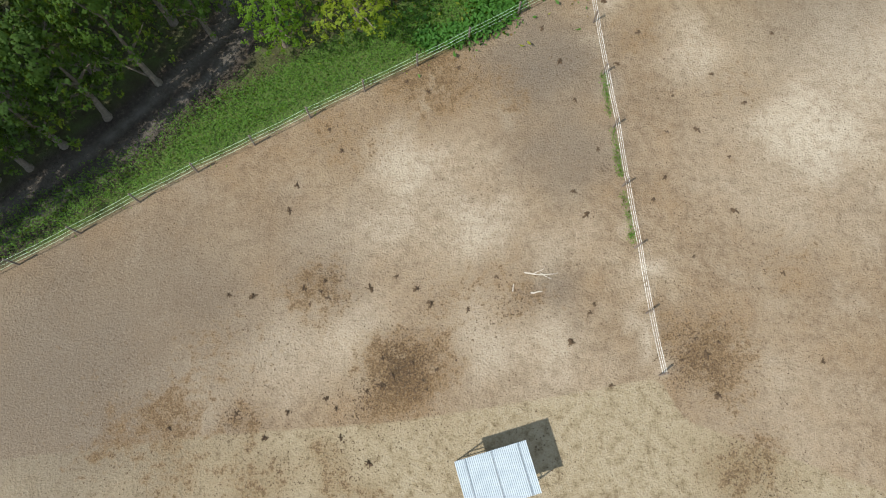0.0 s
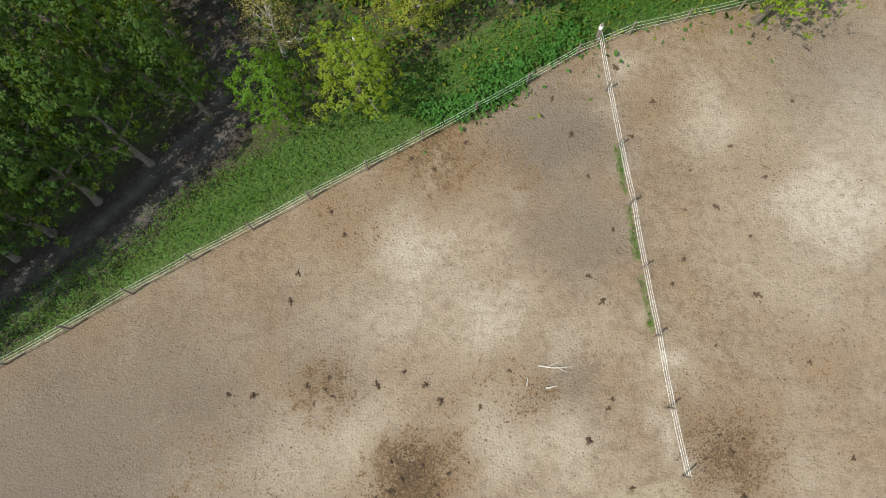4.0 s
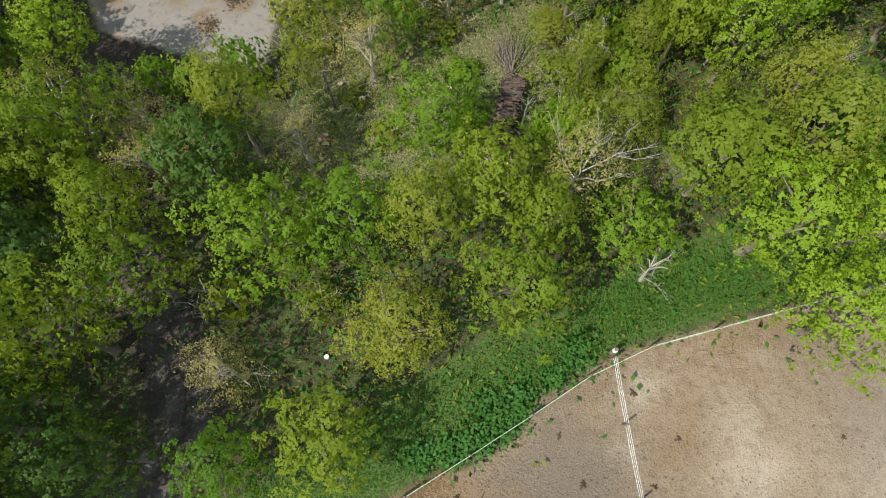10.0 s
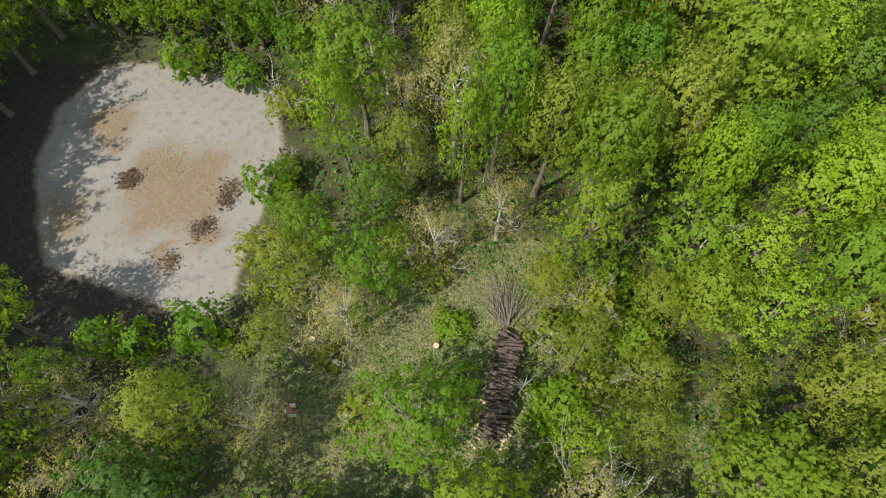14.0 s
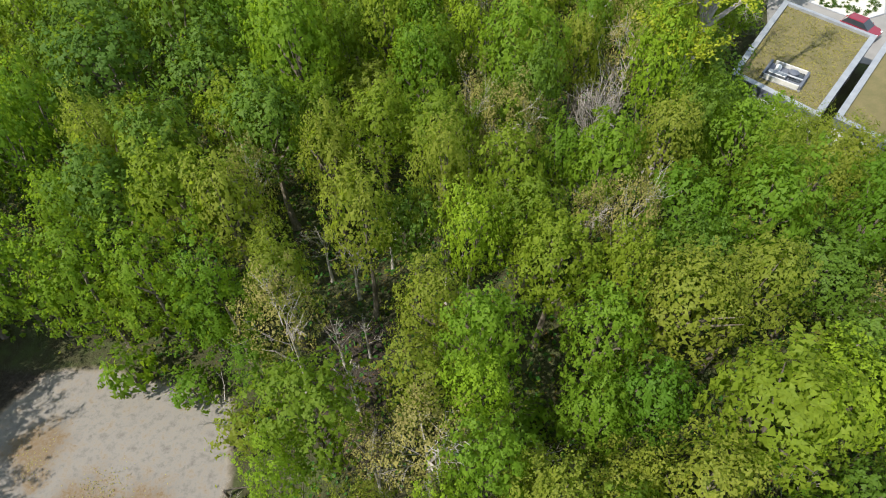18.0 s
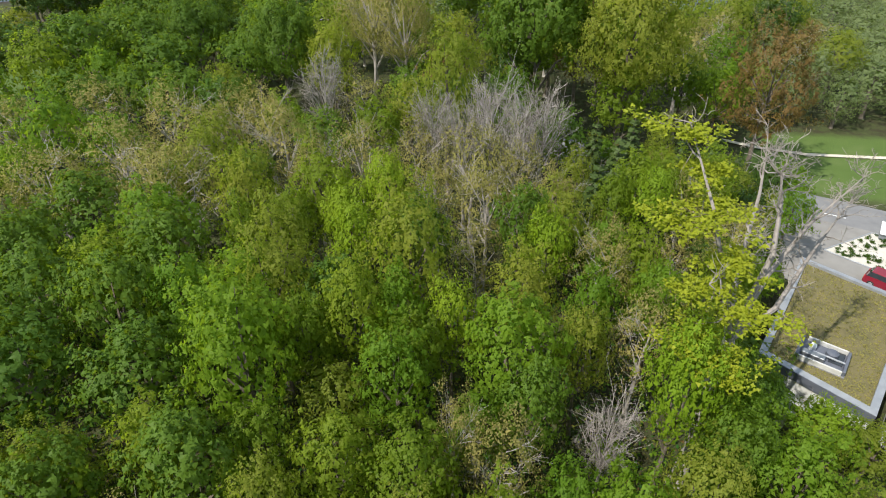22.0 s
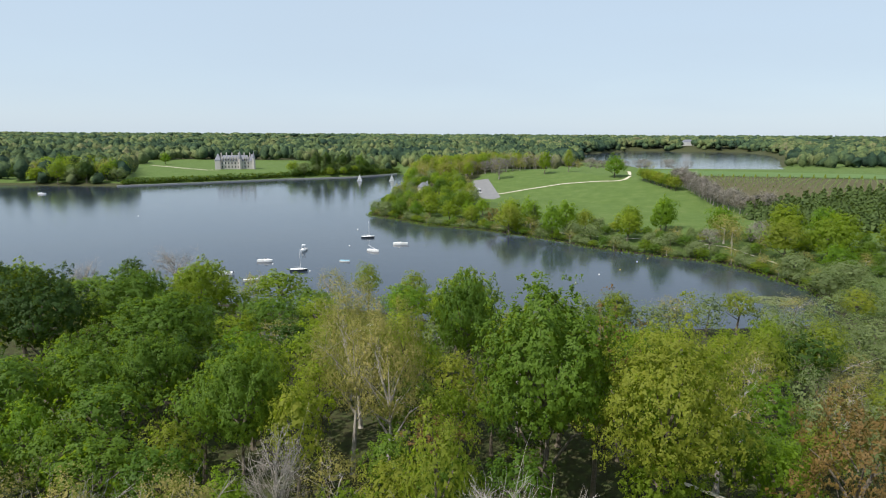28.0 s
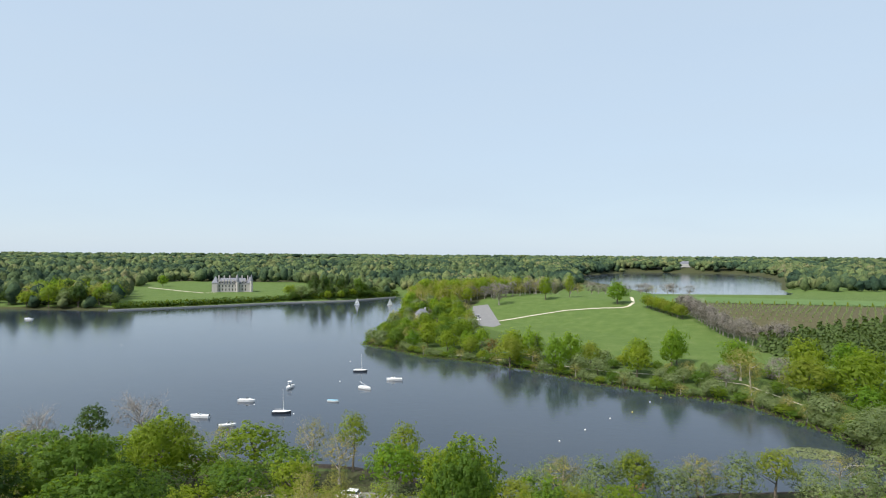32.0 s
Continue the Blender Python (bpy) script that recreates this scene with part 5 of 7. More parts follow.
def shelter():
    """A hay feeder under a corrugated roof."""
    thing = holder("hay_feeder", pose(2.68, -2.75, 0, 0, 0, 16.3), label="steel hay feeder under a pale corrugated metal roof", category="shelter")
    s, w, d = Shape(), 3.7, 2.55
    n = 75
    top = [[(-w / 2 + w * i / n, y, 2.42 - 0.05 * (abs(y) / d) + (0.012 if i % 2 else -0.012)) for i in range(n + 1)] for y in (-d / 2, 0, d / 2)]
    verts = [p for r in top for p in r]
    k = n + 1
    s.add(verts, [(a * k + i, a * k + i + 1, (a + 1) * k + i + 1, (a + 1) * k + i) for a in range(2) for i in range(n)])
    s.add([(x, y, z - 0.012) for x, y, z in verts], [(a * k + i, (a + 1) * k + i, (a + 1) * k + i + 1, a * k + i + 1) for a in range(2) for i in range(n)])
    part("roof_sheet", s, M["zinc"], thing, "pale corrugated metal sheet")
    for x in (-w * 0.36, 0.02, w * 0.38):
        part("roof_batten", Shape().box(x, 0, 2.445, 0.02, d * 0.98, 0.02), M["steel"], thing)
    for x in (-w / 2 + 0.15, w / 2 - 0.15):
        for y in (-d / 2 + 0.15, d / 2 - 0.15):
            part("leg", Shape().tube([(x, y, -0.05), (x, y, 2.36)], [0.04, 0.04], 8), M["steel"], thing)
        part("end_rail", Shape().tube([(x, -d / 2 + 0.15, 0.9), (x, d / 2 - 0.15, 0.9)], [0.03, 0.03], 6), M["steel"], thing)
    for y in (-d / 2 + 0.15, d / 2 - 0.15):
        for z in (0.35, 1.05, 2.33):
            part("side_rail", Shape().tube([(-w / 2 + 0.15, y, z), (w / 2 - 0.15, y, z)], [0.03, 0.03], 6), M["steel"], thing)
    rng = np.random.default_rng(3)
    p = np.stack([rng.uniform(-1.5, 1.5, 900), rng.uniform(-0.9, 0.9, 900), rng.uniform(0.0, 0.55, 900)], 1)
    nr = rng.normal(0, 0.6, (900, 3)) + [0, 0, 1]
    v, f = kites(p, nr / np.linalg.norm(nr, axis=1, keepdims=True), 0.28, rng, 0.2)
    hay = new("hay", array_mesh("hay", v, f, M["cut"]))
    hay.parent = thing


shelter()


def dung(x, y, size, seed, first=[]):
    """A small trodden heap of droppings with a ragged outline."""
    if len(first) < 5:
        rng = random.Random(seed + 90)
        lobes = [rng.choice((0.35, 0.6, 0.9, 1.25, 1.5)) for _ in range(18)]
        s = Shape().ring_loft([[(0.2 * u * lobes[j] * rng.uniform(0.85, 1.15) * math.cos(j * 0.349), 0.15 * u * lobes[j] * rng.uniform(0.85, 1.15) * math.sin(j * 0.349), max(-0.02, h + rng.uniform(-0.03, 0.035))) for j in range(18)] for u, h in ((1.1, -0.02), (0.9, 0.03), (0.65, 0.07), (0.4, 0.1), (0.12, 0.12))])
        ob = part("dung_pat", s, M["dung"])
        tagged(ob, "small dark trodden horse dropping on bare sand", "dung", "droppings in the paddock")
        first.append(ob)
    else:
        ob = copy_thing(first[seed % 5], Matrix.Identity(4))
    ob.matrix_basis = pose(x, y, ground_z(x, y) + 0.01, 0, 0, seed * 47 % 360) @ Matrix.Diagonal((size, size, size * 0.8, 1))


DUNG = [(-7.08, 17.06), (-9.13, 11.77), (-1.04, 19.65), (-2.75, 7.83), (-0.72, 6.3), (-4.22, 7.13), (-12.25, 6.73), (-10.86, 6.67), (-8.02, 7.08), (-6.82, 7.58), (-6.61, 6.59), (-1.54, 7.11), (1.36, 5.92), (2.99, 7.89), (7.11, 4.14),
        (8.39, 11.61), (9.28, 15.82), (10.31, 26.4), (12.45, 24.02), (-9.57, -1.07), (-5.52, -1.02), (-3.93, -2.27), (9.19, 1.81), (20.92, 3.15), (14.94, 1.3), (17.16, 11.97), (8.28, 5.79), (7.26, 21.85), (-8.81, 13.41), (-6.25, 15.63)]
for i, (x, y) in enumerate(DUNG):
    dung(x, y, 0.62 + 0.5 * (i * 37 % 10) / 10, i + 1)
for i, (x, y) in enumerate([(14.2, 19.5), (15.5, 17.2), (16.8, 21), (13.2, 14), (19.5, 8.2), (21, 24), (18.6, 19), (14.4, 9.1), (-3.4, 3.2), (-0.9, 1.5), (15.3, 4.2), (6.2, 24.3), (8.1, 19.2), (7.7, 13.1), (0.8, 21.4), (-2.4, 20.4), (-2.8, 2.3), (-1.1, 2.0), (-4.2, 1.4), (-1.7, 3.0), (0.7, 3.1), (-3.4, 1.7), (-0.4, 2.6), (-7.6, 6.2), (-7.0, 6.9), (8.5, 6.3), (-11.2, 0.2), (-5.8, 0.5), (-14.7, -0.6), (14.0, 4.4), (13.2, 3.2), (14.6, 3.5), (10.9, 21.7), (-6.4, 1.0), (-8.4, 0.3), (12.4, 12.6), (13.6, 17.0), (17.2, 15.4)]):
    dung(x, y, 0.5 + 0.35 * (i * 29 % 10) / 10, i + 40)


def sticks(name, label, category, x, y, pieces, material, seed, piece="stick"):
    """A thing of bent sticks: pieces of (dx, dy, dz, length, angle, rise, radius)."""
    thing = holder(name, pose(x, y, ground_z(x, y)), label=label, category=category)
    rng = random.Random(seed)
    for dx, dy, dz, ln, ang, rise, r in pieces:
        c, s = math.cos(radians(ang)), math.sin(radians(ang))
        pts = [(dx + c * ln * f + rng.uniform(-1, 1) * 0.05 * ln, dy + s * ln * f + rng.uniform(-1, 1) * 0.05 * ln, dz + rise * f) for f in (0, 0.35, 0.7, 1)]
        part(piece, Shape().tube(pts, [r, r * 0.85, r * 0.6, r * 0.25], 6), material, thing)
    return thing


sticks("fallen_branch", "bleached fallen branch lying on bare sand", "branch", 4.65, 8.05, [(0, 0, 0.06, 1.8, -2, 0.02, 0.045), (0.5, 0.03, 0.06, 0.7, 24, 0.06, 0.025), (0.9, 0, 0.06, 0.7, -28, 0.02, 0.025)], M["bleached"], 1, "limb")
sticks("fallen_branch", "short bleached stick lying on bare sand", "branch", 4.9, 6.9, [(0, 0, 0.05, 0.7, 10, 0.0, 0.05), (-1.0, 0.1, 0.05, 0.45, 80, 0.0, 0.04)], M["bleached"], 2, "limb")

# crumbs of dung and straw trodden into the sand, heaps of old leaves in the clearing
def blades(name, label, poly_points, count, size, slim, material, seed, rise=0.35, up=0.6):
    """Upright leaves strewn over spots of (x, y, spread)."""
    rng = np.random.default_rng(seed)
    spots = np.array(poly_points)
    k = rng.integers(0, len(spots), count)
    xy = spots[k, :2] + rng.normal(0, 1, (count, 2)) * spots[k, 2:3]
    z = land(xy[:, 0], xy[:, 1]) + rng.random(count) ** 1.5 * rise
    nr = rng.normal(0, 0.55, (count, 3)) + [0, 0, up]
    v, f = kites(np.column_stack([xy, z]), nr / np.linalg.norm(nr, axis=1, keepdims=True), size, rng, slim)
    up_nr = nr / np.linalg.norm(nr, axis=1, keepdims=True) * 0.6 + [0, 0, 0.8]
    ob = new(name, array_mesh(name, v, f, material, normals=np.repeat(up_nr / np.linalg.norm(up_nr, axis=1, keepdims=True), 4, 0)))
    return tagged(ob, label, "grass", kind="stuff")


CRUMBS = [(-2.8, 2.2, 0.8), (-1.0, 1.9, 0.7), (-4.3, 1.3, 0.7), (0.6, 3.1, 0.7), (-7.4, 7.0, 0.8), (-6.6, 7.2, 0.5), (13.8, 4.2, 0.9), (13.0, 3.0, 0.8), (-11.3, 0.1, 0.8), (-17.0, -0.9, 0.9), (-2.0, 2.3, 1.0), (-1.2, 1.6, 0.8), (-2.8, 2.8, 0.8), (-1.8, 3.1, 0.7), (-7.2, 6.6, 1.0), (-1, 20.8, 1.4), (2, 20.6, 1.2), (15, 3.1, 1.1), (14, 2.4, 0.9), (16, -2.7, 1.2), (-14, -2.4, 1.6), (-9, -2.8, 1.2), (-5, -2, 1.0), (1, 6.4, 1.4), (4, 7, 1.2),
          (-5, 16, 1.4), (8, 20, 1.5), (14, 20, 2.2), (16, 10, 2.5), (20, 6, 2.5), (-12, 5, 3), (0, 0.5, 2.5)]
ob = blades("dung_crumbs", "dark crumbs of dung and straw trodden into sand", CRUMBS * 4 + [(x, y, 2.6) for x in range(-24, 27, 5) for y in range(-5, 27, 5) if y < 13 + 0.55 * x or x > 8], 7500, 0.1, 0.7, M["dung"], 27, 0.02, 1.5)
ob["category"] = "dung"
ob = blades("leaf_heaps", "low heaps of brown leaves on pale ground", [(-18.8, 56.3, 0.32), (-12.1, 55.8, 0.4), (-12.3, 54.9, 0.3), (-13.7, 52.8, 0.36), (-13.2, 53.2, 0.3), (-15, 50.7, 0.36), (-18.5, 56.6, 0.3)], 1500, 0.16, 0.6, M["dung"], 28, 0.16, 1.0)
ob["category"] = "leaves"
ob = blades("straw_litter", "thin scatter of straw and leaves on pale ground", [(-15.6, 56, 1.3), (-20.4, 60.4, 0.6), (-16, 58.4, 0.9), (-22, 54, 0.8), (-15, 51, 0.6), (-17.5, 44.8, 1.0)], 1300, 0.1, 0.5, M["bud"], 29, 0.02, 1.5)
ob["category"] = "straw"
strip = [(x - 0.55, y + 0.8, 0.5) for x, y in along(NW_FENCE[1:], 0.7)] + [(x - 1.0, y + 1.9, 0.6) for x, y in along(NW_FENCE[1:], 0.7)] + [(x - 1.5, y + 2.8, 0.55) for x, y in along(NW_FENCE[2:8], 0.8)]
blades("grass_strip", "lush green grass behind the paddock fence", strip, 38000, 0.19, 0.24, M["grass"], 21, 0.4)
blades("nettle_bank", "dark green nettles under the fence", [(0.5, 23.6, 0.45), (1.8, 24.1, 0.5), (3.0, 24.9, 0.5), (4.0, 25.6, 0.4), (4.3, 26.3, 0.4), (-1.2, 23.3, 0.4), (6.0, 27.4, 0.4), (7.6, 28.6, 0.5), (2.6, 25.8, 0.6)], 4500, 0.26, 0.6, M["hedge"], 22, 0.7)
blades("fence_grass", "thin line of green grass under the fence", [(x, y, 0.13) for x, y in along(CROSS[2:6], 0.3) if math.sin(y * 3.1) + math.sin(y * 1.3) > -0.9] + [(10.85, 10.3, 0.14), (10.1, 19.5, 0.14)], 1500, 0.15, 0.25, M["grass"], 23, 0.1)
blades("back_grass", "long grass at the edge of the wood", [(9 + k * 1.2, 31.0 + k * 0.35, 0.8) for k in range(8)] + [(13, 32.5, 1), (15, 33.3, 1)], 9000, 0.2, 0.25, M["grass"], 24, 0.35)
glade_spots = [(x, y, 0.9) for x in range(-8, 14, 2) for y in range(39, 53, 2)] + [(13.4, 40, 0.9), (14.6, 41.4, 0.9), (16.4, 41, 0.8), (23.6, 45.4, 0.9), (25, 47.4, 0.9), (5, 52.6, 0.9), (6.6, 53.4, 0.8)]
blades("glade_grass", "dry tufted grass and weeds of the glade", glade_spots, 17000, 0.13, 0.3, M["dry_grass"], 25, 0.15)
blades("glade_weeds", "fresh green weeds round the log pile", [(x, y, 0.7) for x, y, _ in glade_spots[::3]] + [(6.4, 42, 0.8), (6.8, 40, 0.9), (2.4, 46, 0.8), (1.4, 44.6, 0.8), (6, 45, 0.8)], 9000, 0.17, 0.5, M["grass"], 26, 0.3)

# low growth under the trees and along the wood's edge
wood = [(x, y, 1.6) for x in range(-30, 31, 3) for y in range(26, 106, 3) if edge_distance(x, y, CLEARING) < -3.2 and not inside(x, y, PADDOCK) and not inside(x, y, BUILT) and not inside(x, y, GLADE) and line_distance(x, y, TRACK) > 2.5 and abs(x) < 26 + max(0, y - 25) * 0.2]
ob = blades("leaf_litter", "brown dead leaves and twigs on the wood floor", wood, 16000, 0.2, 0.6, M["rust"], 31, 0.05, 1.2)
ob["category"] = "leaves"
blades("ground_fern", "fresh green ferns and grass under the trees", wood, 14000, 0.36, 0.4, M["olive"], 33, 0.5, 0.8)
blades("ground_ivy", "low ivy and nettles under the trees", wood, 20000, 0.34, 0.6, M["hedge"], 32, 0.5, 0.8)
for x, y, h, r, kind in ((-7.6, 48.6, 1.6, 1.3, "brush"), (-5.2, 44.8, 1.3, 1.2, "brush"), (6.6, 41.8, 1.5, 1.5, "shrub"), (7.2, 39.4, 2.0, 1.6, "shrub"), (7.4, 46.2, 2.2, 1.7, "brush"), (9.6, 46.8, 2.6, 1.8, "brush"),
                         (11.8, 44.6, 2.4, 1.8, "brush"), (1.6, 46.6, 1.2, 1.3, "shrub"), (-1.4, 51.6, 2.2, 1.7, "brush"), (0.6, 49.6, 1.6, 1.4, "brush"), (2.2, 43.4, 1.0, 1.2, "shrub"), (-3.4, 42.0, 1.2, 1.3, "brush"),
                         (26.0, 88.9, 3.8, 1.7, "brush"), (28.9, 85.6, 4.0, 1.8, "brush"), (30.5, 83.9, 3.8, 1.7, "shrub"), (-10.0, 45.4, 1.4, 1.0, "brush"), (-9.2, 48.6, 1.8, 1.0, "brush"), (-8.4, 56.5, 2.0, 1.3, "brush"), (7.2, 49.2, 2.6, 1.7, "olive"), (12.8, 47.4, 5.5, 2.0, "olive")):
    tree(kind, x, y, h, r, "near", "bushes of the glade")

# the glade: log pile, brush heap, stems, stumps, drum
rng = random.Random(17)
pile = holder("log_pile", pose(3.62, 40.45, -0.5, 0, 0, -14.5), label="long stack of dark barked cordwood in the glade", category="log pile")
for row, (z, n) in enumerate(((0.1, 34), (0.29, 33), (0.48, 32), (0.67, 30), (0.86, 27))):
    for i in range(n):
        y, r = 0.1 + i * 0.178 + rng.uniform(-0.03, 0.03) + row * 0.09, rng.uniform(0.07, 0.1)
        a, ln, off = rng.uniform(-0.2, 0.2), rng.uniform(0.45, 0.75), rng.uniform(-0.18, 0.18)
        part("log", Shape().tube([(-ln + off, y - a, z + rng.uniform(-0.02, 0.02)), (off, y + rng.uniform(-0.02, 0.02), z), (ln + off, y + a, z + rng.uniform(-0.02, 0.02))], [r, r * 0.95, r * 0.85], 6), M["log"], pile)
for i in range(16):
    x, y = rng.choice((-0.75, 0.75)) + rng.uniform(-0.15, 0.15), rng.uniform(-0.5, 2.5)
    a = rng.uniform(0, 3.14)
    part("split_log", Shape().tube([(x - 0.25 * math.cos(a), y - 0.25 * math.sin(a), 0.08), (x + 0.25 * math.cos(a), y + 0.25 * math.sin(a), 0.1)], [0.08, 0.07], 5), M["cut"], pile, "split log with pale cut wood")
sticks("brush_heap", "heap of grey cut branches fanned out", "brushwood", 4.75, 46.7, [(rng.uniform(-0.25, 0.25), rng.uniform(-0.3, 0.2), rng.uniform(0.1, 0.5), rng.uniform(1.6, 3.4), 90 + rng.gauss(0, 22), rng.uniform(0.1, 1.2), rng.uniform(0.012, 0.03)) for _ in range(70)], M["bark"], 5)
for x, y in ((0.84, 45.5), (-6.1, 45.9)):
    stump = holder("tree_stump", pose(x, y, -0.55), label="freshly cut tree stump in the grass", category="stump")
    part("bole", Shape().tube([(0, 0, -0.1), (0, 0, 0.1), (0, 0, 0.32)], [0.26, 0.2, 0.18], 10), M["bark"], stump)
    part("cut_face", Shape().tube([(0, 0, 0.32), (0, 0, 0.335)], [0.17, 0.165], 10), M["cut"], stump, "pale sawn face")
for x, y, turn in ((-9.1, 58.1, 20), (-11.25, 47.0, -30)):
    old = holder("gate_post", pose(x, y, ground_z(x, y), 0, 0, turn), label="old dark wooden post at the clearing's edge", category="post", group="posts of the clearing")
    part("shaft", Shape().tube([(0, 0, -0.2), (0.03, 0, 1.1), (0.03, 0, 1.14)], [0.09, 0.08, 0.04], 8), M["post"], old)
    part("rail", Shape().tube([(0, 0, 0.9), (0.6, 0.1, 0.5), (1.2, 0.1, 0.08)], [0.05, 0.05, 0.04], 6), M["post"], old, "fallen rail")
drum = holder("oil_drum", pose(-12.8, 46.3, -0.55), label="blue-grey drum with a pale lid at the clearing's edge", category="drum")
part("barrel", Shape().tube([(0, 0, 0), (0, 0, 0.29), (0, 0, 0.3), (0, 0, 0.32), (0, 0, 0.58), (0, 0, 0.6), (0, 0, 0.62), (0, 0, 0.88)], [0.29, 0.29, 0.305, 0.29, 0.29, 0.305, 0.29, 0.29], 18), M["drum"], drum)
part("lid", Shape().tube([(0, 0, 0.88), (0, 0, 0.92), (0, 0, 0.93)], [0.3, 0.3, 0.24], 18), M["steel"], drum, "dull lid")
bucket = holder("bucket", pose(-6.05, 28.5, -0.03), label="white plastic bucket lying in undergrowth", category="bucket")
part("pail", Shape().tube([(0, 0, 0), (0, 0, 0.3)], [0.1, 0.13], 12), M["deck"], bucket)
part("rim", Shape().tube([(0, 0, 0.3), (0, 0, 0.32)], [0.14, 0.14], 12), M["deck"], bucket)
scrap = holder("scrap_heap", pose(-6.95, 42.2, -0.55), label="small heap of rusty scrap in the grass", category="scrap")
for i in range(9):
    part("scrap_piece", Shape().box(rng.uniform(-0.4, 0.4), rng.uniform(-0.6, 0.6), 0.12 + 0.05 * i, rng.uniform(0.2, 0.5), rng.uniform(0.1, 0.4), 0.06, rng.uniform(0, 180), 0.01), M["soil_red" if i % 3 else "bleached"], scrap)
for x, y, h, dx, dy in ((-5.83, 47.8, 4.6, 0.3, 0.3), (-3.02, 47.0, 4.8, 0.1, 0.2), (-6.4, 44.4, 4.2, -0.1, 0.1), (-8.2, 50.5, 5, -0.3, 0.2), (-0.6, 50.8, 5.5, 0.2, 0.1)):
    stem = holder("sapling", pose(x, y, -0.6), label="thin bare sapling standing in the glade", category="tree")
    part("trunk", Shape().tube([(0, 0, -0.1), (dx * 0.3, dy * 0.3, h * 0.35), (dx, dy, h * 0.7), (dx * 1.2, dy * 1.5, h)], [0.075, 0.06, 0.045, 0.01], 6), M["bark"], stem)
    for k in range(6):
        f, a = 0.5 + 0.08 * k, k * 2.4
        p = (dx * f, dy * f, h * f)
        part("branch", Shape().tube([p, (p[0] + 0.6 * math.cos(a), p[1] + 0.6 * math.sin(a), p[2] + 0.5), (p[0] + 0.9 * math.cos(a), p[1] + 0.9 * math.sin(a), p[2] + 1.1)], [0.03, 0.02, 0.006], 4), M["bark"], stem)
for x, y, h, r in ((11.4, 32.6, 4.6, 1.5), (16.3, 39.7, 3.6, 1.5), (23.0, 44.6, 5, 2.0), (5.35, 42.9, 4.4, 0.9), (-0.7, 36.2, 7.4, 0.9), (19.6, 57, 9, 1.2), (-2.4, 63, 8, 1.6), (10.8, 53.4, 8, 1.2), (15.4, 50.2, 8.5, 1.3), (17.4, 47.2, 7.5, 1.2), (11.6, 72.4, 10, 1.2), (6.4, 78.2, 10, 1.2), (2.8, 70.6, 9, 1.2)):
    tree("dead", x, y, h, r, "near", "dead trees of the wood")


# ---- house with the planted roof, road and cars ----
def quad_inset(corners, d):
    """A convex quad moved inwards by d metres."""
    out = []
    for i in range(4):
        p, a, b = Vector(corners[i]), Vector(corners[i - 1]), Vector(corners[(i + 1) % 4])
        u, v = (a - p).normalized(), (b - p).normalized()
        k = d / max(0.2, abs(u.x * v.y - u.y * v.x))
        out.append(tuple(p + u * k + v * k))
    return out


def flat_roof_house(corners, base, top, label, windows=True):
    thing = holder("flat_roofed_house", label=label, category="building")
    inner = quad_inset(corners, 0.5)
    for i in range(4):
        (x1, y1), (x2, y2) = corners[i], corners[(i + 1) % 4]
        (a1, b1), (a2, b2) = quad_inset(corners, 0.12)[i], quad_inset(corners, 0.12)[(i + 1) % 4]
        (c1, d1), (c2, d2) = quad_inset(corners, 0.4)[i], quad_inset(corners, 0.4)[(i + 1) % 4]
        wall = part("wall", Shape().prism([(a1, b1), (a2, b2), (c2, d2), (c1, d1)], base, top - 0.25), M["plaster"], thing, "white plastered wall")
        (e1, f1), (e2, f2) = inner[i], inner[(i + 1) % 4]
        part("coping", Shape().ring_loft([[(x1, y1, top - 0.25), (x2, y2, top - 0.25), (e2, f2, top - 0.25), (e1, f1, top - 0.25)], [(x1, y1, top + 0.22), (x2, y2, top + 0.22), (e2, f2, top + 0.27), (e1, f1, top + 0.27)]]), M["coping"], thing, "zinc-capped parapet")
        part("fascia", Shape().prism([(x1 - 0.03, y1 - 0.03), (x2 - 0.03, y2 - 0.03), (x2 + 0.03, y2 + 0.03), (x1 + 0.03, y1 + 0.03)], top - 0.5, top + 0.2), M["coping_dark"], thing, "dark metal fascia")
        n = max(1, int(math.hypot(x2 - x1, y2 - y1) / 3.2)) if windows else 0
        for k in range(n):
            f = (k + 0.5) / n
            wx, wy = a1 + (a2 - a1) * f, b1 + (b2 - b1) * f
            ang = math.degrees(math.atan2(y2 - y1, x2 - x1))
            win = part("window", Shape().box(wx, wy, base + 1.5, 1.5, 0.1, 1.3, ang, 0.01), M["coping_dark"], thing, "dark-framed window")
            part("pane", Shape().box(wx, wy, base + 1.5, 1.36, 0.13, 1.16, ang), M["glass"], win)
    part("planted_roof", Shape().prism(inner, top - 0.2, top + 0.02), M["sedum"], thing, "mossy brown-green sedum roof")
    return thing


ROOF = [(26.55, 90.9), (31.7, 85.15), (41.1, 96.2), (35.1, 102.4)]
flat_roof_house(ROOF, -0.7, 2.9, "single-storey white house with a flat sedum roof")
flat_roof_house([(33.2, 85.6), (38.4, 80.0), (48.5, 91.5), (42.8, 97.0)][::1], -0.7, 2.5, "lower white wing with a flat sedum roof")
rng = np.random.default_rng(31)
f, g = rng.random(2600)[:, None], rng.random(2600)[:, None]
q = [np.array(p) for p in quad_inset(ROOF, 0.55)]
xy = (q[0] * (1 - f) + q[1] * f) * (1 - g) + (q[3] * (1 - f) + q[2] * f) * g
nr = rng.normal(0, 0.5, (2600, 3)) + [0, 0, 1]
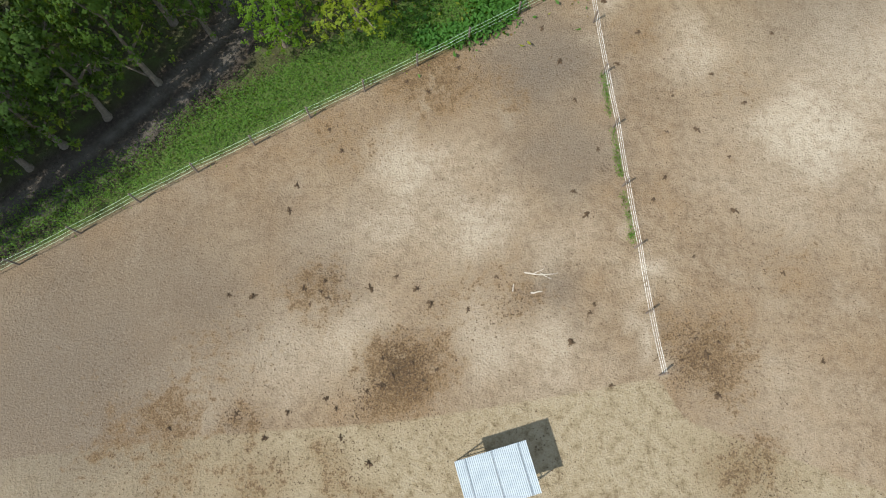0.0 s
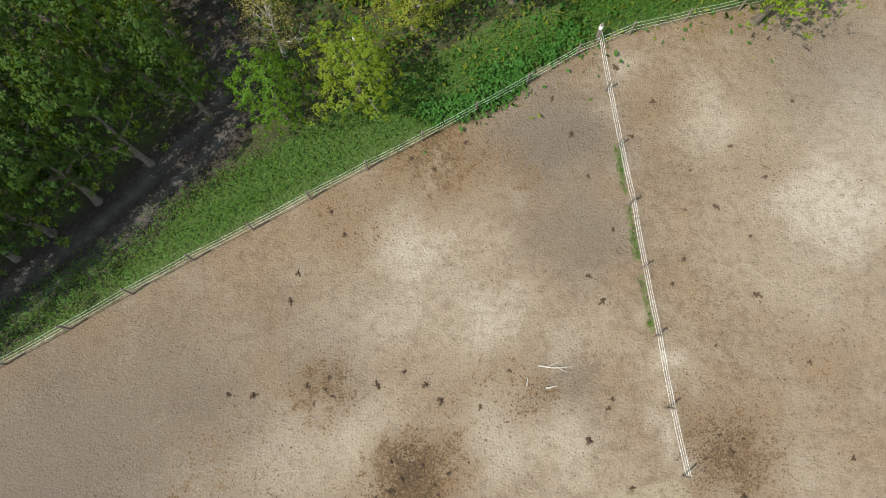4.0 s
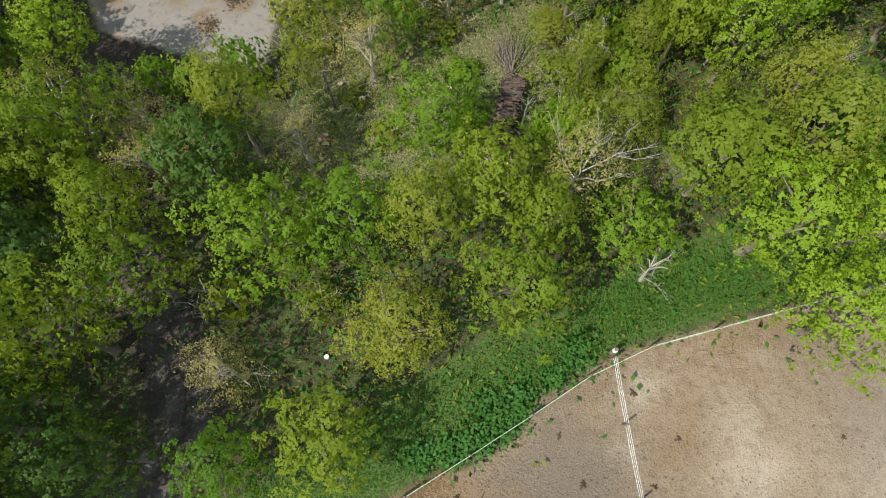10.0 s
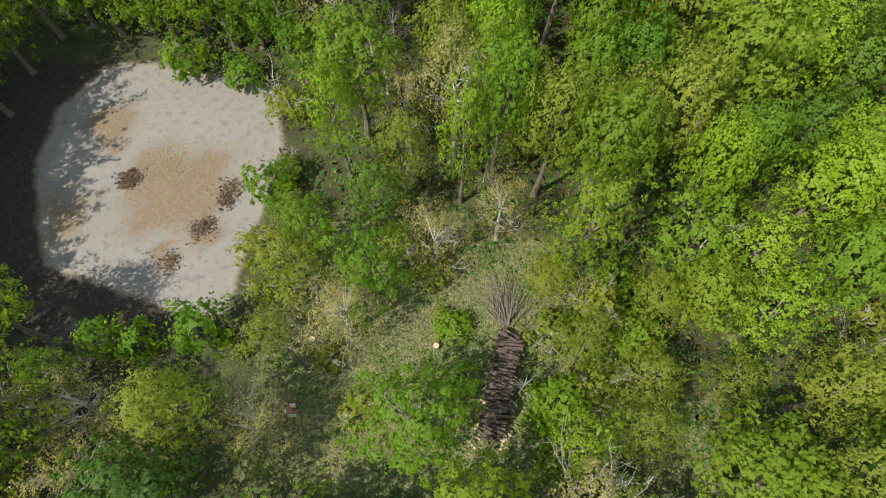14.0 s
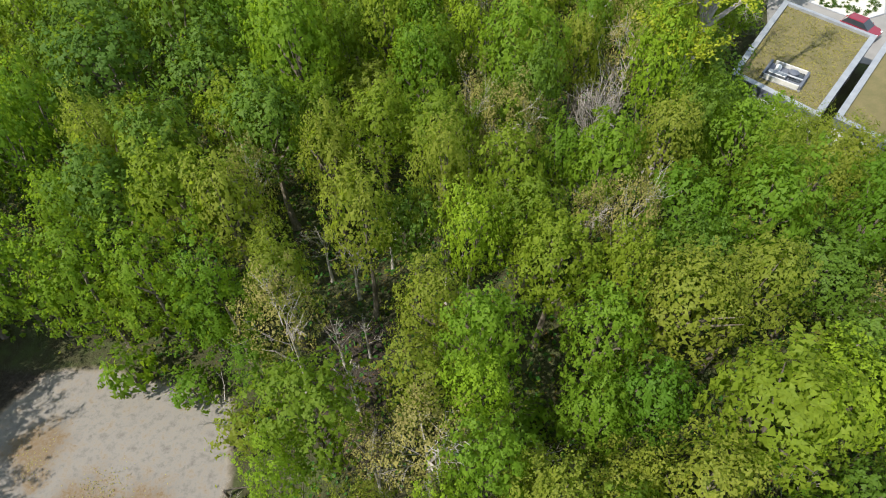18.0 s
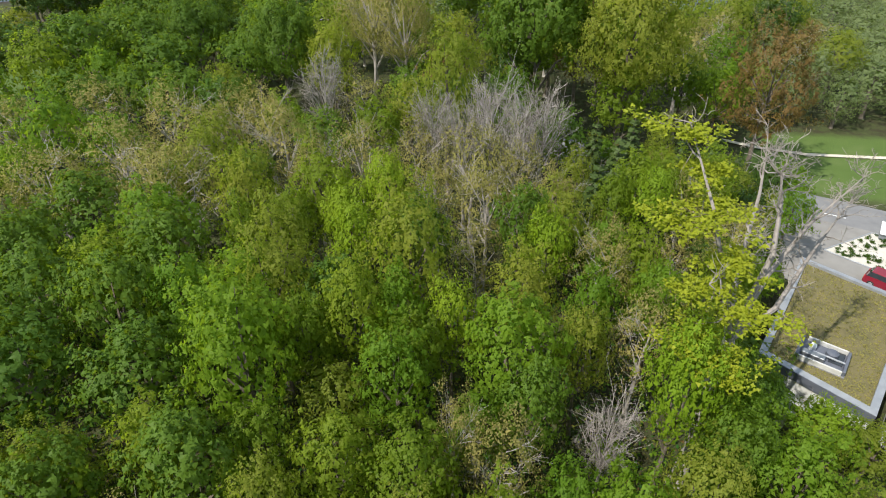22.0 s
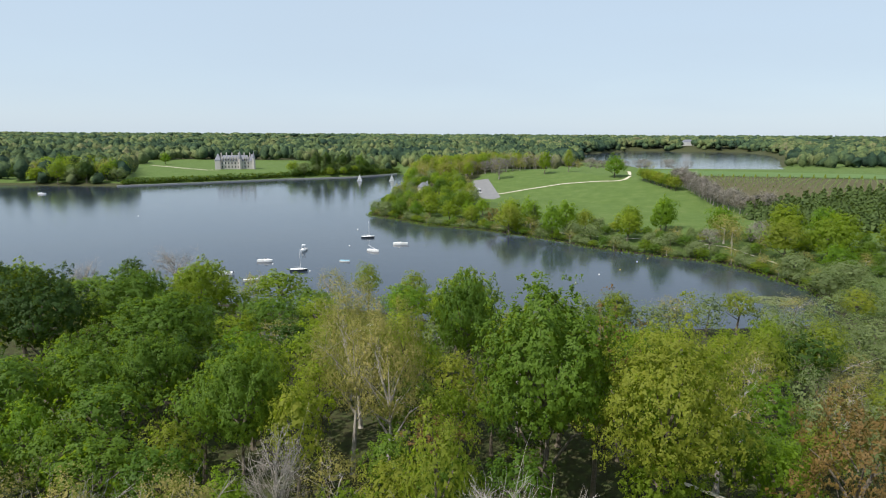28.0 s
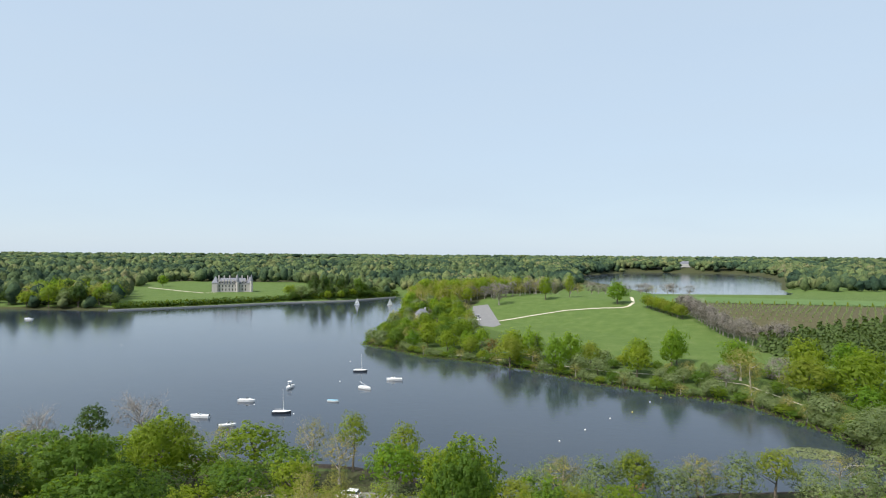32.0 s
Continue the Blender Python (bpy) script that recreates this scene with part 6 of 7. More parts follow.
v, fc = kites(np.column_stack([xy, 2.94 + rng.random(2600) * 0.05]), nr / np.linalg.norm(nr, axis=1, keepdims=True), 0.2, rng, 0.5)
tagged(new("roof_moss", array_mesh("roof_moss", v, fc, M["bud"])), "dry moss and sedum tufts on the flat roof", "moss", kind="stuff")
vent = holder("roof_plant_box", pose(30.95, 90.55, 2.92, 0, 0, -38), label="sunken grey ventilation unit with pale curbs on the roof", category="ventilation")
part("slab", Shape().box(0, 0, 0.04, 3.3, 2.7, 0.08, 0, 0.02), M["asphalt"], vent, "grey sheet slab")
part("well", Shape().box(0, 0, 0.1, 2.9, 2.4, 0.06, 0, 0.01), M["coping_dark"], vent, "dark sunken floor")
for x, y, sx, sy, paint in ((0.1, 1.2, 2.6, 0.13, "deck"), (0, -1.22, 2.8, 0.13, "deck"), (-1.5, 0, 0.2, 2.4, "coping_dark"), (1.5, 0, 0.2, 2.4, "coping_dark")):
    part("curb", Shape().box(x, y, 0.27, sx, sy, 0.4, 0, 0.02), M[paint], vent, "pale flashing" if paint != "coping_dark" else "")
part("duct", Shape().box(-0.55, -0.55, 0.32, 1.5, 0.5, 0.4, 0, 0.04), M["steel"], vent, "metal duct")
part("rail", Shape().box(0.3, -0.2, 0.42, 2.3, 0.12, 0.1, 0, 0.02), M["coping"], vent)
part("fan_housing", Shape().tube([(0.5, 0.35, 0.1), (0.5, 0.35, 0.5), (0.5, 0.35, 0.58)], [0.42, 0.42, 0.25], 14), M["coping_dark"], vent)
part("dome", Shape().tube([(-0.75, 0.3, 0.12), (-0.75, 0.3, 0.5), (-0.75, 0.3, 0.66), (-0.75, 0.3, 0.72)], [0.24, 0.24, 0.18, 0.06], 14), M["white"], vent, "white vent dome")
part("panel", Shape().box(0.85, 0.35, 0.18, 0.9, 1.4, 0.1, 0, 0.02), M["glass"], vent, "dark glazed panel")
deck = holder("white_ledge", pose(27.2, 87.6, 0), label="white painted ledge beside the flat-roofed house", category="wall")
part("slab", Shape().box(-0.2, 0.2, 1.1, 2.2, 0.5, 0.2, -48, 0.03), M["white"], deck)
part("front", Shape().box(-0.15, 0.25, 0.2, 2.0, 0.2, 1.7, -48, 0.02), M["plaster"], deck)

ROADLINE = [(18, 131), (34, 121.5), (44.3, 115.4), (46.6, 114.2), (54, 109.8), (75, 97.5), (110, 78)]


def ribbon(line, width, z, n=2, follow=False):
    """A flat strip along a line."""
    s, rows = Shape(), []
    for i, (x, y) in enumerate(line):
        a, b = line[max(0, i - 1)], line[min(len(line) - 1, i + 1)]
        d = Vector((b[0] - a[0], b[1] - a[1])).normalized()
        rows.append([(x - d.y * width * k, y + d.x * width * k, (ground_z(x - d.y * width * k, y + d.x * width * k) if follow else 0) + z) for k in (-0.5, 0.5)])
    s.add([p for r in rows for p in r], [(2 * i, 2 * i + 1, 2 * i + 3, 2 * i + 2) for i in range(len(rows) - 1)])
    return s


tagged(part("road", ribbon(ROADLINE, 7.4, -0.55), M["asphalt"]), "grey asphalt lane past the house", "road", kind="structure")
tagged(part("forecourt", Shape().prism([(35.5, 104), (42, 97.5), (60, 92), (62, 104), (45, 113.2), (39.3, 116.2)], -0.75, -0.535), M["paving"]), "pale asphalt forecourt in front of the house", "pavement", kind="structure")
dashes = holder("road_marking", label="broken white centre line painted on the lane", category="road marking", kind="structure")
for k in range(-1, 7):
    x, y = 44.26 + 4.6 * 0.875 * k * 1.28, 115.45 - 4.6 * 0.485 * k * 1.28
    part("dash", Shape().box(x + 1.15, y - 0.64, -0.545, 2.6, 0.13, 0.02, -29), M["white"], dashes)
tagged(part("lawn_path", ribbon([(32, 140.5), (35.4, 137.4), (39.3, 133.9), (44, 131), (49.3, 129), (58, 128), (75, 127.5)], 0.7, -0.55), M["path"]), "narrow pale path across the lawn", "path", kind="structure")
bed = holder("gravel_bed", pose(0, 0, 0), label="white gravel bed planted with small tufts", category="flower bed")
BED = [(41.3, 108.4), (47.6, 111.3), (50.2, 109.9), (48.2, 106), (45.0, 104.6)]
part("gravel", Shape().prism(BED, -0.6, -0.5), M["gravel"], bed, "white gravel")
for (x1, y1), (x2, y2) in zip(BED, BED[1:] + BED[:1]):
    part("edging", Shape().box((x1 + x2) / 2, (y1 + y2) / 2, -0.5, math.hypot(x2 - x1, y2 - y1), 0.12, 0.16, math.degrees(math.atan2(y2 - y1, x2 - x1)), 0.015), M["coping"], bed)
rng = np.random.default_rng(12)
tuft = None
for k in range(170):
    x, y = rng.uniform(41.4, 50), rng.uniform(104.7, 111.2)
    if edge_distance(x, y, BED) < 0.3:
        continue
    if tuft is None:
        p = rng.normal(0, 0.13, (40, 3)) * [1, 1, 0.6] + [0, 0, 0.16]
        nr = rng.normal(0, 0.7, (40, 3)) + [0, 0, 0.5]
        v, fc = kites(p, nr / np.linalg.norm(nr, axis=1, keepdims=True), 0.22, rng, 0.35)
        tuft = tagged(new("tuft", array_mesh("tuft", v, fc, M["dark"])), "small dark green tuft in white gravel", "plant", "tufts in the gravel")
        ob = tuft
    else:
        ob = copy_thing(tuft, Matrix.Identity(4))
    ob.matrix_basis = pose(x, y, -0.5, 0, 0, k * 40) @ Matrix.Scale(rng.uniform(0.6, 1.1), 4)
board = holder("notice_board", pose(48.6, 110.1, -0.55, 0, 0, -28), label="large pale notice board on a plinth in the gravel", category="sign")
part("plinth", Shape().box(0, 0, 0.35, 1.8, 0.7, 0.7, 0, 0.03), M["coping"], board)
panel = Shape().ring_loft([[(-1.0, -0.55, 0.75), (1.0, -0.55, 0.75), (1.0, 0.75, 1.5), (-1.0, 0.75, 1.5)], [(-1.0, -0.59, 0.82), (1.0, -0.59, 0.82), (1.0, 0.71, 1.57), (-1.0, 0.71, 1.57)]])
part("panel", panel, M["white"], board, "tilted white panel")


def car(x, y, z, turn, paint, label, length=4.0):
    """A small hatchback, nose towards its own +y."""
    thing = holder("parked_car", pose(x, y, z, 0, 0, turn), label=label, category="car")
    L, w = length, 0.86

    def section(y0, half, low, high, tuck):
        return [(-half, y0, low), (-half * 1.0, y0, (low + high) / 2), (-half * tuck, y0, high), (half * tuck, y0, high), (half, y0, (low + high) / 2), (half, y0, low)]
    body = [section(-L / 2, w * 0.86, 0.35, 0.78, 0.9), section(-L / 2 + 0.15, w * 0.98, 0.22, 0.95, 0.93), section(-L * 0.2, w, 0.2, 0.98, 0.95), section(L * 0.2, w, 0.2, 0.95, 0.95),
            section(L * 0.4, w * 0.97, 0.22, 0.85, 0.92), section(L / 2, w * 0.8, 0.34, 0.68, 0.85)]
    part("body", Shape().ring_loft(body), M[paint], thing, smooth=False)
    cabin = [[(-w * 0.92, -L * 0.46, 0.94), (w * 0.92, -L * 0.46, 0.94), (w * 0.92, L * 0.24, 0.93), (-w * 0.92, L * 0.24, 0.93)], [(-w * 0.74, -L * 0.37, 1.4), (w * 0.74, -L * 0.37, 1.4), (w * 0.74, L * 0.04, 1.42), (-w * 0.74, L * 0.04, 1.42)]]
    part("glazing", Shape().ring_loft(cabin), M["glass"], thing, "dark car glass")
    part("roof", Shape().ring_loft([[(-w * 0.76, -L * 0.38, 1.395), (w * 0.76, -L * 0.38, 1.395), (w * 0.76, L * 0.05, 1.415), (-w * 0.76, L * 0.05, 1.415)], [(-w * 0.66, -L * 0.33, 1.46), (w * 0.66, -L * 0.33, 1.46), (w * 0.66, L * 0.01, 1.48), (-w * 0.66, L * 0.01, 1.48)]]), M[paint], thing)
    for sx in (-1, 1):
        for sy in (-0.3, 0.31):
            wheel = part("wheel", Shape().tube([(sx * w * 0.82, L * sy, 0.3), (sx * w * 1.01, L * sy, 0.3)], [0.3, 0.3], 14), M["tyre"], thing)
            part("rim", Shape().tube([(sx * w * 1.0, L * sy, 0.3), (sx * w * 1.03, L * sy, 0.3)], [0.19, 0.16], 10), M["rim"], wheel)
        part("headlight", Shape().box(sx * w * 0.66, L * 0.475, 0.68, 0.32, 0.14, 0.14, 0, 0.02), M["lamp_clear"], thing)
        part("tail_light", Shape().box(sx * w * 0.8, -L * 0.485, 0.76, 0.18, 0.1, 0.26, 0, 0.02), M["lamp_red"], thing)
        part("door_mirror", Shape().box(sx * w * 1.08, L * 0.17, 0.98, 0.2, 0.12, 0.13, 0, 0.03), M[paint], thing)
    return thing


car(43.9, 102.5, -0.53, 222, "red_car", "small red hatchback parked on the forecourt", 3.7)
car(-11.4, 197.2, ground_z(-11.4, 197.2) + 0.03, 78, "white", "white estate car parked under shore trees", 4.3)
tagged(part("shore_lane", ribbon([(-40, 193), (-22, 195.5), (-8, 197), (8, 194)], 6, 0.06, follow=True), M["paving"]), "pale lane and parking under the shore trees", "road", kind="structure")
rail = holder("lawn_fence", label="low brown rail fence round a lawn", category="fence")
for k in range(9):
    x, y = -62 + k * 2, 152.5 + 0.1 * k
    part("post", Shape().box(x, y, ground_z(x, y) + 0.45, 0.12, 0.12, 1.1, 0, 0.01), M["post"], rail)
for h in (0.5, 0.9):
    part("rail", Shape().tube([(-62, 152.5, -0.7 + h), (-46, 153.3, -0.7 + h)], [0.06, 0.06], 6), M["post"], rail)


def half_dead_maple(x, y):
    """A very tall forked maple: one side bare, crooked and bleached, the other in flat tiers of yellow-green leaves."""
    rng = np.random.default_rng(21)
    thing = holder("maple_tree", pose(x, y, -0.7), label="tall half-dead maple with yellow-green tiers and bleached limbs", category="tree")
    fork = np.array([0.3, 0.4, 12.5])
    part("trunk", Shape().tube([(0, 0, -0.3), (0, 0, 0.6), (0.25, 0.1, 5), (0.1, 0.3, 9), tuple(fork)], [0.7, 0.5, 0.42, 0.37, 0.33], 9), M["bark_pale"], thing)

    def branch(shape, p, d, r, ln, depth):
        pts, radii = [p], [r]
        for k in range(4):
            d = d + rng.normal(0, 0.28, 3) + [0, 0, 0.05]
            d /= np.linalg.norm(d)
            p = p + d * ln / 4
            pts.append(p)
            radii.append(max(0.012, r * (1 - 0.2 * (k + 1))))
        shape.tube(pts, radii, 5 if depth < 2 else 3, False)
        if depth < 3:
            for k in range(4 if depth == 0 else 3):
                nd = d + rng.normal(0, 0.75, 3)
                branch(shape, pts[1 + k % 4], nd / np.linalg.norm(nd), radii[1 + k % 4] * 0.6, ln * rng.uniform(0.45, 0.7), depth + 1)

    for bare, way in ((1, ((1.4, 1.2, 17.5), (1.9, 2.8, 19.5), (1.2, 2.6, 21.4))), (1, ((2.2, 2.2, 15.5), (4.6, 4.0, 17.5), (8.2, 6.4, 19.0))), (1, ((0.8, 2.6, 15.0), (2.2, 5.4, 18.5), (2.6, 6.8, 20.5))),
                      (1, ((2.6, 1.2, 14.0), (6.6, 5.4, 15.5), (9.0, 7.6, 16.6))), (0, ((-1.0, 1.2, 17.0), (-2.2, 1.2, 20.2), (-3.0, 4.2, 23.2))), (0, ((-0.8, -0.6, 15.0), (-1.2, -1.4, 16.4), (-2.6, -1.2, 17.6)))):
        way = [fork] + [np.array(p) for p in way]
        limb = Shape().tube(way, [0.2, 0.14, 0.085, 0.03], 6, False)
        for a, b, r in zip(way[1:], way[2:] + way[-1:], (0.06, 0.05, 0.035)):
            for k in range(5 if bare else 2):
                d = (b - a) * 0.12 + rng.normal(0, 0.8, 3) + [0, 0, 0.35]
                branch(limb, a + (b - a) * rng.random(), d / np.linalg.norm(d), r, rng.uniform(1.2, 2.0), 1 if bare else 2)
        part("limb", limb, M["bleached_limb"], thing, "bleached crooked limb")
    off, nr = [], []
    for cx, cy, cz, r, thick in ((-3.2, 4.0, 23.0, 1.6, 0.6), (-2.0, 3.2, 21.2, 1.5, 0.5), (-2.3, 1.0, 20.2, 1.8, 0.6), (-3.6, 1.6, 19.2, 1.3, 0.5), (-1.2, 0.0, 18.0, 1.6, 0.6), (-0.8, -1.6, 16.4, 1.7, 0.8), (-2.8, -1.0, 17.2, 1.3, 0.6), (-2.2, -1.6, 14.4, 1.8, 0.9), (-0.6, -2.2, 13.4, 1.6, 0.9)):
        n = int(520 * r)
        k = rng.normal(0, 0.5, (16, 3)) * [r, r, thick * 0.5]
        off.append(k[rng.integers(0, 16, n)] + rng.normal(0, 0.2, (n, 3)) * [r * 0.9, r * 0.9, thick] + [cx, cy, cz])
        nr.append(rng.normal(0, 0.45, (n, 3)) + [0, 0, 1.0])
    off, nr = np.concatenate(off), np.concatenate(nr)
    nr /= np.linalg.norm(nr, axis=1, keepdims=True)
    v, f = kites(off, nr, 0.19, rng, 0.75, True)
    crown = new("crown", array_mesh("crown", v, f, M["gold"], normals=np.repeat(nr, 3, 0)))
    crown.parent = thing


half_dead_maple(18.9, 82.8)

# ---- lake ----
def boat(x, y, turn, length, kind, label, hull="white"):
    """A moored boat, bow towards its own +x."""
    thing = holder("moored_boat", pose(x, y, LAKE, 0, 0, turn) @ Matrix.Scale(0.93, 4), label=label, category="boat", group="boats on the lake")
    L, W = length, length * 0.36
    rings = []
    for f, wf, rise in ((-0.5, 0.78, 0.0), (-0.25, 0.98, 0.0), (0.0, 1.0, 0.02), (0.25, 0.8, 0.08), (0.42, 0.4, 0.16), (0.5, 0.04, 0.22)):
        w, top, x0 = W / 2 * wf, 0.12 * L + rise * 0.5, f * L
        rings.append([(x0, -w, top), (x0 - 0.01 * L, -w * 0.85, 0.02), (x0 - 0.02 * L, 0, -0.18), (x0 - 0.01 * L, w * 0.85, 0.02), (x0, w, top)])
    part("hull", Shape().ring_loft(rings), M[hull], thing)
    part("gunwale", Shape().ring_loft([[(r[0][0] * 0.985, r[0][1] * s, r[0][2] + 0.01) for s in (1.0,)] + [(r[0][0] * 0.985, r[0][1] * 0.9, r[0][2] + 0.05), (r[4][0] * 0.985, r[4][1] * 0.9, r[4][2] + 0.05), (r[4][0] * 0.985, r[4][1], r[4][2] + 0.01)] for r in rings]), M["white" if kind != "cover" else "cover"], thing, "moulded deck")
    d = 0.12 * L
    if kind in ("motor", "cruiser"):
        part("cabin", Shape().ring_loft([[(-0.05 * L, -W * 0.3, d), (0.28 * L, -W * 0.2, d), (0.28 * L, W * 0.2, d), (-0.05 * L, W * 0.3, d)], [(-0.02 * L, -W * 0.26, d + 0.55), (0.16 * L, -W * 0.16, d + 0.5), (0.16 * L, W * 0.16, d + 0.5), (-0.02 * L, W * 0.26, d + 0.55)]]), M["white"], thing)
        part("windscreen", Shape().ring_loft([[(0.0, -W * 0.27, d + 0.42), (0.19 * L, -W * 0.17, d + 0.3), (0.19 * L, W * 0.17, d + 0.3), (0.0, W * 0.27, d + 0.42)], [(0.0, -W * 0.26, d + 0.7), (0.1 * L, -W * 0.16, d + 0.68), (0.1 * L, W * 0.16, d + 0.68), (0.0, W * 0.26, d + 0.7)]]), M["glass"], thing)
        part("cockpit", Shape().box(-0.25 * L, 0, d + 0.03, 0.34 * L, W * 0.66, 0.08, 0, 0.02), M["deck"], thing)
        part("outboard_motor", Shape().box(-0.53 * L, 0, d + 0.12, 0.22, 0.3, 0.7, 0, 0.05), M["hull_dark"], thing)
    if kind == "cruiser":
        for sy in (-1, 1):
            for sx in (-0.08, 0.08):
                part("stanchion", Shape().tube([(sx * L, sy * W * 0.3, d), (sx * L, sy * W * 0.28, d + 1.7)], [0.04, 0.04], 5), M["white"], thing)
        part("hardtop", Shape().box(0, 0, d + 1.72, 0.3 * L, W * 0.7, 0.07, 0, 0.02), M["white"], thing)
    if kind in ("sail", "stowed", "sailing"):
        part("coachroof", Shape().box(0.08 * L, 0, d + 0.14, 0.34 * L, W * 0.45, 0.26, 0, 0.06), M["white"], thing)
        lean = 0.9 if kind != "stowed" else 0.0
        mast = [(0.1 * L, 0, d), (0.1 * L - 0.04 * L, 0, d + L * 1.15)] if kind != "stowed" else [(0.22 * L, 0, d + 0.3), (-0.5 * L, 0.1, d + 1.5)]
        part("mast", Shape().tube(mast, [0.06, 0.045], 6), M["white"], thing)
        if kind == "sail":
            part("boom", Shape().tube([(0.09 * L, 0, d + 0.6), (-0.34 * L, 0, d + 0.62)], [0.07, 0.06], 6), M["deck"], thing)
            for sy in (-1, 1):
                part("shroud", Shape().tube([(0.06 * L, sy * W * 0.45, d), (0.06 * L, 0, d + L * 1.1)], [0.012, 0.012], 3), M["steel"], thing)
    if kind == "sailing":
        a, b, c = (0.08 * L, 0, d + 0.5), (-0.42 * L, 0.25, d + 0.6), (0.05 * L, 0, d + L * 1.2)
        part("mainsail", Shape().ring_loft([[a, b, c], [(p[0], p[1] + 0.03, p[2]) for p in (a, b, c)]]), M["sail"], thing, "white sail")
        a, b, c = (0.46 * L, 0, d + 0.3), (0.12 * L, 0.15, d + 0.4), (0.1 * L, 0, d + L * 0.95)
        part("jib", Shape().ring_loft([[a, b, c], [(p[0], p[1] + 0.03, p[2]) for p in (a, b, c)]]), M["sail"], thing, "white sail")
    return thing


for spec in ((-269.8, 488.5, 170, 6.5, "motor", "white motorboat far out on the lake"), (-46.0, 289.9, 265, 5.4, "cruiser", "white fishing boat with a hardtop frame"), (-54.0, 270.9, -8, 5.6, "motor", "white cabin motorboat at its mooring"),
             (-60.8, 252.8, 172, 5.8, "motor", "white motorboat near the shore trees"), (-21.1, 290.0, -35, 5.4, "stowed", "white sailing boat with its mast lowered"), (-12.6, 304.0, 180, 5.9, "motor", "white motor cruiser at its mooring"),
             (-28.2, 271.8, -12, 3.8, "cover", "small dinghy under a pale blue cover"), (-50.3, 244.5, 20, 4.6, "motor", "white motorboat half hidden by trees"), (-73.3, 623.7, 20, 5.0, "sailing", "white-sailed dinghy under way"), (-44.8, 626.1, 30, 5.0, "sailing", "white-sailed dinghy near the far bank")):
    boat(*spec)
boat(-39.9, 257.6, 5, 5.6, "sail", "sailing boat with a dark hull and bare mast", "hull_dark")
boat(-26.8, 319.1, 3, 5.6, "sail", "dark-hulled sailing boat with a bare mast", "hull_dark")
buoy = None
for x, y, paint in ((-31.2, 300.4, 0), (33, 234.4, 0), (41.3, 244.1, 0), (50.6, 255.2, 0), (58.7, 262.1, 1), (67.7, 274.4, 0), (73, 280, 1), (-50.5, 267, 0), (-36.4, 257, 0), (-34, 340, 0), (-150, 380, 0)):
    b = holder("mooring_buoy", pose(x, y, LAKE), label=("small yellow" if paint else "small white") + " mooring buoy on the water", category="buoy", group="mooring buoys")
    part("float", Shape().ring_loft([[(0.22 * math.cos(j * 0.785) * u, 0.22 * math.sin(j * 0.785) * u, v * 0.75) for j in range(8)] for u, v in ((0.5, -0.2), (1, 0.05), (0.85, 0.25), (0.3, 0.38))]), M["yellow" if paint else "white"], b)
    part("ring", Shape().tube([(0, 0, 0.27), (0, 0, 0.38)], [0.05, 0.03], 6), M["steel"], b)
rng = np.random.default_rng(5)
pads = Shape()
for _ in range(420):
    a, r = rng.uniform(0, 6.28), math.sqrt(rng.random())
    x, y, k = 88.5 + 6.5 * r * math.cos(a) + rng.normal(0, 0.3), 227 + 4.2 * r * math.sin(a), rng.uniform(0.2, 0.45)
    pads.add([(x + k * math.cos(j * 1.047), y + k * math.sin(j * 1.047), LAKE + 0.03 + (0.04 if j % 2 else 0)) for j in range(6)], [tuple(range(6))])
tagged(part("lily_pads", pads, M["lily"]), "patch of yellow-green lily leaves on the water", "water lilies", kind="stuff")


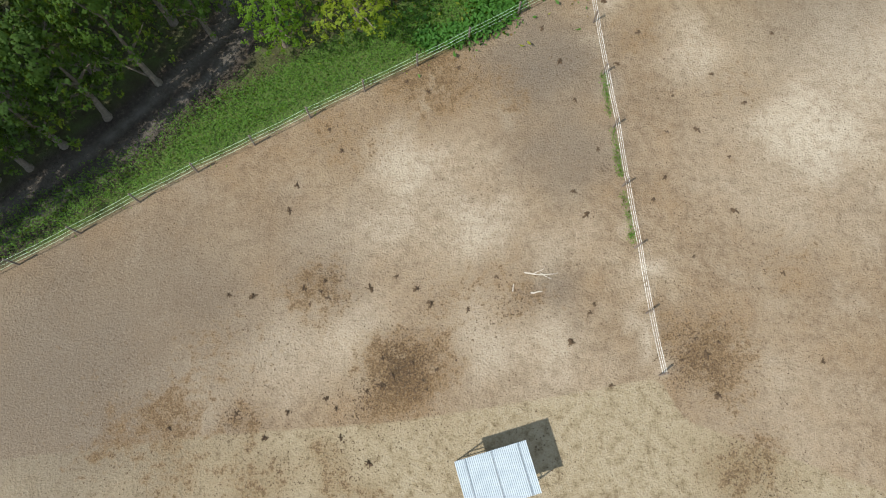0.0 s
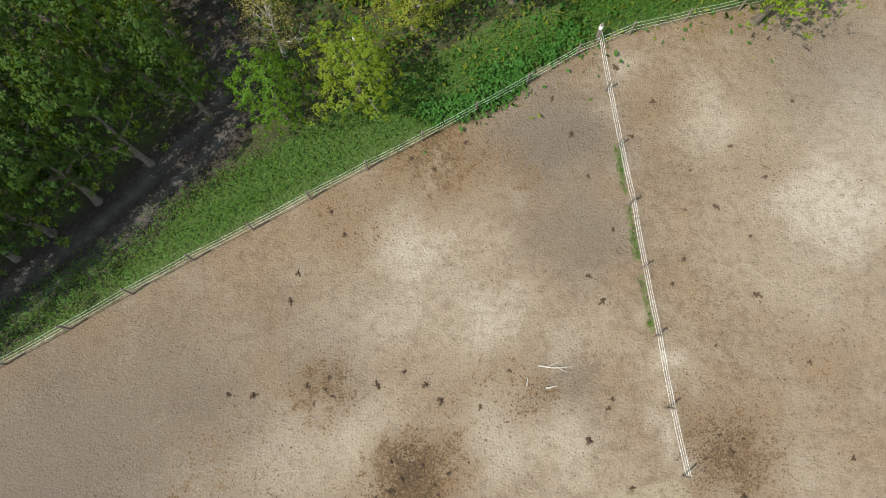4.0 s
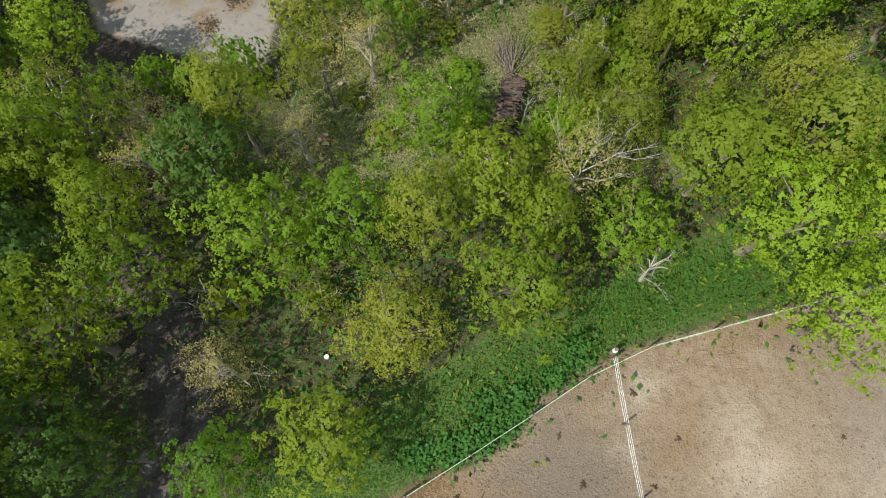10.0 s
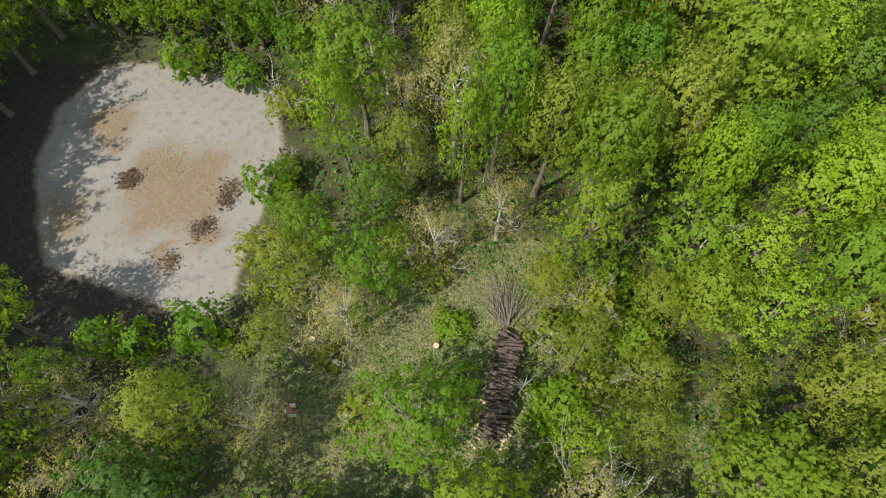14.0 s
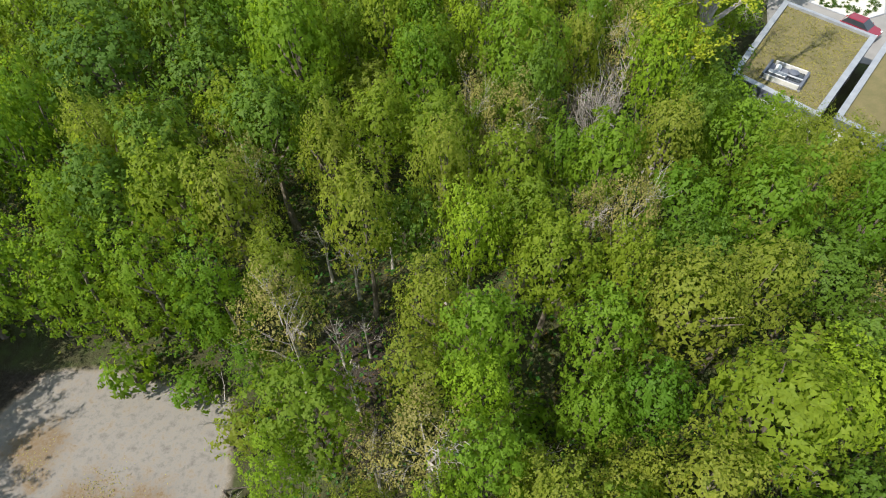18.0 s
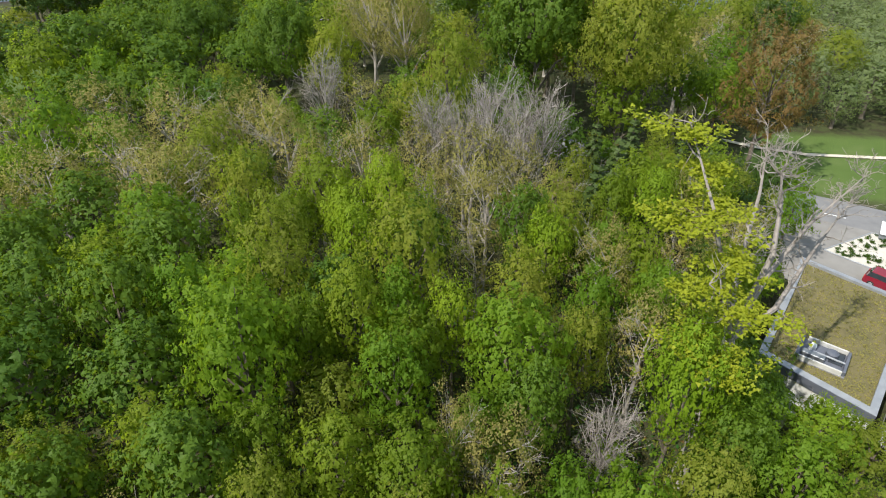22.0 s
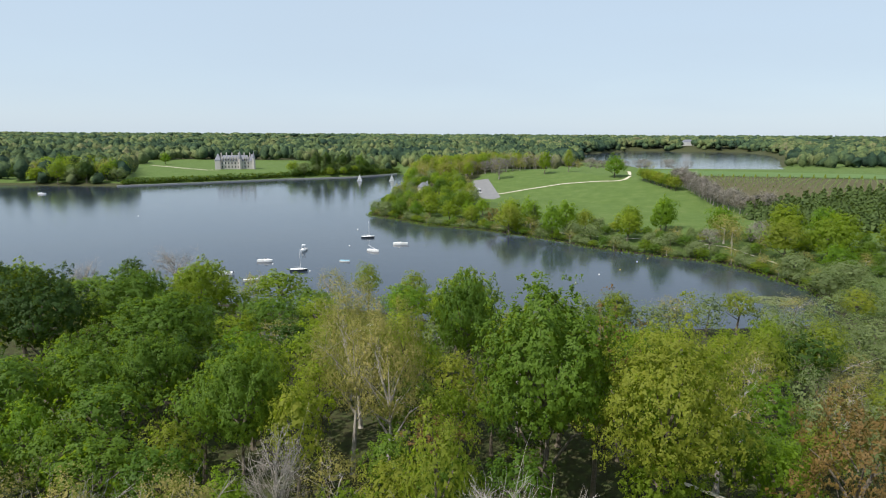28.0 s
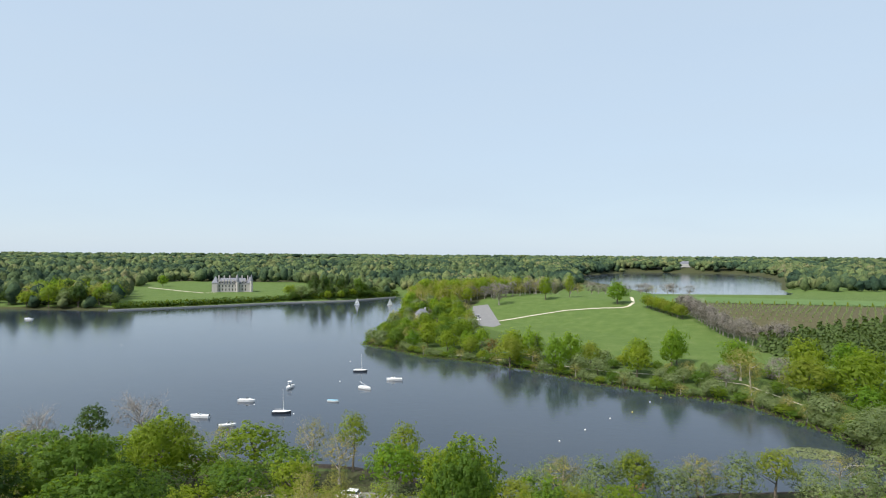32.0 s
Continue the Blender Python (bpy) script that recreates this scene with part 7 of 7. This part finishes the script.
# ---- the far bank ----
def chateau(x, y, z, turn):
    """A long stone house with steep slate roofs, dormers, chimneys and end pavilions."""
    thing = holder("chateau", pose(x, y, z, 0, 0, turn), label="long pale stone chateau with steep slate roofs", category="castle")
    L, D, E, T = 30.0, 12.0, 8.5, 14.5

    def block(cx, w, d, eave, top, hip):
        part("wall", Shape().box(cx, 0, eave / 2, w, d, eave), M["tuffeau"], thing)
        part("roof", Shape().ring_loft([[(cx - w / 2 - 0.3, -d / 2 - 0.3, eave), (cx + w / 2 + 0.3, -d / 2 - 0.3, eave), (cx + w / 2 + 0.3, d / 2 + 0.3, eave), (cx - w / 2 - 0.3, d / 2 + 0.3, eave)],
                                        [(cx - w / 2 + hip, -0.3, top), (cx + w / 2 - hip, -0.3, top), (cx + w / 2 - hip, 0.3, top), (cx - w / 2 + hip, 0.3, top)]]), M["slate"], thing, "steep slate roof")
    block(0, L, D, E, T, 3)
    block(-L / 2 - 2.2, 5.5, D + 3, E + 1.0, T + 1.5, 2.4)
    block(L / 2 + 1.5, 5.0, D + 2, E + 0.5, T + 1.0, 2.2)
    for k in range(9):
        cx = -L / 2 + 2.2 + k * (L - 4.4) / 8
        for h in (1.9, 5.6):
            w = part("window", Shape().box(cx, -D / 2 - 0.04, h + 0.9, 1.35, 0.12, 2.5), M["tuffeau"], thing)
            part("pane", Shape().box(cx, -D / 2 - 0.1, h + 0.9, 1.0, 0.1, 2.1), M["glass"], w, "dark window glass")
        if k != 6:
            dm = part("dormer", Shape().box(cx, -D / 2 + 0.8, E + 1.5, 1.8, 2.2, 3.0), M["tuffeau"], thing, "stone dormer")
            part("gable", Shape().ring_loft([[(cx - 1.1, -D / 2 - 0.35, E + 3), (cx + 1.1, -D / 2 - 0.35, E + 3), (cx + 1.1, -D / 2 + 1.9, E + 3), (cx - 1.1, -D / 2 + 1.9, E + 3)], [(cx - 0.05, -D / 2 - 0.35, E + 4.8), (cx + 0.05, -D / 2 - 0.35, E + 4.8), (cx + 0.05, -D / 2 + 1.9, E + 4.8), (cx - 0.05, -D / 2 + 1.9, E + 4.8)]]), M["tuffeau"], dm)
            part("dormer_window", Shape().box(cx, -D / 2 - 0.34, E + 1.5, 0.9, 0.1, 1.8), M["glass"], dm)
    for cx in (-L / 2 + 1, -L / 3.4, -L / 9, L / 9, L / 3.4, L / 2 - 0.6):
        part("chimney", Shape().box(cx, 0.6, T - 0.3, 1.1, 2.0, 5.6, 0, 0.15), M["tuffeau"], thing, "tall stone chimney")
    part("turret", Shape().tube([(5, -D / 2 - 0.6, 0), (5, -D / 2 - 0.6, E + 2.5)], [1.7, 1.7], 12), M["tuffeau"], thing)
    part("spire", Shape().tube([(5, -D / 2 - 0.6, E + 2.5), (5, -D / 2 - 0.6, T + 4.5)], [2.0, 0.05], 12), M["slate"], thing, "pointed slate spire")
    part("turret", Shape().tube([(L / 2 + 3.6, -D / 2 - 0.4, 0), (L / 2 + 3.6, -D / 2 - 0.4, E + 3)], [1.5, 1.5], 12), M["tuffeau"], thing)
    part("spire", Shape().tube([(L / 2 + 3.6, -D / 2 - 0.4, E + 3), (L / 2 + 3.6, -D / 2 - 0.4, T + 4.5)], [1.8, 0.05], 12), M["slate"], thing, "pointed slate spire")


chateau(-217, 722, ground_z(-217, 715) - 0.2, 14)


def cottage(x, y, turn, w, d, eave, top, label, wall="plaster"):
    thing = holder("cottage", pose(x, y, ground_z(x, y) - 0.2, 0, 0, turn), label=label, category="house")
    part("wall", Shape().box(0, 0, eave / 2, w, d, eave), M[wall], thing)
    part("roof", Shape().ring_loft([[(-w / 2 - 0.3, -d / 2 - 0.3, eave), (w / 2 + 0.3, -d / 2 - 0.3, eave), (w / 2 + 0.3, d / 2 + 0.3, eave), (-w / 2 - 0.3, d / 2 + 0.3, eave)], [(-w * 0.22, -0.1, top), (w * 0.22, -0.1, top), (w * 0.22, 0.1, top), (-w * 0.22, 0.1, top)]]), M["slate"], thing, "hipped slate roof")
    for k in range(3):
        win = part("window", Shape().box(-w / 3 + k * w / 3, -d / 2 - 0.03, eave * 0.55, 0.9, 0.1, 1.3), M["white"], thing)
        part("pane", Shape().box(-w / 3 + k * w / 3, -d / 2 - 0.07, eave * 0.55, 0.7, 0.08, 1.1), M["glass"], win)
    part("chimney", Shape().box(w * 0.28, 0, top - 0.3, 0.7, 0.9, 2.0, 0, 0.05), M[wall], thing)


cottage(-9.5, 462, 20, 7.0, 6.0, 3.0, 6.2, "white cottage with a hipped slate roof on the point")
cottage(668, 1800, 0, 32, 12, 10, 17, "white house far off across the water")
cottage(-360, 2060, 10, 60, 16, 10, 14, "pale farm buildings on the horizon")
cottage(-30, 2300, -10, 50, 14, 9, 13, "pale farm on the horizon")
cottage(980, 1560, 8, 30, 12, 7, 12, "white house among trees far off")

lot = Shape().add([(x, y, ground_z(x, y) + 0.12) for x, y in ((21, 404), (35.5, 426), (33, 498), (23, 497), (20, 440))], [(0, 1, 2, 3, 4)])
tagged(part("car_park", lot, M["asphalt"]), "pale gravel car park on the point", "car park", kind="structure")
tagged(part("farm_lane", ribbon([(34, 440), (38, 441.8), (57, 448), (76.3, 453), (90, 451), (98, 449), (104, 446), (108, 445), (112, 447), (117, 455), (127, 490), (132, 540)], 1.9, 0.15, follow=True), M["path"]), "pale farm lane across the meadow", "path", kind="structure")
tagged(part("shore_path", ribbon([(8, 357), (26, 346), (48, 330), (66, 314), (88, 302), (103, 288), (109, 266)], 0.55, 0.12, follow=True), M["path"]), "sandy path along the lake shore", "path", kind="structure")
for k, (x, y) in enumerate(((23.5, 446), (23.8, 452), (24.2, 458))):
    car(x, y, ground_z(x, y) + 0.15, 85 + 4 * k, "white" if k != 1 else "hull_dark", "small car parked on the gravel car park", 4.1)
for x, y, kind, h, r in ((108.5, 458, "green", 11.5, 6.5), (70.8, 494, "oak", 13, 4.6), (87.5, 497, "olive", 13.5, 3.4), (40, 493, "bare", 12.5, 6), (73.5, 306, "oak", 9.5, 5.5), (88, 312, "green", 12, 4.2), (107, 303, "green", 10, 5), (31, 331, "olive", 11, 6.5),
                         (47, 318, "green", 11.5, 5), (6, 362, "oak", 11, 6), (-10, 372, "green", 10, 5), (16, 352, "olive", 10, 5), (-26, 384, "willow", 9, 6.5), (-32, 392, "willow", 8, 5), (25, 346, "rust", 8, 3.5), (22, 372, "lime", 9, 5), (-4, 385, "oak", 12, 6),
                         (12, 382, "oak", 12.5, 6.5), (112, 268, "olive", 12, 7), (122, 262, "oak", 12, 6.5), (132, 272, "oak", 11, 6), (118, 250, "green", 8, 5), (106, 251, "willow", 7, 5), (142, 258, "oak", 12, 7), (150, 250, "bud", 11, 6), (104, 232, "willow", 6, 5), (112, 238, "willow", 7, 6),
                         (103, 284, "bud", 10, 4.5), (112, 284, "bare", 8, 4.5), (97, 288, "bare", 6, 4), (61, 312, "willow", 6, 4.5), (55, 318, "willow", 6, 4.5), (80, 290, "willow", 5, 3.6), (40, 330, "bud", 6, 4), (90, 282, "willow", 5, 4), (67, 298, "willow", 4.5, 3.6), (33, 341, "oak", 11, 5), (41, 338, "green", 11, 4.8), (54, 327, "green", 11.5, 4.8), (61, 323, "olive", 9, 4), (78, 317, "oak", 9.5, 4.4), (92, 318, "green", 11.5, 4), (104, 293, "bud", 9, 5), (122, 287, "oak", 12, 6), (134, 284, "green", 11, 5.5)):
    tree(kind, x, y, h * (0.95 if x < 24 else 1.2), r * (0.85 if x < 24 else 1.12), "low", "trees on the point")
conifer(42, 335, 12, 3.2, "trees on the point")
LOWMIX = {"oak": 3, "green": 1.4, "deep": 2.6, "bud": 1.4, "willow": 1.6}
fill([(-34, 392), (-20, 376), (4, 358), (20, 350), (20, 400), (18, 440), (16, 500), (-22, 520), (-28, 430)], LOWMIX, (3.4, 5.4), (7.5, 11.5), 41, "low", 0.78, keep=([(-16, 440), (-3, 440), (-3, 470), (-16, 470)],), tries=700, group="trees on the point")
fill([(-24, 520), (16, 500), (30, 524), (84, 604), (60, 660), (-24, 640)], {"olive": 2, "bud": 3, "oak": 2, "green": 1}, (4.5, 7), (11, 15), 42, "low", 0.6, tries=900, group="trees behind the meadow")
fill([(50, 322), (70, 302), (92, 284), (101, 262), (106, 240), (150, 236), (170, 262), (146, 276), (126, 292), (104, 302), (90, 310), (62, 330)], {"willow": 3, "bud": 2, "deep": 1.5, "olive": 0.6}, (2.2, 3.8), (3.5, 6.5), 43, "low", 0.72, tries=1200, group="trees on the point",
     where=lambda x, y: edge_distance(x, y, LAKE_1) < -2.5)
for k in range(9):
    tree("olive" if k % 3 else "oak", 120 + k * 0.8, 438 - k * 4.4, 8.0, 4.2, "low", "hedge beside the meadow")
for k, (x, y) in enumerate(along([(134, 424), (132, 391), (130, 363), (134, 342), (142, 334)], 4.0)):
    tree("bare", x, y, 8 + (k % 4), 5.0, "low", "leafless hedge beside the meadow")
for k in range(16):
    tree("bare" if k % 4 else "bud", 88 + k * 8.4, 616 + (k * 7 % 5) * 5, 8.5 + k % 3, 6.5, "low", "leafless trees behind the meadow")
for k, (x, y) in enumerate(along([(2, 536), (23, 521), (60, 519), (84, 548)], 5.0)):
    tree("bare" if k % 3 else "bud", x, y + k * 3 % 5, 8.5 + k % 3, 5.0, "low", "leafless trees behind the meadow")
blades("shore_reeds", "thin reeds and scrub along the shore", [(x, y, 1.6) for x, y in along(LAKE_1[8:22], 3.0)], 2600, 0.9, 0.4, M["deep"], 61, 0.9)


def cone_wood(name, label, spots, height, radius, material, seed, cat="trees", tiers=6):
    """Small conical trees, each of a few tiers of hanging boughs."""
    rng = np.random.default_rng(seed)
    pos, nrm = [], []
    for x, y in spots:
        z0, h, r = ground_z(x, y), height * rng.uniform(0.75, 1.15), radius * rng.uniform(0.8, 1.2)
        for k in range(tiers):
            for a in range(tiers):
                ang = a * 6.283 / tiers + k + rng.normal(0, 0.2)
                q = r * (1 - k / (tiers + 0.3)) * 0.7
                pos.append((x + q * math.cos(ang), y + q * math.sin(ang), z0 + h * (0.15 + 0.85 * k / tiers)))
                nrm.append((math.cos(ang) * 0.8, math.sin(ang) * 0.8, 0.7))
    v, f = kites(np.array(pos), np.array(nrm) / 1.063, radius * 0.85, rng, 0.7)
    return tagged(new(name, array_mesh(name, v, f, material, normals=np.repeat(np.array(nrm) / 1.063, 4, 0))), label, cat, kind="stuff")


rng = random.Random(6)
cone_wood("spruce_plantation", "dark young spruce plantation beside the field", [(x + rng.uniform(-1, 1), y + rng.uniform(-1, 1)) for x in range(134, 196, 4) for y in range(int(max(300, 327 - 1.08 * (x - 133))), 341, 4)], 8, 2.8, M["needle"], 71)
rows = []
for j in range(26):
    for i in range(90):
        x, y = 96 + j * 7.5 + i * 2.3 + rng.uniform(-0.4, 0.4), 440 + j * 5.5 - i * 2.0 + rng.uniform(-0.4, 0.4)
        if edge_distance(x, y, FIELD) > 2.5:
            rows.append((x, y))
cone_wood("nursery_rows", "rows of small young trees across the field", rows, 1.5, 0.8, M["willow"], 72, tiers=4)
CROP_EDGE = [(134, 454), (250, 418), (430, 352), (480, 336)]
cone_wood("field_hedge", "thin line of young trees behind the field", [(x, y + rng.uniform(-0.5, 0.5)) for x, y in along(CROP_EDGE, 6)], 2.4, 0.9, M["olive"], 73)
crop = Shape()
for (x1, y1), (x2, y2) in zip(along(CROP_EDGE, 12), along(CROP_EDGE, 12)[1:]):
    crop.add([(x, y, ground_z(x, y) + 0.35) for x, y in ((x1 + 1, y1 + 3), (x2 + 1, y2 + 3), (x2 + 14, y2 + 48), (x1 + 14, y1 + 48))], [(0, 1, 2, 3)])
tagged(part("crop_field", crop, M["crop"]), "green spring crop on the rise", "field", kind="structure")
tagged(part("chateau_drive", ribbon([(-330, 772), (-306, 752), (-263, 716), (-238, 698), (-226, 701)], 3.0, 0.15, follow=True), M["path"]), "pale gravel drive to the chateau", "path", kind="structure")
for k, (x, y) in enumerate(along(LAKE_1[8:21], 3.8)):
    d = Vector((0.55, 0.85)) if x < 15 else Vector((0.35, 0.95)) if x < 60 else Vector((0.5, 0.85)) if x < 90 else Vector((1, 0.1))
    tree(("willow", "deep", "willow", "oak", "bud")[k * 7 % 5], x + d.x * 3.2, y + d.y * 3.2, 2.4 + k * 5 % 4 * 0.8, 2.4 + 0.3 * (k * 3 % 4), "low", "scrub of the far shore")
bloom = Shape().add([(x, y, ground_z(x, y) + 9) for x, y in ((795, 1740), (862, 1736), (872, 1830), (800, 1836))], [(0, 1, 2, 3)])
tagged(part("rape_field", bloom, M["yellow"]), "bright yellow rape field far away", "field", kind="structure")


def far_wood():
    """Woods on the far banks, out to the horizon."""
    rng = np.random.default_rng(99)
    park = [(-262, 540), (-150, 596), (-105, 636), (-70, 680), (-105, 800), (-190, 900), (-360, 900), (-345, 760), (-262, 600)]
    verts, faces, total = [], [], 0
    bands = ((500, 760, 1700, 3.6, 6.8), (760, 1200, 2700, 4.8, 8.5), (1200, 2000, 3600, 7, 12), (2000, 4600, 3000, 12, 24))
    for near, away, count, r1, r2 in bands:
        d = near * (away / near) ** rng.random(count)
        a = rng.uniform(-0.72, 0.72, count)
        x, y = d * np.sin(a) + 5, 87 + d * np.cos(a)
        water = np.maximum(edge_distance(x, y, LAKE_1), edge_distance(x, y, LAKE_2))
        ok = (water < -4) & ~inside(x, y, park) & ~inside(x, y, MEADOW) & ~inside(x, y, FIELD)
        ok &= ~((x > 100) & (y < 860) & (y < 872 - 0.05 * x)) | ((x > 420) & (y > 780))
        ok &= ~((x > -30) & (x < 130) & (y < 620))
        ok &= ~((y > 600) & (y < 1240) & (x > 6 + 0.185 * (y - 87)) & (x < 6 + 0.555 * (y - 87)))
        for fx, fy, fw, fd, turn in FAR_FIELDS:
            ok &= ~((np.abs((x - fx) * math.cos(turn) + (y - fy) * math.sin(turn)) < fw) & (np.abs((y - fy) * math.cos(turn) - (x - fx) * math.sin(turn)) < fd))
        ok &= ~((np.abs(x - 832) < 46) & (y > 1640) & (y < 1850)) & ~((x > 180) & (x < 6 + 0.56 * (y - 87)) & (y > 640) & (y < 905)) & ~((np.abs(x - 664) < 24) & (y > 1720) & (y < 1840))
        x, y = x[ok], y[ok]
        if near == 1200:
            belt = np.array(along([(138, 800), (175, 1000), (208, 1160), (232, 1300), (262, 1430), (360, 1590), (505, 1815), (641, 1775), (790, 1725), (785, 1560), (725, 1380)], 2.4))
            belt += rng.normal(0, 10, belt.shape)
            dry = (edge_distance(belt[:, 0], belt[:, 1], LAKE_2) < -3) & (np.abs(belt[:, 0] - 658) > 18)
            x, y = np.concatenate([x, belt[dry, 0]]), np.concatenate([y, belt[dry, 1]])
        for cx, cy, cz in zip(x, y, land(x, y)):
            r, n = rng.uniform(r1, r2), 7 if near < 1000 else 5
            h = min(rng.uniform(1.8, 3.0) * r, rng.uniform(11, 20))
            ang = np.arange(n) * 6.2832 / n + np.arange(5)[:, None] * 0.45 + rng.uniform(0, 6) + rng.normal(0, 0.12, (5, n))
            reach = r * np.array([0.55, 0.95, 0.9, 0.6, 0.05])[:, None] * rng.uniform(0.55, 1.25, (5, n))
            up = h * np.array([0.1, 0.38, 0.66, 0.88, 1.0])[:, None] + h * rng.normal(0, 0.06, (5, n))
            verts.append(np.stack([cx + reach * np.cos(ang), cy + reach * np.sin(ang), cz + up], 2).reshape(-1, 3))
            a, b = np.meshgrid(np.arange(4), np.arange(n), indexing="ij")
            a, b, c = a.ravel(), b.ravel(), (b.ravel() + 1) % n
            faces.append(np.stack([a * n + b, a * n + c, (a + 1) * n + c, (a + 1) * n + b], 1) + total)
            total += 5 * n
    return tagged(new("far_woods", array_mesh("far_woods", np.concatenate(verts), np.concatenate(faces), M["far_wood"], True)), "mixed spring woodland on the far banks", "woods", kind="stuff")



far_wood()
for x, y, h, r, kind in ((-290, 575, 16, 8, "dark"), (-275, 580, 18, 8, "bud"), (-262, 572, 12, 8, "willow"), (-271, 572, 15, 7, "oak"), (-310, 572, 14, 9, "willow"), (-330, 578, 15, 9, "bud"), (-270, 598, 13, 6, "green"), (-322, 790, 14, 6, "green"), (-130, 655, 14, 8, "willow"), (-122, 673, 18, 7, "dark"), (-112, 677, 19, 6, "dark"), (-98, 686, 17, 6, "dark"), (-84, 702, 16, 6, "deep"), (-142, 662, 12, 7, "oak")):
    tree(kind, x, y, h, r, "low", "trees of the far bank")
fill([(-346, 562), (-296, 556), (-272, 556), (-264, 590), (-290, 640), (-346, 640)], {"dark": 2, "oak": 2, "bud": 1, "green": 1, "willow": 1}, (6, 9), (13, 20), 51, "low", 0.62, tries=300, group="trees of the far bank")
fill([(-140, 644), (-88, 672), (-52, 722), (-60, 740), (-120, 700)], {"dark": 2, "oak": 1, "willow": 2}, (4, 6), (6, 10), 52, "low", 0.62, tries=300, group="trees of the far bank")
quay = Shape()
for (x1, y1), (x2, y2) in zip(LAKE_1[25:29], LAKE_1[26:30]):
    quay.box((x1 + x2) / 2, (y1 + y2) / 2 + 0.5, LAKE + 0.3, math.hypot(x2 - x1, y2 - y1) + 0.3, 0.8, 1.2, math.degrees(math.atan2(y2 - y1, x2 - x1)))
tagged(part("quay_wall", quay, M["tuffeau"]), "low pale stone wall at the water's edge", "wall", kind="structure")
for x, y, h, r in ((-120, 668, 21, 4.5), (-113, 671, 20, 4.5), (-106, 674, 19, 4.2), (-88, 688, 20, 4.2), (-94, 684, 16, 4), (-318, 596, 18, 4.5), (-300, 602, 19, 4.5)):
    conifer(x, y, h, r, "spruces of the far bank")
hedge_pts = [(x, y + 3, 1.3) for x, y in along(LAKE_1[25:30], 1.5)]
blades("bank_hedge", "clipped green hedge along the far bank", [(x, y + 9, 2.0) for x, y, _ in hedge_pts], 8000, 1.5, 0.8, M["dark"], 62, 4.0)
